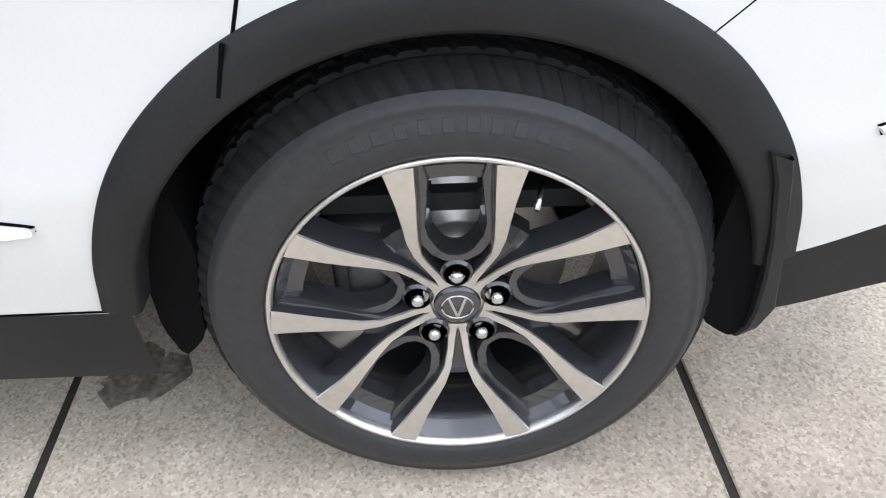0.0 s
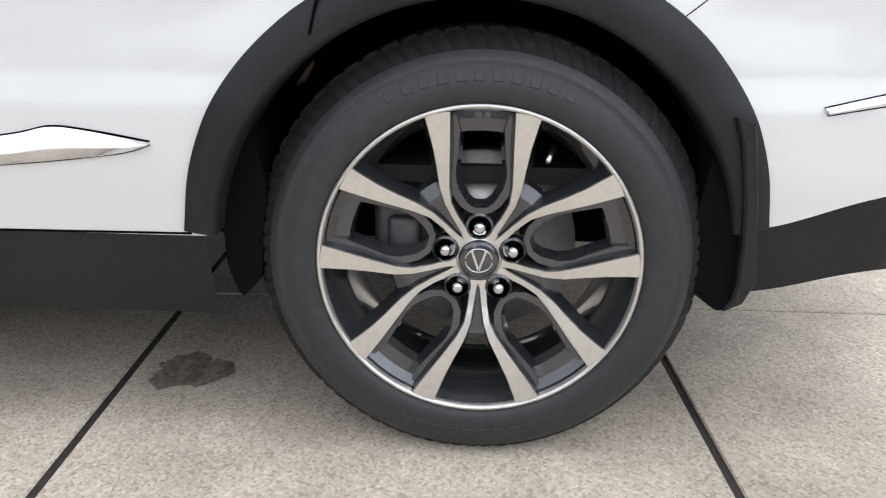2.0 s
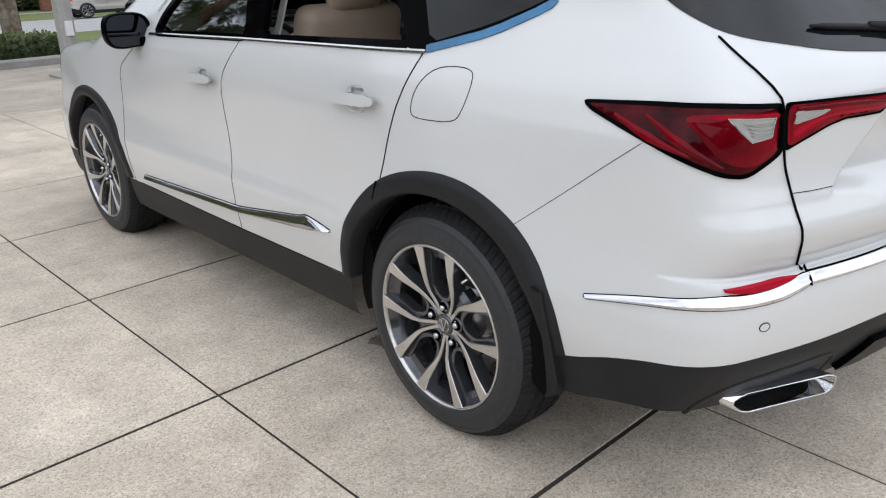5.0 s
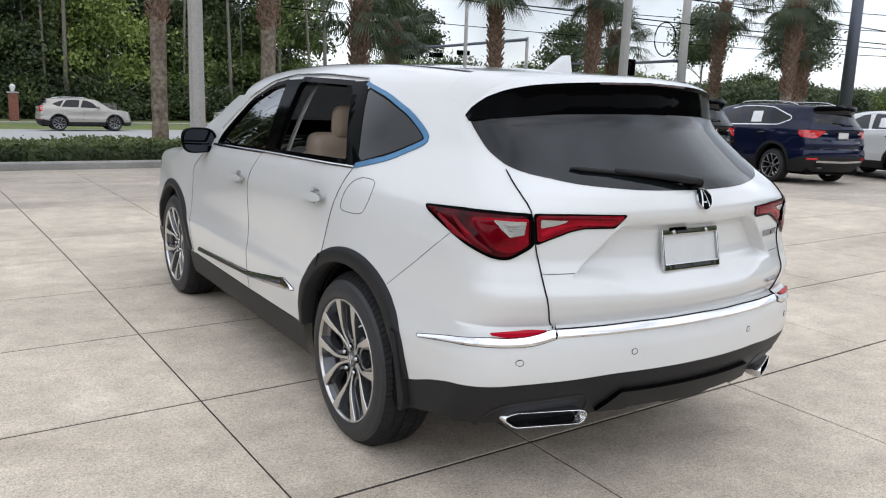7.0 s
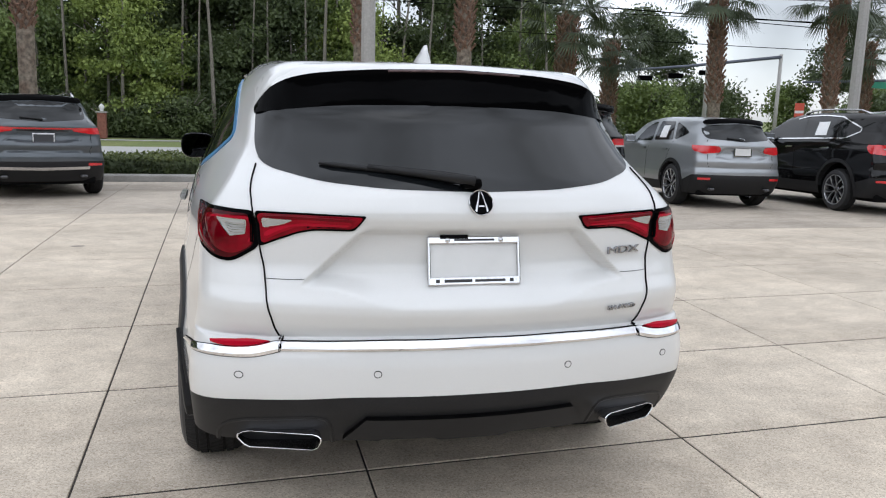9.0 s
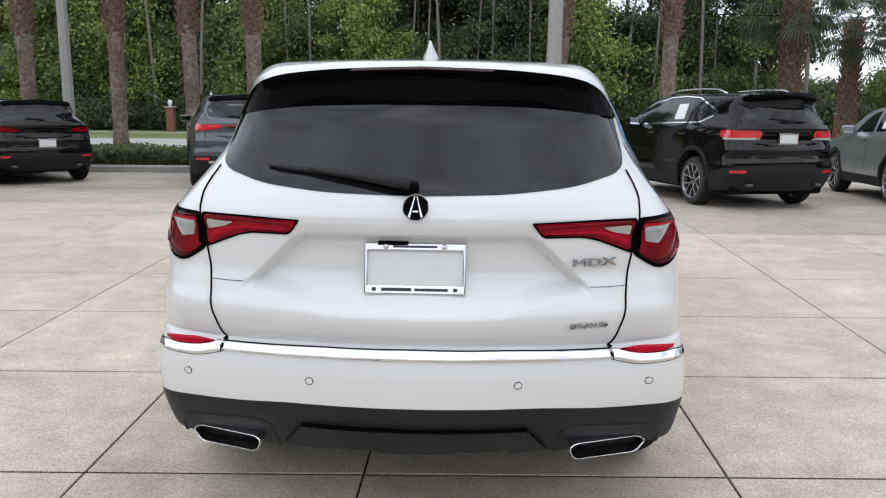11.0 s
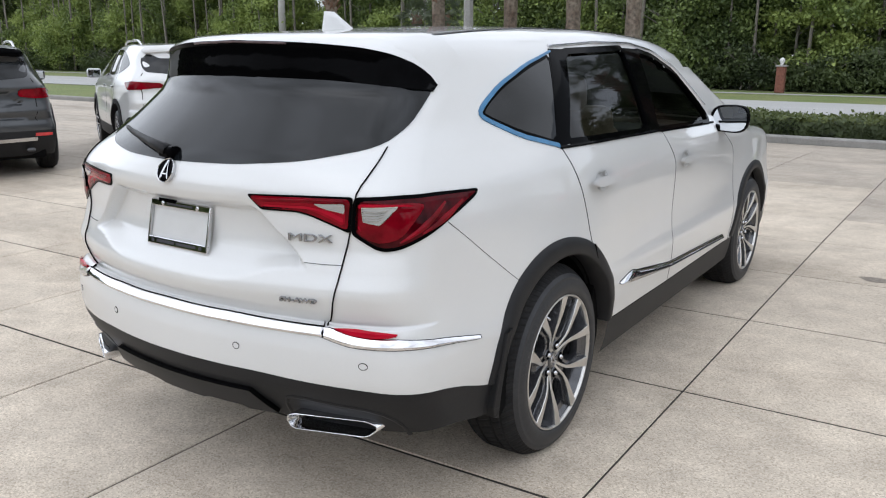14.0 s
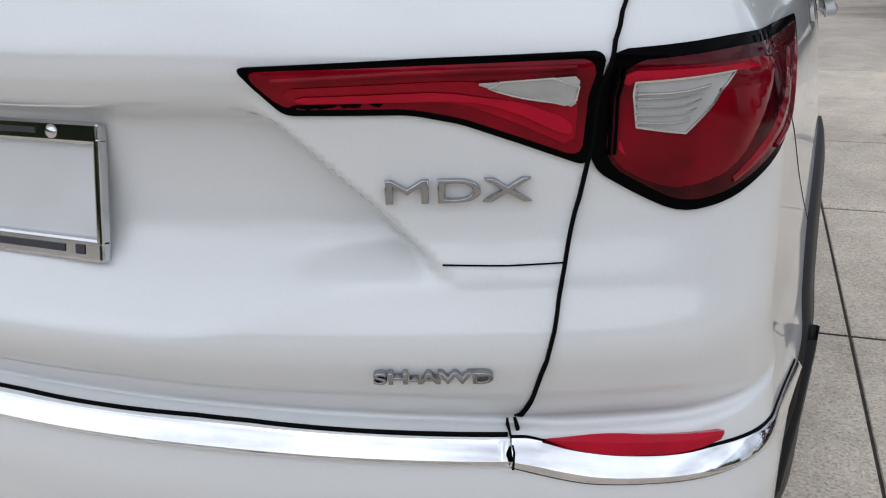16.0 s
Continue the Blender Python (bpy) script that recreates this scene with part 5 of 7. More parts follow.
def speckled(name, tones, speck, gloss, dirt, dirt_scale, random_value=.05):
    """Exposed-aggregate concrete: fine pebbles of several tones, broad stains, slab to slab change."""
    m = bpy.data.materials.new(name)
    m.use_nodes = True
    nt = m.node_tree
    b = nt.nodes["Principled BSDF"]
    b.inputs["Roughness"].default_value = gloss
    tc = nt.nodes.new("ShaderNodeTexCoord")

    def noise(scale, detail, rough=.5, stretch=None):
        n = nt.nodes.new("ShaderNodeTexNoise")
        n.inputs["Scale"].default_value, n.inputs["Detail"].default_value, n.inputs["Roughness"].default_value = scale, detail, rough
        if stretch:
            mp = nt.nodes.new("ShaderNodeMapping")
            mp.inputs["Scale"].default_value = stretch
            nt.links.new(tc.outputs["Object"], mp.inputs[0])
            nt.links.new(mp.outputs[0], n.inputs[0])
        else:
            nt.links.new(tc.outputs["Object"], n.inputs[0])
        return n.outputs["Fac"]

    def ramp(fac, stops):
        r = nt.nodes.new("ShaderNodeValToRGB")
        r.color_ramp.elements[0].position, r.color_ramp.elements[0].color = stops[0][0], (*stops[0][1], 1)
        r.color_ramp.elements[1].position, r.color_ramp.elements[1].color = stops[-1][0], (*stops[-1][1], 1)
        for p, c in stops[1:-1]:
            e = r.color_ramp.elements.new(p)
            e.color = (*c, 1)
        nt.links.new(fac, r.inputs[0])
        return r.outputs[0]

    def mixed(kind, fac, a, c):
        x = nt.nodes.new("ShaderNodeMix")
        x.data_type, x.blend_type = "RGBA", kind
        if isinstance(fac, float):
            x.inputs[0].default_value = fac
        else:
            nt.links.new(fac, x.inputs[0])
        nt.links.new(a, x.inputs[6])
        nt.links.new(c, x.inputs[7])
        return x.outputs[2]
    vor = nt.nodes.new("ShaderNodeTexVoronoi")
    vor.inputs["Scale"].default_value = speck
    nt.links.new(tc.outputs["Object"], vor.inputs["Vector"])
    sep = nt.nodes.new("ShaderNodeSeparateColor")
    nt.links.new(vor.outputs["Color"], sep.inputs[0])
    pebbles = ramp(sep.outputs[0], [(0, tones[0]), (.30, tones[1]), (.75, tones[2]), (1, tones[3])])
    wide = ramp(noise(.55, 5, .6), [(.32, (.82, .81, .795)), (.62, (1.03, 1.02, 1.0))])
    mid = ramp(noise(4.5, 6, .65), [(.30, (.80, .79, .775)), (.7, (1.08, 1.075, 1.06))])
    streak = ramp(noise(dirt_scale, 6, .6, (.35, 1.0, 1.0)), [(.48, (1, 1, 1)), (.72, dirt)])
    col = mixed("MULTIPLY", 1.0, pebbles, wide)
    col = mixed("MULTIPLY", 1.0, col, mid)
    col = mixed("MULTIPLY", 1.0, col, streak)
    oi = nt.nodes.new("ShaderNodeObjectInfo")
    mr = nt.nodes.new("ShaderNodeMapRange")
    mr.inputs["To Min"].default_value, mr.inputs["To Max"].default_value = 1 - random_value, 1 + random_value
    nt.links.new(oi.outputs["Random"], mr.inputs[0])
    hs = nt.nodes.new("ShaderNodeHueSaturation")
    nt.links.new(mr.outputs[0], hs.inputs["Value"])
    nt.links.new(col, hs.inputs["Color"])
    nt.links.new(hs.outputs[0], b.inputs["Base Color"])
    bp = nt.nodes.new("ShaderNodeBump")
    bp.inputs["Strength"].default_value, bp.inputs["Distance"].default_value = .5, .003
    nt.links.new(noise(speck * .8, 4), bp.inputs["Height"])
    nt.links.new(bp.outputs[0], b.inputs["Normal"])
    return m


CONCRETE = speckled("aggregate_concrete", ((.42, .36, .285), (.585, .51, .42), (.655, .58, .485), (.765, .69, .59)), 170, .8, (.70, .68, .66), .8)
CONCRETE_WORN = speckled("worn_grey_concrete", ((.33, .285, .235), (.455, .40, .335), (.53, .47, .40), (.65, .585, .505)), 150, .7, (.58, .565, .55), .55)
JOINT = material("joint_filler", (.036, .030, .025), .95, grain=.3, grain_size=40)
KERB = material("kerb_concrete", (.30, .29, .27), .85, grain=.15, grain_size=50, stain=.45, stain_size=2.5, second=(.13, .125, .115), bump=.002)
GRASS = material("lawn", (.12, .165, .045), .9, grain=.35, grain_size=9, stain=.55, stain_size=.35, second=(.24, .22, .09), bump=.03)
ROAD = material("asphalt_road", (.40, .395, .385), .85, grain=.12, grain_size=25, stain=.3, stain_size=.3, second=(.30, .30, .29))
ROAD_PAINT = material("road_marking", (.62, .62, .60), .7, stain=.2, stain_size=2)

far_x = [-600, -250, -140, -90, -60, -40, -28, -20, -15, -12, -10, -8, -6, -4.5, -3, -1, 1, 3, 5, 8, 12, 16, 22, 30, 45, 70, 110, 180, 320, 600]
far_y = [-600, -200, -80, -40, -22, -14, -9, -6, -4, -2, 0, 2, 4, 6, 8, 10, 12, 14, 16, 18, 20, 23, 26, 30, 36, 44, 56, 80, 130, 260, 600]
sheet("ground", far_x, far_y, GRASS, -.045, "mown grass ground with dry patches", "ground")
px = [-34.05] + [x for x in np.arange(-33, 18, .6)] + [22, 28, 34, 40, 46]
sheet("pavement_bed", px, [y for y in np.r_[-30, -24, -18, -14, np.arange(-10, 14.0, .5), 14.24]], JOINT, -.0055, "dark joint filler between the concrete slabs", "pavement")
road_xs = list(np.arange(-200, 201, 20))
sheet("road", road_xs, [27.3, 30, 33, 38, 44.0], ROAD, -.02, "pale grey asphalt road", "road")
sheet("lane_line", road_xs, [27.8, 27.94], ROAD_PAINT, -.010, "white edge line", "road marking")
sheet("lane_line", road_xs, [35.3, 35.44], ROAD_PAINT, -.010, "white lane line", "road marking")
sheet("far_path", road_xs, [53.6, 55.2], ROAD, -.01, "pale strip of paved path", "path")
# kerb along the lot's edge
kv, kf = [], []
ks = np.arange(-33.6, 40.1, 1.0)
prof = ((14.25, -.05), (14.25, .12), (14.28, .15), (14.41, .155), (14.45, .14), (14.47, -.05))
for x in ks:
    kv += [(x, y, lie(x, 14.3) + z) for y, z in prof]
n = len(prof)
kf = [(i * n + k, i * n + k + 1, (i + 1) * n + k + 1, (i + 1) * n + k) for i in range(len(ks) - 1) for k in range(n - 1)]
tagged(mesh_object("kerb", kv, kf, KERB, smooth=False), "weathered grey concrete kerb along the lot", "kerb", kind="structure")

# a wet stain by the rear wheel
rng = random.Random(4)
ring = [(-.692 + (.078 + .02 * math.sin(5 * a + 1) + rng.uniform(-.012, .012)) * math.cos(a), .63 + (.088 + .018 * math.sin(3 * a) + rng.uniform(-.012, .012)) * math.sin(a)) for a in np.linspace(0, 2 * math.pi, 36, endpoint=False)]
WET = material("damp_oil_stain", (.12, .096, .072), .5, grain=.45, grain_size=70, stain=.9, stain_size=30, second=(.30, .255, .205))
me_ = mesh_object("wet_stain", [(x, y, .0012) for x, y in ring], [tuple(range(len(ring)))], WET, smooth=False)
tagged(me_, "dark damp stain on the concrete beside the tyre", "stain", kind="structure")
for cx, cy, r in ((-3.2, 1.6, .05), (1.75, 3.5, .07), (-2.1, -.9, .035), (-2.35, 5.2, .05)):
    me_ = mesh_object("wet_stain", [(cx + r * (1.4 + .3 * math.sin(3 * a)) * math.cos(a), cy + r * math.sin(a), lie(cx, cy) + .0015) for a in np.linspace(0, 2 * math.pi, 18, endpoint=False)], [tuple(range(18))], WET, smooth=False)
    tagged(me_, "small dark spot on the concrete", "stain", kind="structure")

# ---- cars parked round the lot and standing on the road ----
LOW_WHEEL = wheel_mesh_sets(5, False)
WHEEL_SILVER = material("silver_alloy", (.45, .45, .46), .3, .8, coat=.4, grain=.05)
WHEEL_DARK = material("black_alloy", (.02, .02, .022), .3, .4, coat=.5)
CLAD = material("grey_black_cladding", (.014, .014, .015), .6, grain=.1, grain_size=60, spec=.25)
RED_TAIL = material("red_tail_lamp", (.60, .015, .02), .15, coat=1.0, stain=.4, stain_size=8, second=(.2, .003, .006))


def paint(name, c, metal=.0):
    return material(name, c, .28, metal, coat=.6, spec=.35, stain=.05, stain_size=1.5, grain=.02, grain_size=200)


BLACK_PAINT = material("black_paint", (.0035, .0035, .004), .06, spec=.35, stain=.1, stain_size=1.5)
NAVY_PAINT = material("navy_paint", (.005, .008, .030), .07, .1, spec=.38, stain=.1, stain_size=1.5)
SILVER_PAINT, GREY_PAINT = paint("silver_grey_paint", (.30, .315, .33), .5), paint("slate_grey_paint", (.075, .085, .095), .4)
DARKGREY_PAINT, PALE_PAINT = paint("dark_grey_paint", (.05, .053, .057), .3), paint("pale_silver_paint", (.36, .335, .30), .3)


def parked_car(label, m, coat, size=(5.0, 1.94, 1.72), steep=0.0, lamps=(), rail=None, chrome_frame=False, clad=.46, wheels=WHEEL_SILVER, sticker=True,
               plate_z=.98, bar_lamp=None, group="cars parked round the lot", low_line=.60, glass_low=1.225, name="parked_car", bright_bumper=False, reflectors=True):
    """A car like its neighbours: length, width and height, rear glass more or less upright, lamps as outlines round the tail."""
    sy, sx, sz = size[0] / 5.05, size[1] / 1.94, size[2] / 1.722
    sk = Skin(sx, sy, sz, steep)
    car = thing(name, label, "car", m, group)
    edge = lambda t: np.interp(t, [0, .85, 1.25, 1.6], [low_line, low_line, clad, clad])
    v, q = shell_grid(sk, 40, .050, .035, .27, 1.44, 10, .10, ((lambda t: .27 + 0 * t, .27), (edge, clad)))
    nn = sk.normal(v)
    c = v[q].mean(1) / sk.s
    hole = arch(c, .012, .445) | arch(c, 2.89, .445)
    ax = np.abs(c[:, 0])
    vs = v / sk.s
    vt = .85 * np.arctan2(np.abs(vs[:, 0]) * sx, -(vs[:, 1] + .2) * sy)
    low = (vs[:, 2] - np.where(vs[:, 1] < -.2 - 1e-6, edge(vt), clad) < 1e-3)[q].all(1)
    emit("body", v, q, nn, ~hole & ~low, coat, car)
    emit("lower_cladding", v, q, nn, ~hole & low, CLAD, car, "dark plastic cladding")
    two = lambda poly: [(a * sy, b * sz) for a, b in poly]
    turn = lambda poly, s: [(s * a, b * sz) for a, b in poly]
    glass_rim = [(-.62, glass_low + .04), (0, glass_low - .01), (.62, glass_low + .04), (.64, 1.38), (.60, 1.51), (0, 1.545), (-.60, 1.51), (-.64, 1.38)]
    sk.panel("rear_window", sk.tail, [(a * sx, b * sz) for a, b in glass_rim], DARK_GLASS, car, proud=.004, step=.12, rim_step=.05)
    sk.panel("roof_spoiler", sk.tail, [(a * sx, b * sz) for a, b in ((-.60, 1.525), (0, 1.56), (.60, 1.525), (.57, 1.59), (0, 1.625), (-.57, 1.59))], GLOSS_BLACK if coat is not PAINT_WHITE else PAINT_WHITE, car, proud=.03, thick=.05, step=.12, rim_step=.05)
    for s in (-1, 1):
        to = (lambda s: lambda a: sk.flank(a, s))(s)
        for poly in (DLO_FRONT, DLO_REAR, QUARTER):
            sk.panel("side_window", to, two(poly), DARK_GLASS, car, proud=.004, step=.15, rim_step=.06, soft=1)
        if chrome_frame:
            sk.ribbon("window_trim", to, two([(2.02, 1.18), (1.0, 1.205), (.0, 1.222), (-.27, 1.335), (-.25, 1.40), (.3, 1.585), (.8, 1.612), (1.3, 1.604), (1.62, 1.55)]), .022, CHROME, car, proud=.008, step=.08)
        if sticker and s < 0:
            sk.panel("window_sticker", to, two([(.82, 1.26), (.50, 1.265), (.58, 1.50), (.88, 1.495)]), PAPER, car, "white paper price sheet in the window", proud=.008, step=.2, rim_step=.1, soft=0)
        for y0 in (.375, 1.457):
            sk.panel("door_handle", to, two([(y0 + .12, 1.035), (y0 + .1, 1.06), (y0 - .12, 1.065), (y0 - .12, 1.04)]), CHROME if chrome_frame else coat, car, proud=.03, thick=.03, step=.1, rim_step=.05, soft=1)
        for y0 in (.012, 2.89):
            a = np.linspace(math.radians(2), math.radians(178), 26)
            rim = [(y0 + .47 * math.cos(t), .385 + .47 * math.sin(t)) for t in a]
            sk.ribbon("wheel_arch", to, two(rim), .06, CLAD, car, proud=.012, thick=.10, step=.06, soft=0)
            w = np.linspace(math.radians(-10), math.radians(190), 20)
            hv = [(s * x * sx, (y0 + .44 * math.cos(t)) * sy, (.385 + .44 * math.sin(t)) * sz) for x in (.90, .5) for t in w]
            mesh_object("wheel_house", hv, [(i, i + 1, 21 + i, 20 + i) for i in range(19)], LINER, car)
            mm = (s * .945 * sx, y0 * sy, .372)
            wheel = wheel_parts(car, "road_wheel", LOW_WHEEL, mm, 0 if s > 0 else math.pi, WHEEL_GREY if wheels is not WHEEL_DARK else WHEEL_DARK, wheels, False, spin=.4 * y0 + s)
            wheel.scale = (.95, .965, .965)
        mir = part("door_mirror", box_bm((-.11, -.05, -.075), (.11, .07, .075), .04), coat, car)
        mir.matrix_local = Matrix.Translation((s * 1.02 * sx, 2.06 * sy, 1.23 * sz))
        part("mirror_glass", box_bm((-.09, -.053, -.058), (.09, -.048, .058), .01), MIRROR, mir)
        sk.ribbon("door_gap", to, two([(1.18, 1.19), (1.303, .966), (1.236, .50)]), .008, GAP, car, step=.1)
        sk.ribbon("door_gap", to, two([(.103, 1.205), (.244, .90), (.26, .86)]), .008, GAP, car, step=.1)
        for k, (poly, mat) in enumerate(lamps):
            sk.panel("tail_lamp", sk.wrap, turn(poly, s), mat, car, proud=.010, thick=.03, step=.10, rim_step=.03, soft=1)
        if reflectors:
            sk.panel("rear_reflector", sk.wrap, turn([(.60, .53), (.78, .53), (.78, .565), (.60, .57)], s), RED_TAIL, car, proud=.012, thick=.02, step=.1, rim_step=.05, soft=0)
        sk.ribbon("tailgate_gap", sk.wrap, turn([(.72, 1.25), (.70, 1.1), (.64, .72)], s), .009, GAP, car, proud=.002, step=.08)
        ex = part("tail_pipe", box_bm((-.05, -.03, -.022), (.05, .06, .022), .02), CAST, car)
        ex.matrix_local = Matrix.Translation((s * .55 * sx, -.97 * sy, .36 * sz))
        if rail:
            ys = np.linspace(-.2, 1.6, 16)
            xy = np.c_[np.full(16, s * .55 * sx), ys * sy]
            t = sk.top(xy) + np.c_[np.zeros(16), np.zeros(16), .05 * np.minimum(1, np.minimum(np.arange(16), 15 - np.arange(16)) / 2)]
            rv, rf = tube(t, .018, 6)
            mesh_object("roof_rail", rv, rf, rail, car)
    if bar_lamp:
        sk.panel("lamp_bar", sk.wrap, [(a, b * sz) for a, b in bar_lamp], RED_TAIL, car, proud=.012, thick=.03, step=.10, rim_step=.04, soft=0)
    if bright_bumper:
        sk.ribbon("bumper_trim", sk.wrap, [(-.62, .50 * sz), (0, .49 * sz), (.62, .50 * sz)], .05, SATIN_CHROME, car, proud=.02, step=.08)
    py = float(sk.tail([(0, plate_z * sz)])[0][1])
    pl = part("plate_frame", box_bm((-.16, py - .03, plate_z * sz - .08), (.16, py - .012, plate_z * sz + .08), .006), CHROME, car)
    part("plate", box_bm((-.14, py - .034, plate_z * sz - .06), (.14, py - .028, plate_z * sz + .06), .003), PRINT if coat in (GREY_PAINT,) else PLATE_WHITE, pl)
    w0 = sk.tail([(0, (glass_low + .03) * sz), (-.30 * sx, (glass_low + .06) * sz)])
    wv, wf = tube(w0 + (0, -.03, 0), .014, 6)
    mesh_object("rear_wiper", wv, wf, PLASTIC_BLACK, car)
    part("underbody", box_bm((-.75 * sx, -.8 * sy, .22), (.75 * sx, 3.3 * sy, .5), .04), LINER, car)
    return car


def stand(x, y, yaw):
    """Pose of a car whose rear axle's middle stands at x, y, tilted with the ground."""
    dx, dy = -math.sin(radians(yaw)), math.cos(radians(yaw))
    ahead, right = (lie(x + 2.9 * dx, y + 2.9 * dy) - lie(x, y)) / 2.9, (lie(x + .8 * dy, y - .8 * dx) - lie(x - .8 * dy, y + .8 * dx)) / 1.6
    return pose(x, y, lie(x, y), 0, 0, yaw) @ pose(0, 0, 0, math.degrees(math.atan(ahead)), -math.degrees(math.atan(right)), 0)


parked_car("slate grey coupe SUV with a full-width red light bar", stand(-3.99, 11.01, 19), GREY_PAINT, (4.99, 1.99, 1.70), 0, [([(.42, 1.075), (.44, 1.13), (.95, 1.135), (.93, 1.03), (.70, 1.03)], RED_TAIL)],
           bar_lamp=[(-.5, 1.105), (.5, 1.105), (.5, 1.125), (-.5, 1.125)], rail=SATIN_CHROME, wheels=WHEEL_DARK, plate_z=.96, bright_bumper=True)
parked_car("black boxy SUV with wide red tail lamps", stand(4.42, 9.07, 14), BLACK_PAINT, (4.82, 1.94, 1.76), 1.0, [([(.44, 1.02), (.44, 1.12), (.98, 1.12), (.98, 1.03), (.9, 1.01)], RED_TAIL), ([(.46, .99), (.46, 1.02), (.92, 1.015), (.92, .99)], CLEAR_LENS)],
           chrome_frame=True, rail=SATIN_CHROME, plate_z=1.00, bright_bumper=False)
parked_car("silver-grey compact SUV with red and clear tail lamps", stand(7.51, 9.12, -5), SILVER_PAINT, (4.32, 1.77, 1.60), .15, [([(.46, 1.03), (.48, 1.13), (.72, 1.14), (1.0, 1.14), (.92, 1.05), (.72, .99)], RED_TAIL), ([(.56, 1.0), (.50, 1.04), (.68, 1.05), (.72, .985)], CLEAR_LENS)],
           plate_z=1.04, clad=.44, low_line=.62)
parked_car("black three-row SUV with bright window trim", stand(10.37, 8.30, -4), BLACK_PAINT, (4.99, 2.0, 1.79), .9, [([(.66, .96), (.54, 1.06), (.46, 1.12), (.80, 1.13), (1.0, 1.12), (.93, .99)], RED_TAIL), ([(.44, 1.05), (.44, 1.075), (.74, 1.08), (.74, 1.055)], CLEAR_LENS)],
           chrome_frame=True, rail=SATIN_CHROME, bright_bumper=True, plate_z=1.03)
parked_car("navy blue three-row SUV with bright window trim", stand(14.22, 7.86, -10), NAVY_PAINT, (4.99, 2.0, 1.79), .9, [([(.66, .96), (.54, 1.06), (.46, 1.12), (.80, 1.13), (1.0, 1.12), (.93, .99)], RED_TAIL), ([(.44, 1.05), (.44, 1.075), (.74, 1.08), (.74, 1.055)], CLEAR_LENS)],
           chrome_frame=True, rail=SATIN_CHROME, bright_bumper=True, plate_z=1.03)
parked_car("white older mid-size SUV with dark red lamps", stand(17.81, 6.89, -18), PAINT_WHITE, (4.95, 1.96, 1.72), .2, [([(.40, 1.07), (.42, 1.13), (1.02, 1.14), (.93, 1.06), (.75, 1.01)], RED_LENS)], chrome_frame=True, wheels=WHEEL_DARK)
parked_car("black sporty SUV with slim red lamps", stand(-9.34, 9.20, 46.3), BLACK_PAINT, (4.70, 1.92, 1.60), -.2, [([(.48, 1.02), (.48, 1.075), (.70, 1.12), (.98, 1.11), (.92, 1.02)], RED_LENS)], plate_z=.80, wheels=WHEEL_DARK)
parked_car("black sporty SUV with dark wheels and slim red lamps", stand(-8.21, 11.46, 44.3), BLACK_PAINT, (4.70, 1.92, 1.60), -.2, [([(.48, 1.02), (.48, 1.075), (.70, 1.12), (.98, 1.11), (.92, 1.02)], RED_LENS)], plate_z=.80, wheels=WHEEL_DARK)
parked_car("white three-row SUV with sharp red tail lamps", stand(-7.85, 5.15, 62.5), PAINT_WHITE, (4.95, 1.93, 1.73), .35, [([(.42, 1.06), (.44, 1.12), (.80, 1.14), (1.08, 1.12), (.90, 1.02), (.70, 1.03)], RED_LENS)], rail=SATIN_CHROME, plate_z=1.0, low_line=.66)
parked_car("dark grey compact SUV with red tail lamps", stand(-8.65, 2.52, 66.5), DARKGREY_PAINT, (4.70, 1.84, 1.68), .7, [([(.48, 1.03), (.50, 1.12), (.80, 1.13), (1.0, 1.12), (.95, 1.01), (.7, 1.0)], RED_LENS)], rail=SATIN_CHROME, plate_z=.92, bright_bumper=True)
ON_ROAD = "cars standing on the road"
parked_car("pale silver SUV standing on the road", stand(2.9, 42.2, -90), PALE_PAINT, (4.6, 1.85, 1.68), .2, [([(.60, .98), (.60, 1.25), (.80, 1.3), (.86, .98)], RED_TAIL)], rail=SATIN_CHROME, sticker=False, group=ON_ROAD)
parked_car("white hatchback standing on the road", stand(11.9, 42.4, -90), PALE_PAINT, (4.05, 1.80, 1.46), -.2, [([(.62, 1.0), (.62, 1.15), (1.0, 1.15), (.9, 1.02)], RED_TAIL)], sticker=False, group=ON_ROAD)


# ---- hedge, palms, poles, woods ----
BARK = material("palm_trunk_bark", (.115, .078, .056), .95, grain=.5, grain_size=11, stain=.9, stain_size=2.6, second=(.22, .19, .15), bump=.03)
BOOT = material("palm_boot_fibre", (.16, .085, .055), .95, grain=.3, grain_size=20, stain=.5, stain_size=4, second=(.22, .17, .13), bump=.01)
PALE_BARK = material("grey_tree_bark", (.17, .155, .13), .95, grain=.3, grain_size=12, stain=.4, stain_size=2, second=(.08, .07, .055), bump=.01)
POLE = material("concrete_pole", (.33, .32, .30), .75, grain=.1, grain_size=25, stain=.3, stain_size=2, second=(.22, .21, .20), bump=.002)
DARK_METAL = material("dark_painted_metal", (.085, .095, .12), .5, .4, grain=.1)


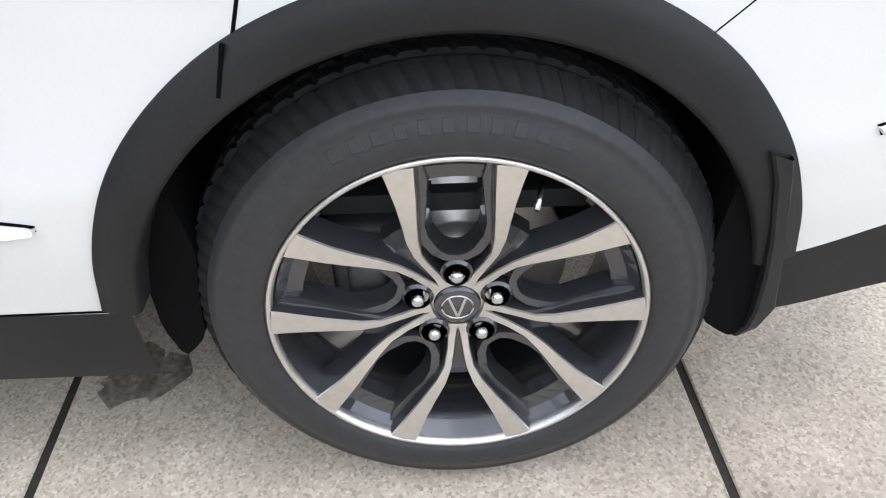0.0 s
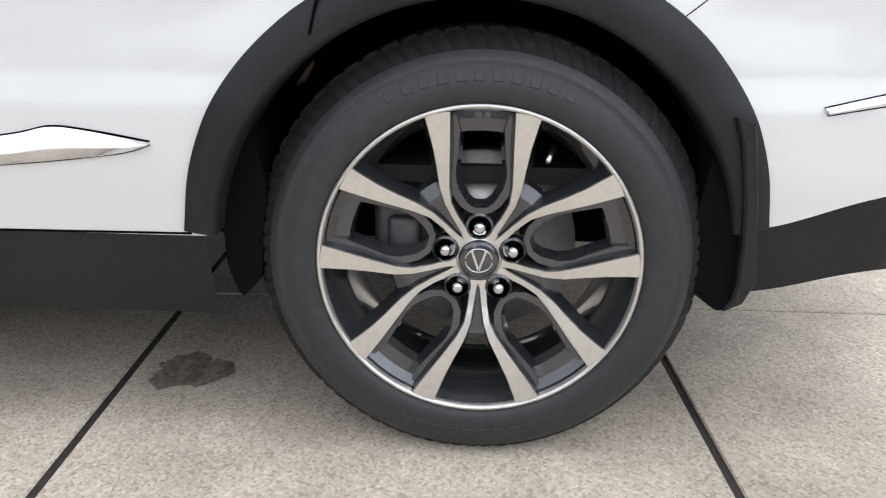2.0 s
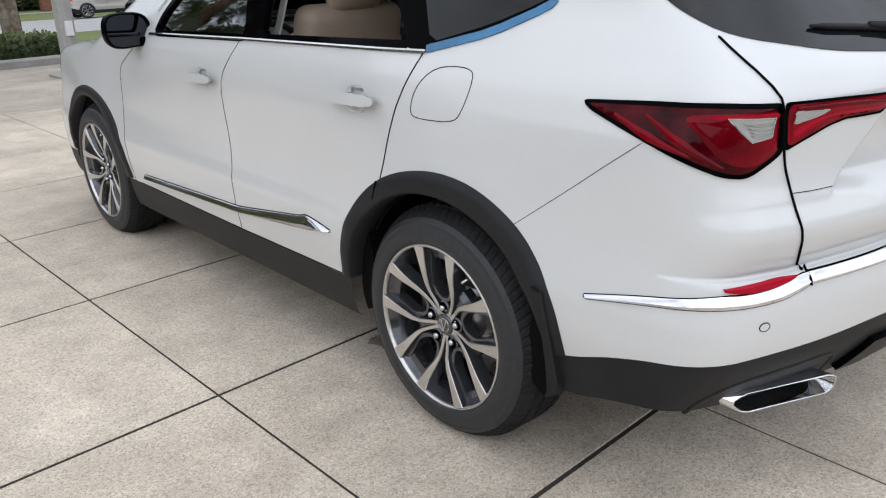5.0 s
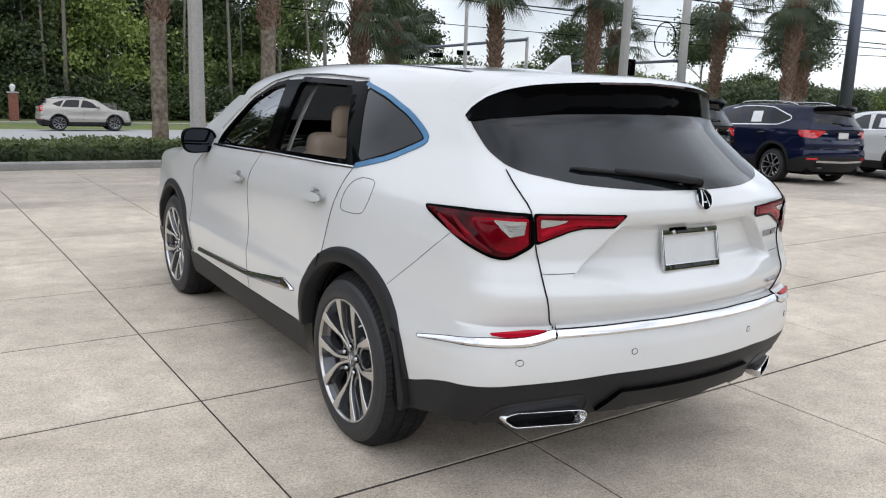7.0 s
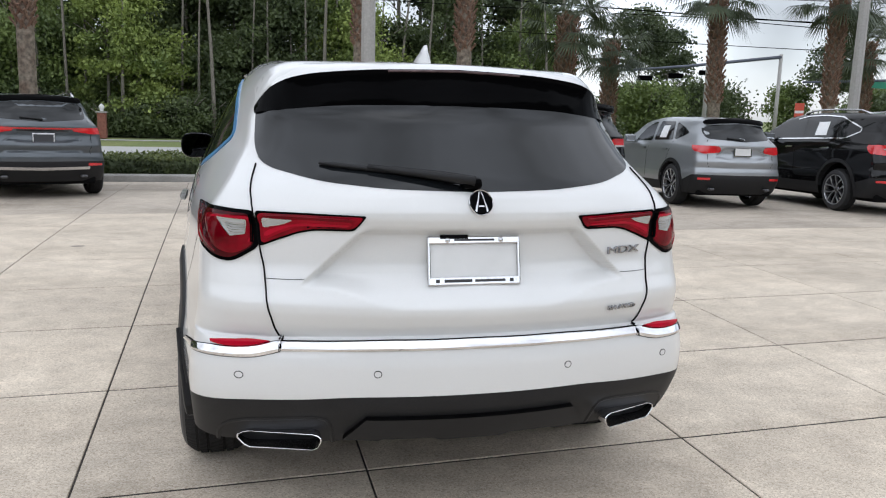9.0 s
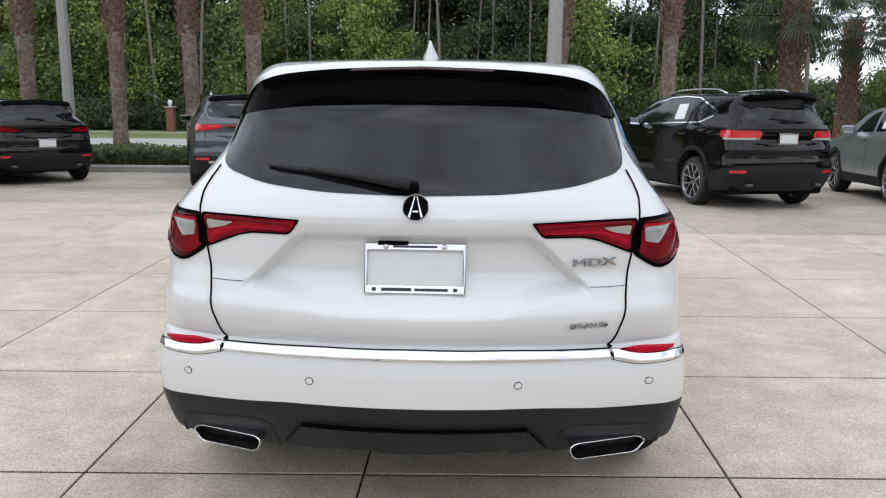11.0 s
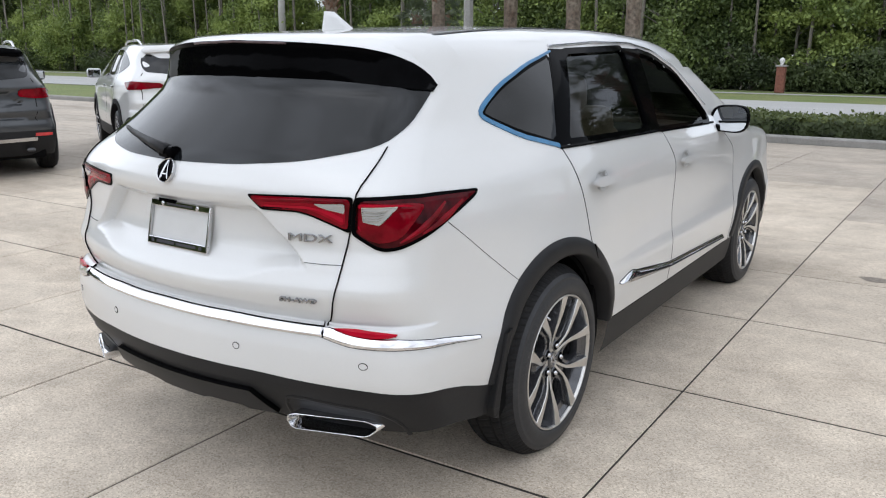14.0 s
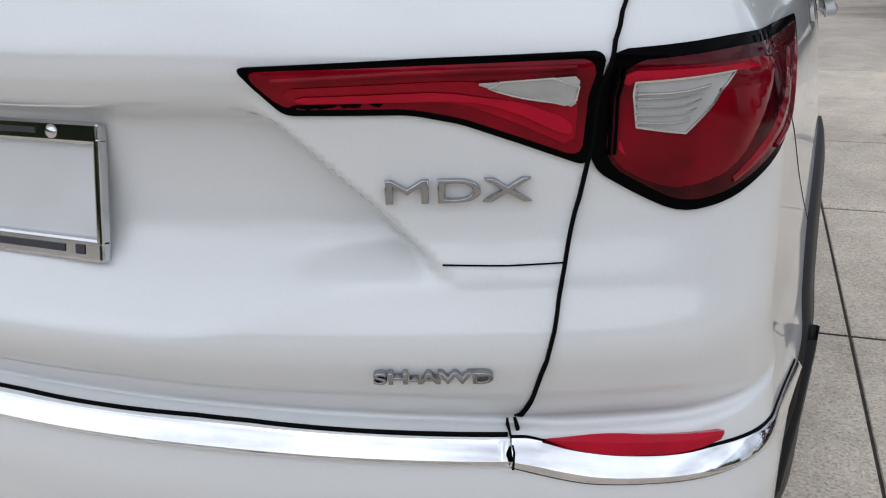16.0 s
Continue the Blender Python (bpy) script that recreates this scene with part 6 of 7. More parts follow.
def leaf_material(name, dark, light, through=.25, clump=.45):
    m = bpy.data.materials.new(name)
    m.use_nodes = True
    nt = m.node_tree
    b = nt.nodes["Principled BSDF"]
    b.inputs["Roughness"].default_value = .6
    g = nt.nodes.new("ShaderNodeNewGeometry")
    r = nt.nodes.new("ShaderNodeValToRGB")
    r.color_ramp.elements[0].color, r.color_ramp.elements[1].color = (*dark, 1), (*light, 1)
    tc, n, mr, mm = (nt.nodes.new(k) for k in ("ShaderNodeTexCoord", "ShaderNodeTexNoise", "ShaderNodeMapRange", "ShaderNodeMix"))
    n.inputs["Scale"].default_value, n.inputs["Detail"].default_value = clump, 3
    nt.links.new(tc.outputs["Object"], n.inputs["Vector"])
    nt.links.new(n.outputs["Fac"], mr.inputs["Value"])
    mr.inputs["From Min"].default_value, mr.inputs["From Max"].default_value = .34, .66
    mm.inputs[0].default_value = .35
    nt.links.new(mr.outputs[0], mm.inputs[2])
    nt.links.new(g.outputs["Random Per Island"], mm.inputs[3])
    nt.links.new(mm.outputs[0], r.inputs[0])
    nt.links.new(r.outputs[0], b.inputs["Base Color"])
    t, mix = nt.nodes.new("ShaderNodeBsdfTranslucent"), nt.nodes.new("ShaderNodeMixShader")
    nt.links.new(r.outputs[0], t.inputs[0])
    mix.inputs[0].default_value = through
    nt.links.new(b.outputs[0], mix.inputs[1])
    nt.links.new(t.outputs[0], mix.inputs[2])
    nt.links.new(mix.outputs[0], nt.nodes["Material Output"].inputs[0])
    return m


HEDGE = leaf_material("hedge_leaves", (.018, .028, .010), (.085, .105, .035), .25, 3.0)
HEDGE_TOP = leaf_material("hedge_top_leaves", (.05, .07, .02), (.17, .20, .065), .25, 3.0)
PALM_LEAF = leaf_material("palm_leaves", (.022, .036, .018), (.085, .105, .05), .2)
LEAF_DARK = leaf_material("dark_wood_leaves", (.018, .030, .011), (.105, .14, .046))
LEAF_MID = leaf_material("mid_green_leaves", (.034, .058, .017), (.20, .26, .07))
LEAF_LIGHT = leaf_material("fresh_green_leaves", (.07, .112, .025), (.34, .41, .105))
LEAF_PINE = leaf_material("pine_needles", (.035, .052, .024), (.11, .14, .06))
rs = np.random.RandomState(7)


def leaf_quads(centres, size, flat=0.0, long=1.6):
    """One small pointed leaf of four corners at each centre, turned at random."""
    n = len(centres)
    a = rs.normal(size=(n, 3))
    a[:, 2] *= 1 - flat
    a /= np.linalg.norm(a, axis=1, keepdims=True)
    b = np.cross(a, rs.normal(size=(n, 3)))
    b /= np.linalg.norm(b, axis=1, keepdims=True)
    s = (np.broadcast_to(size, (n,)) * rs.uniform(.6, 1.3, n))[:, None]
    v = np.stack([centres - a * s * long / 2, centres + b * s / 2 + a * s * .1, centres + a * s * long / 2, centres - b * s / 2 - a * s * .1], 1).reshape(-1, 3)
    return v, np.arange(4 * n).reshape(n, 4)


def leaves(name, v, q, mat, parent=None, label=""):
    me = bpy.data.meshes.new(name)
    me.vertices.add(len(v))
    me.vertices.foreach_set("co", np.asarray(v, np.float32).ravel())
    me.loops.add(q.size)
    me.loops.foreach_set("vertex_index", q.ravel().astype(np.int32))
    me.polygons.add(len(q))
    me.polygons.foreach_set("loop_start", (np.arange(len(q)) * q.shape[1]).astype(np.int32))
    me.materials.append(mat)
    me.update(calc_edges=True)
    ob = new(name, me)
    ob.parent = parent
    return tagged(ob, label)


# clipped hedge behind the kerb
def hedge(x0, x1):
    h = thing("hedge", "low clipped green hedge behind the kerb", "hedge")
    xs = np.arange(x0, x1 + .01, .25)
    core = []
    for x in xs:
        z = lie(x, 15.4)
        core += [(x, 14.90, z), (x, 14.83, z + .40), (x, 14.95, z + .50), (x, 15.95, z + .50), (x, 16.05, z)]
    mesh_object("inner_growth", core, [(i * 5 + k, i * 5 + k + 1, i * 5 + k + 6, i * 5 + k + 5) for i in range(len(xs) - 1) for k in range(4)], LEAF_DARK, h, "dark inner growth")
    n = int((x1 - x0) * 800)
    x, t = rs.uniform(x0, x1, n), rs.uniform(0, 1, n)
    y = np.where(t < .6, 14.83 + rs.normal(0, .035, n), rs.uniform(14.80, 16.05, n))
    z = np.where(t < .6, rs.uniform(.03, .52, n), .52 + rs.normal(0, .03, n) + .03 * np.sin(x * 2.1))
    z = z + np.array([lie(a, 15.4) for a in x])
    p = np.c_[x, y, z]
    # leaves higher than .43 m take the paler colour
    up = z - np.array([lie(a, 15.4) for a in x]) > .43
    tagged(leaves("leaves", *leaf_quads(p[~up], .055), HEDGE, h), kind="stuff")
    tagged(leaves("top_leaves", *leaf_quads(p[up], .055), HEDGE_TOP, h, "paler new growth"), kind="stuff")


hedge(-17.6, 2.6)


# cabbage palms: trunk, criss-cross boots, fan leaves
def palm(height, boots_from, seed, lean=0.0, crown=True, radius=.19):
    r = random.Random(seed)
    p = thing("palm_tree", "cabbage palm with a rough trunk and fan leaves", "palm", None, "palms along the road")
    zs = np.linspace(-.1, height, 40)
    pts = np.c_[lean * (zs / height) ** 2, .1 * lean * np.sin(zs), zs]
    rad = [radius * (1.25 - .25 * min(1, z / .8)) * (1 + .03 * math.sin(z * 21) + r.uniform(-.02, .02)) for z in zs]
    v, f = tube(pts, rad, 14)
    mesh_object("trunk", v, f, BARK, p, "ringed grey-brown trunk")
    bm = bmesh.new()
    z, a = boots_from, 0.0
    while z < height - .05:
        k = (z - boots_from) / (height - boots_from)
        out = radius * (1.05 + .25 * k)
        xx = float(np.interp(z, zs, pts[:, 0]))
        for s in (-1, 1):
            m = Matrix.Translation((xx, 0, z)) @ Matrix.Rotation(a + s * .18, 4, "Z") @ Matrix.Translation((out, 0, 0)) @ Matrix.Rotation(s * .5, 4, "X") @ Matrix.Rotation(.35 + .2 * r.random(), 4, "Y")
            box_bm((-.02, -.028, -.10), (.016, .028, .15 + .06 * r.random()), 0, bm, m)
        a += 2.399
        z += .026
    tagged(part("boot_fibre", bm, BOOT, p, "criss-cross stubs of old leaves"), kind="stuff")
    if crown:
        lv, lq = [], []
        for i in range(34):
            az, el = r.uniform(0, 6.283), math.radians(r.uniform(-55, 70))
            L = r.uniform(.9, 1.25)
            d = np.array([math.cos(az) * math.cos(el), math.sin(az) * math.cos(el), math.sin(el)])
            o = np.array([lean, 0, height - .1])
            tip = o + d * L + np.array([0, 0, -.18 * L])
            side = np.cross(d, (0, 0, 1.0))
            side /= np.linalg.norm(side) + 1e-9
            nrm = np.cross(side, d)
            base = len(lv)
            lv += [o - side * .02, o + side * .02, tip + side * .015, tip - side * .015]
            lq.append((base, base + 1, base + 2, base + 3))
            for k in range(26):
                t = -1.9 + 3.8 * k / 25
                w = d * math.cos(t) + side * math.sin(t) + nrm * .12 * math.cos(2 * t)
                ll = r.uniform(.75, 1.0) * (1.0 - .12 * abs(t))
                mid = tip + w * ll * .55
                end = tip + w * ll + np.array([0, 0, -.28 * ll - .1 * abs(t)])
                q = np.cross(w, nrm)
                q /= np.linalg.norm(q) + 1e-9
                base = len(lv)
                lv += [tip, mid + q * .024, end, mid - q * .024]
                lq.append((base, base + 1, base + 2, base + 3))
        leaves("crown", np.array(lv), np.array(lq), PALM_LEAF, p, "drooping green fan leaves")
    return p


tall, mid_palm, low_palm = palm(7.6, 3.3, 1, .15), palm(6.5, 2.4, 2, -.2, radius=.21), palm(5.0, 1.0, 3, .05, radius=.25)
for src, spots in ((tall, ((2.35, 17.69), (5.1, 17.48), (-5.41, 17.05), (-7.04, 17.05), (-11.32, 17.05), (-9.08, 17.27), (-16.83, 18.54))),
                   (mid_palm, ((15.2, 21.29), (19.28, 20.65), (27.54, 21.5), (26.21, 16.84), (32.13, 20.12))),
                   (low_palm, ((9.49, 21.08), (22.34, 22.56), (28.36, 18.11), (13.67, 26.37), (-28.56, 42.87), (-31.62, 43.93)))):
    for k, (x, y) in enumerate(spots):
        mm = pose(x, y, lie(x, y), 0, 0, 67 * k)
        if k == 0:
            src.matrix_world = mm
        else:
            copy_thing(src, mm)


# lamp posts and other poles
def post(x, y, h, r, label, mat=POLE, box=False, name="lamp_post", lean=0.0):
    p = thing(name, label, "post", pose(x, y, lie(x, y), lean, 0, 0))
    v, f = tube([(0, 0, 0), (0, 0, h)], [r, r * .72], 8 if name == "lamp_post" else 12)
    mesh_object("shaft", v, f, mat, p, smooth=name != "lamp_post")
    part("base_plate", box_bm((-.30, -.30, 0), (.30, .30, .035), .008), POLE, p)
    if box:
        part("switch_box", box_bm((-.06, -r - .05, .62), (.06, -r + .01, .84), .008), PLATE_WHITE, p)
    if name == "lamp_post":
        part("lamp_head", box_bm((-.25, -.9, h - .05), (.25, .1, h + .12), .05), DARK_METAL, p)
    return p


post(1.63, 11.7, 9, .145, "pale square-edged concrete lamp post beside the kerb", box=True)
post(15.2, 14.78, 9, .15, "pale concrete lamp post on the verge")
post(-10.2, 16.89, 9, .15, "pale concrete lamp post on the verge")
post(38.96, 33.5, 12, .33, "tall concrete signal pole", name="signal_pole")
post(30.6, 17, 9, .28, "dark blue-grey metal pole", DARK_METAL, name="sign_pole")
post(-59.16, 58.26, 14, .42, "tall pale utility pole", name="utility_pole")
post(31.11, 47.15, 12, .16, "thin grey wooden utility pole", name="utility_pole")
post(63.24, 64.08, 11, .12, "thin grey wooden utility pole", name="utility_pole")

bollard = thing("bollard", "short black post at the end of the hedge", "post", pose(2.55, 15.3, lie(2.55, 15.3)))
v, f = tube([(0, 0, -.05), (0, 0, .36), (0, 0, .38)], [.06, .06, .045], 12)
mesh_object("shaft", v, f, DARK_METAL, bollard)
v, f = tube([(0, 0, .38), (0, 0, .40)], [.05, .02], 12)
mesh_object("cap", v, f, DARK_METAL, bollard)
far_sign = thing("road_sign", "red and white sign on a thin post", "sign", pose(39.7, 48.2, -1.05, 0, 0, -35))
v, f = tube([(0, 0, 0), (0, 0, 3.7)], .05, 6)
mesh_object("post", v, f, POLE, far_sign)
part("panel", box_bm((-.32, -.05, 2.6), (.32, -.02, 3.75), .01), material("red_sign_face", (.45, .06, .03), .5), far_sign)
part("white_band", box_bm((-.30, -.056, 3.0), (.30, -.05, 3.2), 0), PLATE_WHITE, far_sign)

# signal mast arm with heads, street sign, wires
arm = thing("traffic_signal", "dark mast arm with traffic signals over the road", "traffic signal", pose(.6, 2.6, -.85))
v, f = tube([(24, 46, 5.3), (30, 46.3, 5.9), (38, 46.8, 6.9)], [.07, .10, .13], 8)
mesh_object("mast", v, f, DARK_METAL, arm)
v, f = tube([(38, 46.8, 0), (38, 46.8, 7.1)], [.16, .13], 10)
mesh_object("upright", v, f, POLE, arm)
for x, y, z in ((26.5, 46.0, 4.75), (29.0, 46.2, 5.0), (31.5, 46.3, 5.3)):
    hd = part("signal_head", box_bm((x - .55, y - .12, z), (x + .55, y + .12, z + .36), .05), GLOSS_BLACK, arm)
arm2 = thing("traffic_signal", "mast arm with a red signal and a green street sign", "traffic signal", pose(.6, 2.6, -.85))
v, f = tube([(38.2, 31.1, 5.0), (33.5, 31.5, 4.6), (28.5, 32, 4.35)], [.10, .08, .05], 8)
mesh_object("mast", v, f, DARK_METAL, arm2)
part("signal_head", box_bm((34.0, 31.2, 3.9), (34.5, 31.5, 4.9), .05), GLOSS_BLACK, arm2)
part("street_sign", box_bm((32.2, 31.3, 4.15), (33.9, 31.35, 4.5), .01), material("green_sign", (.01, .16, .09), .4), arm2, "green street sign")
for k, (a, b, sag) in enumerate((((-10, 60, 12.5), (75, 22, 9.2), .8), ((-10, 60, 11.2), (75, 22, 8.2), 1.0), ((15, 55, 8.6), (80, 26, 6.8), .7), ((30, 44, 9.0), (62, 15, 5.6), .5), ((20, 30, 9.4), (60, 16, 5.9), .4), ((10, 27, 6.95), (60, 14.1, 5.6), .325))):
    t = np.linspace(0, 1, 24)[:, None]
    pts = np.array(a) * (1 - t) + np.array(b) * t + np.c_[np.zeros(24), np.zeros(24), -sag * 4 * t[:, 0] * (1 - t[:, 0])]
    v, f = tube(pts, .028, 5)
    cable = mesh_object("cable", v, f, GLOSS_BLACK)
    cable.location = (.6, 2.6, -.85)
    tagged(cable, "black overhead cable above the road", "cable", "overhead cables")
v, f = tube([(27.5 + .75 * math.cos(a), 22.5, 5.35 + .8 * math.sin(a)) for a in np.linspace(0, 2 * math.pi, 28, endpoint=False)], .03, 5, closed=True)
coil = mesh_object("cable_coil", v, f, GLOSS_BLACK)
coil.location = (.6, 2.6, -.85)
tagged(coil, "spare loop of black cable hung on the wires", "cable", "overhead cables")

# brick pillars with lanterns along the far path, dark fence between
BRICK = material("red_brick", (.19, .075, .05), .9, grain=.25, grain_size=9, stain=.3, stain_size=2, second=(.12, .06, .045))
for x in (-62, -36, -22, -9.6, 2.0, 13.8, 26):
    p = thing("brick_pillar", "red brick pillar with a white lantern on top", "pillar", pose(x * 1.03, 56.4, lie(x, 56.4)), "pillars along the path")
    part("shaft", box_bm((-.28, -.28, 0), (.28, .28, 1.75), .03), BRICK, p)
    part("cap", box_bm((-.35, -.35, 1.75), (.35, .35, 1.85), .03), POLE, p)
    v, f = lathe([(0, .5), (.14, .42), (.2, .3), (.12, .1), (.12, 0)], 12)
    o = mesh_object("lantern", v, f, PLATE_WHITE, p)
    o.matrix_local = pose(0, 0, 1.87, 0, -90, 0)


# woods: trunks with crowns of many leaves
def wood(name, label, spots, mats, leaf, count, seed, at=(0, 3.3, -1.15)):
    """spots: x, y, height, crown width, kind of leaf. One object of trunks and leaves."""
    global rs
    rs = np.random.RandomState(seed)
    w = tagged(new(name), label, "trees", kind="stuff")
    w.location = at
    tv, tf = [], []
    pools = {k: [] for k in mats}
    for x, y, h, wd, kind in spots:
        base = len(tv)
        bend = rs.normal(0, .5, 2)
        zz = np.linspace(-.2, h * .92, 7)
        v, f = tube(np.c_[x + bend[0] * (zz / h) ** 2, y + bend[1] * (zz / h), zz], np.linspace(.022 * h * .45 + .06, .04, 7), 5)
        tv += [tuple(q) for q in v]
        tf += [tuple(i + base for i in q) for q in f]
        for _ in range(7):
            base = len(tv)
            z0 = h * rs.uniform(.3, .8)
            a = rs.uniform(0, 6.28)
            e = np.array([math.cos(a), math.sin(a), .7]) * wd * rs.uniform(.3, .55)
            o = np.array([x + bend[0] * (z0 / h) ** 2, y, z0])
            v, f = tube([o, o + e * .5 + (0, 0, .1), o + e], [.07, .045, .02], 4)
            tv += [tuple(q) for q in v]
            tf += [tuple(i + base for i in q) for q in f]
        n_c = int(16 + wd * 5)
        t = rs.uniform(0, 1, n_c)
        low = .55 if kind == "pine" else .12
        zc = h * (low + (1 - low) * t)
        rr = wd * .5 * np.sqrt(np.clip(1 - (2 * t - .9) ** 2 * .8, .05, 1)) * np.sqrt(rs.uniform(.05, 1, n_c))
        ang = rs.uniform(0, 6.28, n_c)
        cc = np.c_[x + rr * np.cos(ang), y + rr * np.sin(ang), zc]
        per = max(4, int(count * wd / 6 / n_c * 6))
        p = (cc[:, None] + rs.normal(size=(n_c, per, 3)) * np.array([.75, .75, .45]) * (wd / 7)).reshape(-1, 3)
        p[:, 2] = np.maximum(p[:, 2], .1)
        pools[kind].append(p)
    tagged(mesh_object("timber", tv, tf, PALE_BARK, w), kind="stuff")
    for k, ps in pools.items():
        if ps:
            tagged(leaves("foliage", *leaf_quads(np.concatenate(ps), leaf), mats[k], w), kind="stuff")
    return w


KINDS = {"dark": LEAF_DARK, "mid": LEAF_MID, "light": LEAF_LIGHT, "pine": LEAF_PINE}
r = random.Random(11)
front, behind = [], []
for i in range(62):
    x = -150 + i * 2.85 + r.uniform(-1, 1)
    front.append((x, 57.5 + r.uniform(0, 4), r.uniform(6, 13), r.uniform(4.5, 7.5), r.choice(["light", "light", "light", "mid"] if x < -38 else ["mid", "dark", "dark", "light"] if x > -4 else ["light", "light", "mid", "mid"])))
for i in range(74):
    x = -170 + i * 2.7 + r.uniform(-1, 1)
    behind.append((x, 63 + r.uniform(0, 10), r.uniform(17, 26), r.uniform(6, 9), r.choice(["mid", "light", "light", "mid", "pine"] if x < -45 else ["mid", "dark", "dark", "pine", "pine"])))
wood("wood_edge", "mixed green shrubs and young trees at the wood's edge", front, KINDS, .19, 2100, 21)
wood("tall_wood", "tall dense wood with pines and dark foliage", behind, KINDS, .28, 1700, 22)
stem_v, stem_f = [], []
for i in range(95):
    x, y, h = -150 + i * 1.95 + r.uniform(-.9, .9), r.uniform(55.8, 60), r.uniform(11, 22)
    if x > 26:
        continue
    k = r.uniform(-1.2, 1.2)
    v, f = tube([(x + k * (z / h) ** 2, y, z) for z in np.linspace(0, h, 6)], np.linspace(r.uniform(.09, .2), .05, 6), 6)
    stem_f += [tuple(j + len(stem_v) for j in q) for q in f]
    stem_v += [tuple(q) for q in v]
stems = mesh_object("wood_stems", stem_v, stem_f, PALE_BARK)
stems.location = (0, 3.3, -1.15)
tagged(stems, "slender grey trunks along the wood's edge", "trees", kind="stuff")
# nearly all dark leaf kinds, which put the shade at the wood's foot into colour
scrub = [(-155 + i * 1.75 + r.uniform(-.6, .6), 56.3 + r.uniform(0, 1.6), r.uniform(1.6, 3.2), r.uniform(3, 4.6), r.choice(["dark", "dark", "mid"] if i < 80 else ["dark"])) for i in range(106)]
wood("undergrowth", "dark low undergrowth before the wood", scrub, KINDS, .17, 850, 23)
far_trees = [(30 + i * 5.2 + r.uniform(-2, 2), 78 + r.uniform(-8, 28) - i * .9, r.uniform(4.0, 6.8), r.uniform(6, 10), r.choice(["mid", "pine", "pine", "dark"])) for i in range(30)]
far_trees += [(46 + i * 4.8 + r.uniform(-2, 2), 42 + r.uniform(0, 12), r.uniform(2.6, 4.4), r.uniform(5, 7), r.choice(["mid", "dark", "pine"])) for i in range(22)]
wood("far_trees", "lower trees and pines far along the road", far_trees, KINDS, .24, 1300, 24)
tall_pines = [(46, 82, 15, 7, "pine"), (52, 86, 13, 6, "pine"), (88, 70, 15, 8, "pine"), (95, 60, 14, 8, "pine"), (70, 78, 12, 7, "pine")]
wood("pines", "tall open pines against the sky", tall_pines, KINDS, .26, 800, 25)
# unseen ring of trees, added so that gloss and paint reflect a darker horizon
unseen_trees = []
for i in range(70):
    a = radians(178 + i * 184 / 69) + r.uniform(-.02, .02)
    d = r.uniform(60, 75)
    unseen_trees.append((d * math.cos(a), d * math.sin(a), r.uniform(8, 12), r.uniform(8, 11), r.choice(["dark", "mid", "dark"])))
wood("rear_trees", "unseen dense trees added behind the lot to darken reflections", unseen_trees, KINDS, .75, 230, 26, (0, 0, 0))

# ---- the concrete slabs, each a piece of its own on the bed ----
paving = tagged(new("pavement"), "tan aggregate concrete slabs with dark joints", "pavement", kind="structure")
ROWS = [-9.0, -7.76, -6.535, -5.31, -4.085, -2.86, -1.635, -.41, .79, 2.04, 3.265, 4.49, 5.715, 6.94, 8.165, 9.39, 10.615, 11.84, 13.065, 14.245]
SKEW = [.04 * max(0.0, min(1.0, (14.245 - y) / 4)) for y in ROWS]
COLS = [-34, -32.5, -31, -29.5, -28, -26.5, -25, -23.5, -22, -20.5, -19, -17.5, -16, -14.6, -13.2, -11.9, -10.55, -9.25, -7.9, -6.6, -5.25, -3.95, -2.64, -1.39, -.25, 1.23, 2.67, 4.15, 5.65, 7.15, 8.65, 10.2, 11.7, 13.2, 14.7, 16.2, 17.8]
LEAN = [-.018 if c < -2 else (-.027 if c < -1 else (0 if c < 2 else .03)) for c in COLS]
rest_v, rest_f = [], []


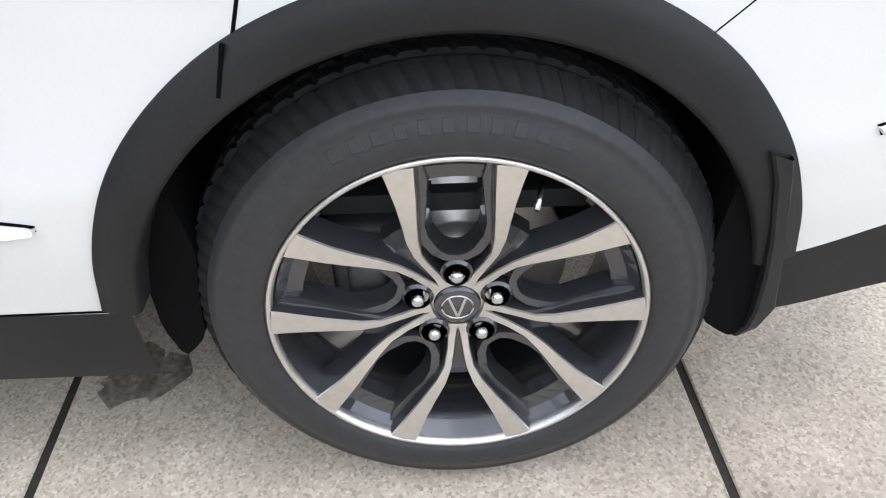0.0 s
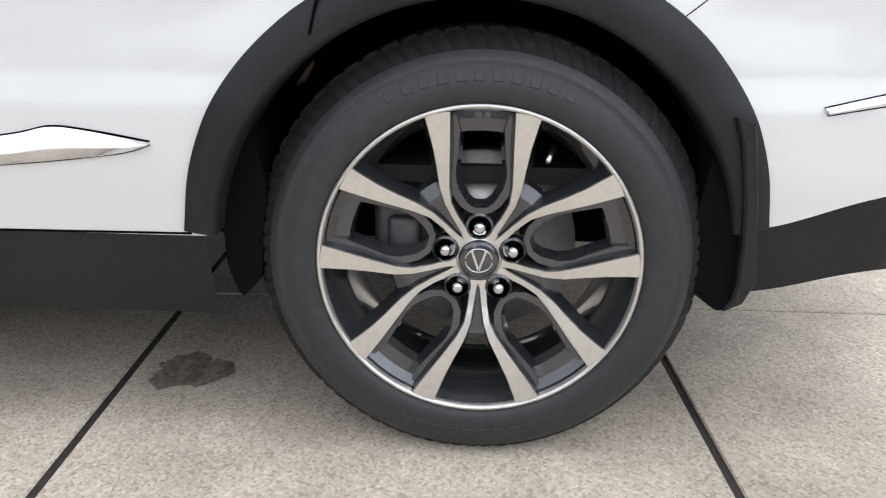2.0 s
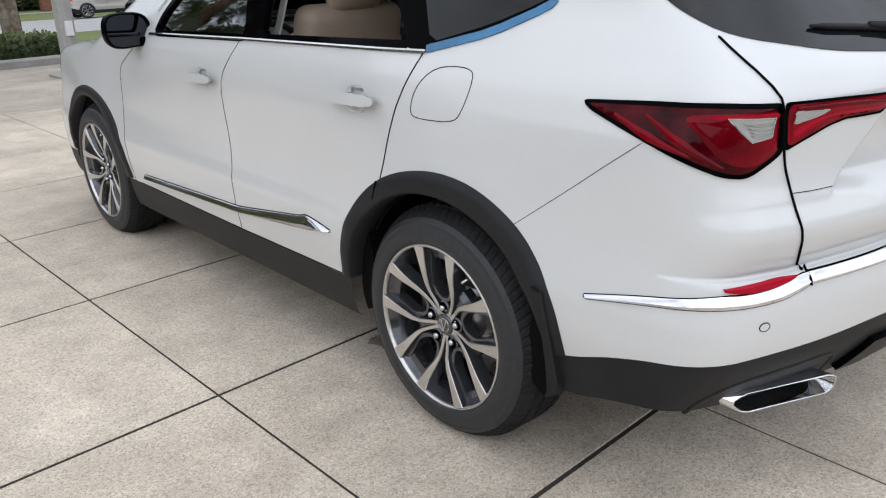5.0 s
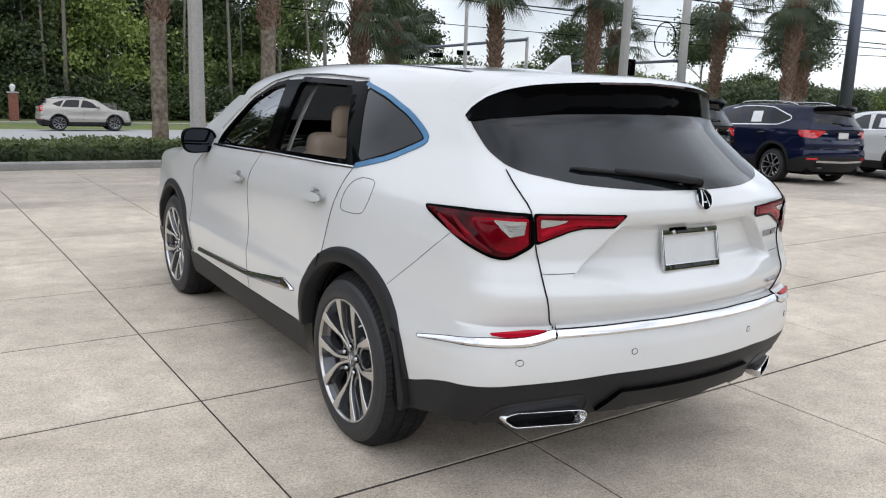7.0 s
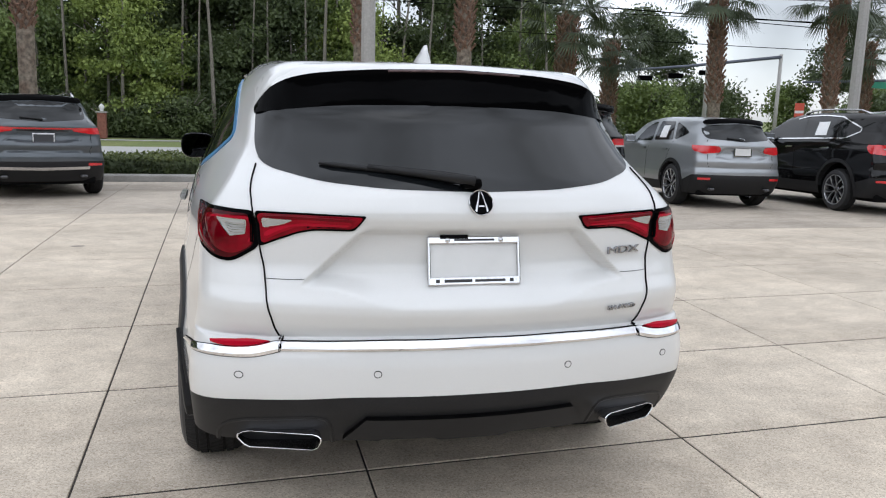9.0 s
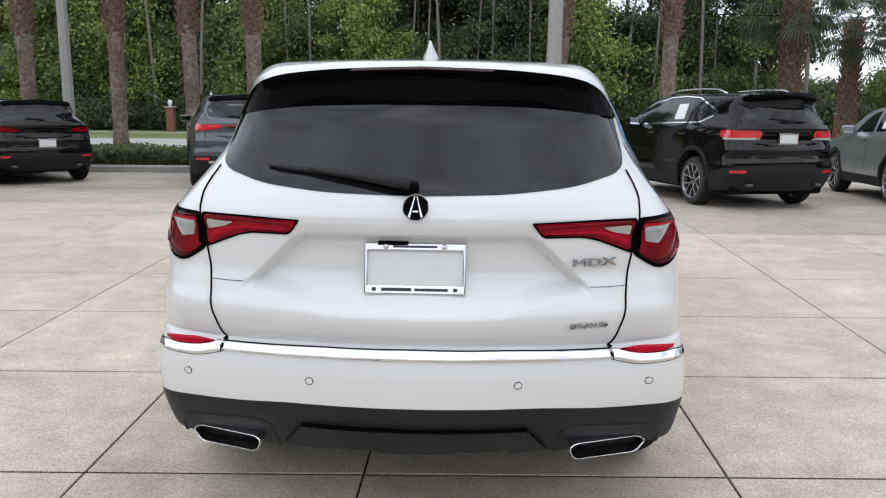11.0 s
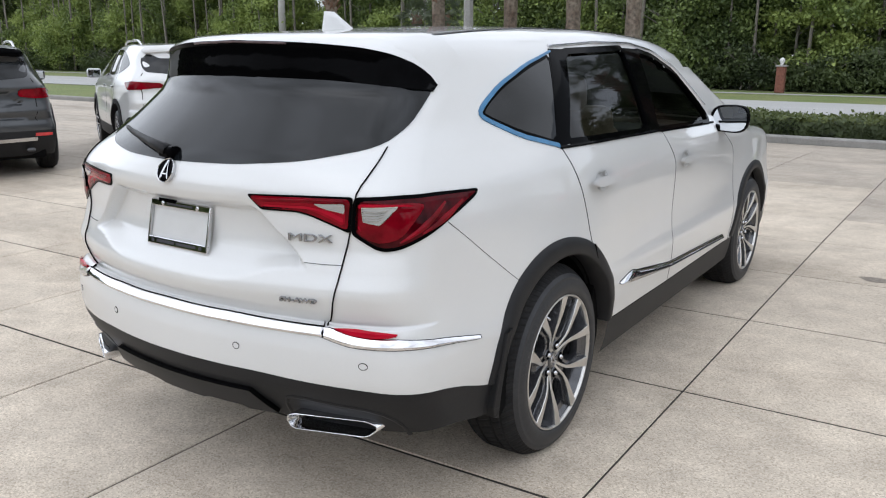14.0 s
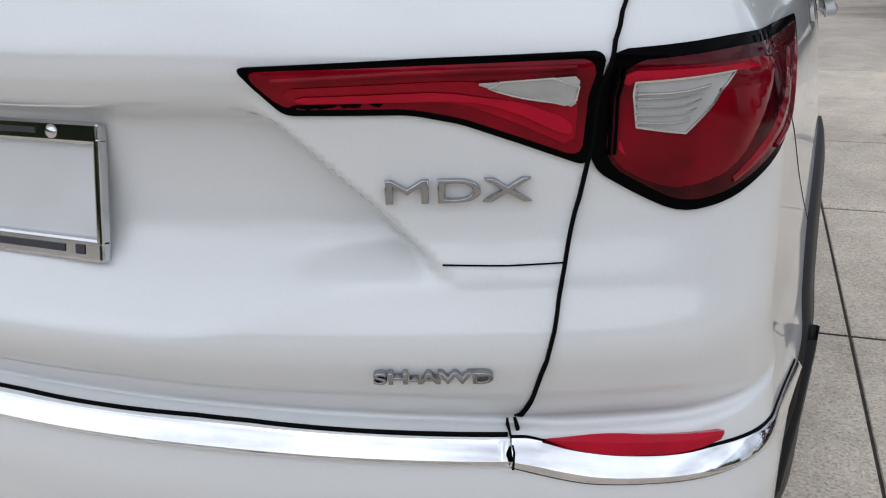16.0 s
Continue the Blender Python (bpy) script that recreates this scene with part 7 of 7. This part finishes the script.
def slab(x0, x1, y0, y1, k0, k1, s0, s1):
    g, h = .0043, .0085
    v = []
    ring = lambda d, z: [(x0 + k0 * y0 + g + d, y0 + h + d, z), (x1 + k1 * y0 - g - d, y0 + h + d, z), (x1 + k1 * y1 - g - d, y1 - h - d, z), (x0 + k0 * y1 + g + d, y1 - h - d, z)]
    for d, z in ((0, -.03), (0, -.004), (.003, 0)):
        for k, (x, y, zz) in enumerate(ring(d, z)):
            y += x * (s0 if k < 2 else s1)
            v.append((x, y, lie(x, y) + zz))
    f = [(r * 4 + k, r * 4 + (k + 1) % 4, (r + 1) * 4 + (k + 1) % 4, (r + 1) * 4 + k) for r in range(2) for k in range(4)] + [(8, 9, 10, 11)]
    return v, f


for j in range(len(ROWS) - 1):
    for i in range(len(COLS) - 1):
        v, f = slab(COLS[i], COLS[i + 1], ROWS[j], ROWS[j + 1], LEAN[i], LEAN[i + 1], SKEW[j], SKEW[j + 1])
        near = -8 < COLS[i] < 9 and -5.5 < ROWS[j]
        mat = CONCRETE if (ROWS[j] < 4.5 or (COLS[i] < 0 and ROWS[j] < 7)) else CONCRETE_WORN
        if near:
            ob = mesh_object("slab", v, f, (mat, JOINT), paving, smooth=False)
            ob.data.polygons.foreach_set("material_index", [1] * 4 + [0] * 5)
        else:
            b = len(rest_v)
            rest_v += v
            rest_f += [tuple(k + b for k in q) for q in f]
outer = tagged(mesh_object("outer_slabs", rest_v, rest_f, (CONCRETE_WORN, JOINT), paving, smooth=False), kind="stuff")
outer.data.polygons.foreach_set("material_index", ([1] * 4 + [0] * 5) * (len(rest_f) // 9))
for xs, ys in (((17.8, 46), (-30, 14.245)), ((-34, 17.8), (-30, -9.0))):
    gx, gy = np.linspace(*xs, 15), np.linspace(*ys, 30)
    v = [(x, y, lie(x, y) - .003) for y in gy for x in gx]
    mesh_object("outer_slab", v, [(j * 15 + i, j * 15 + i + 1, (j + 1) * 15 + i + 1, (j + 1) * 15 + i) for j in range(29) for i in range(14)], CONCRETE_WORN, paving, smooth=False)
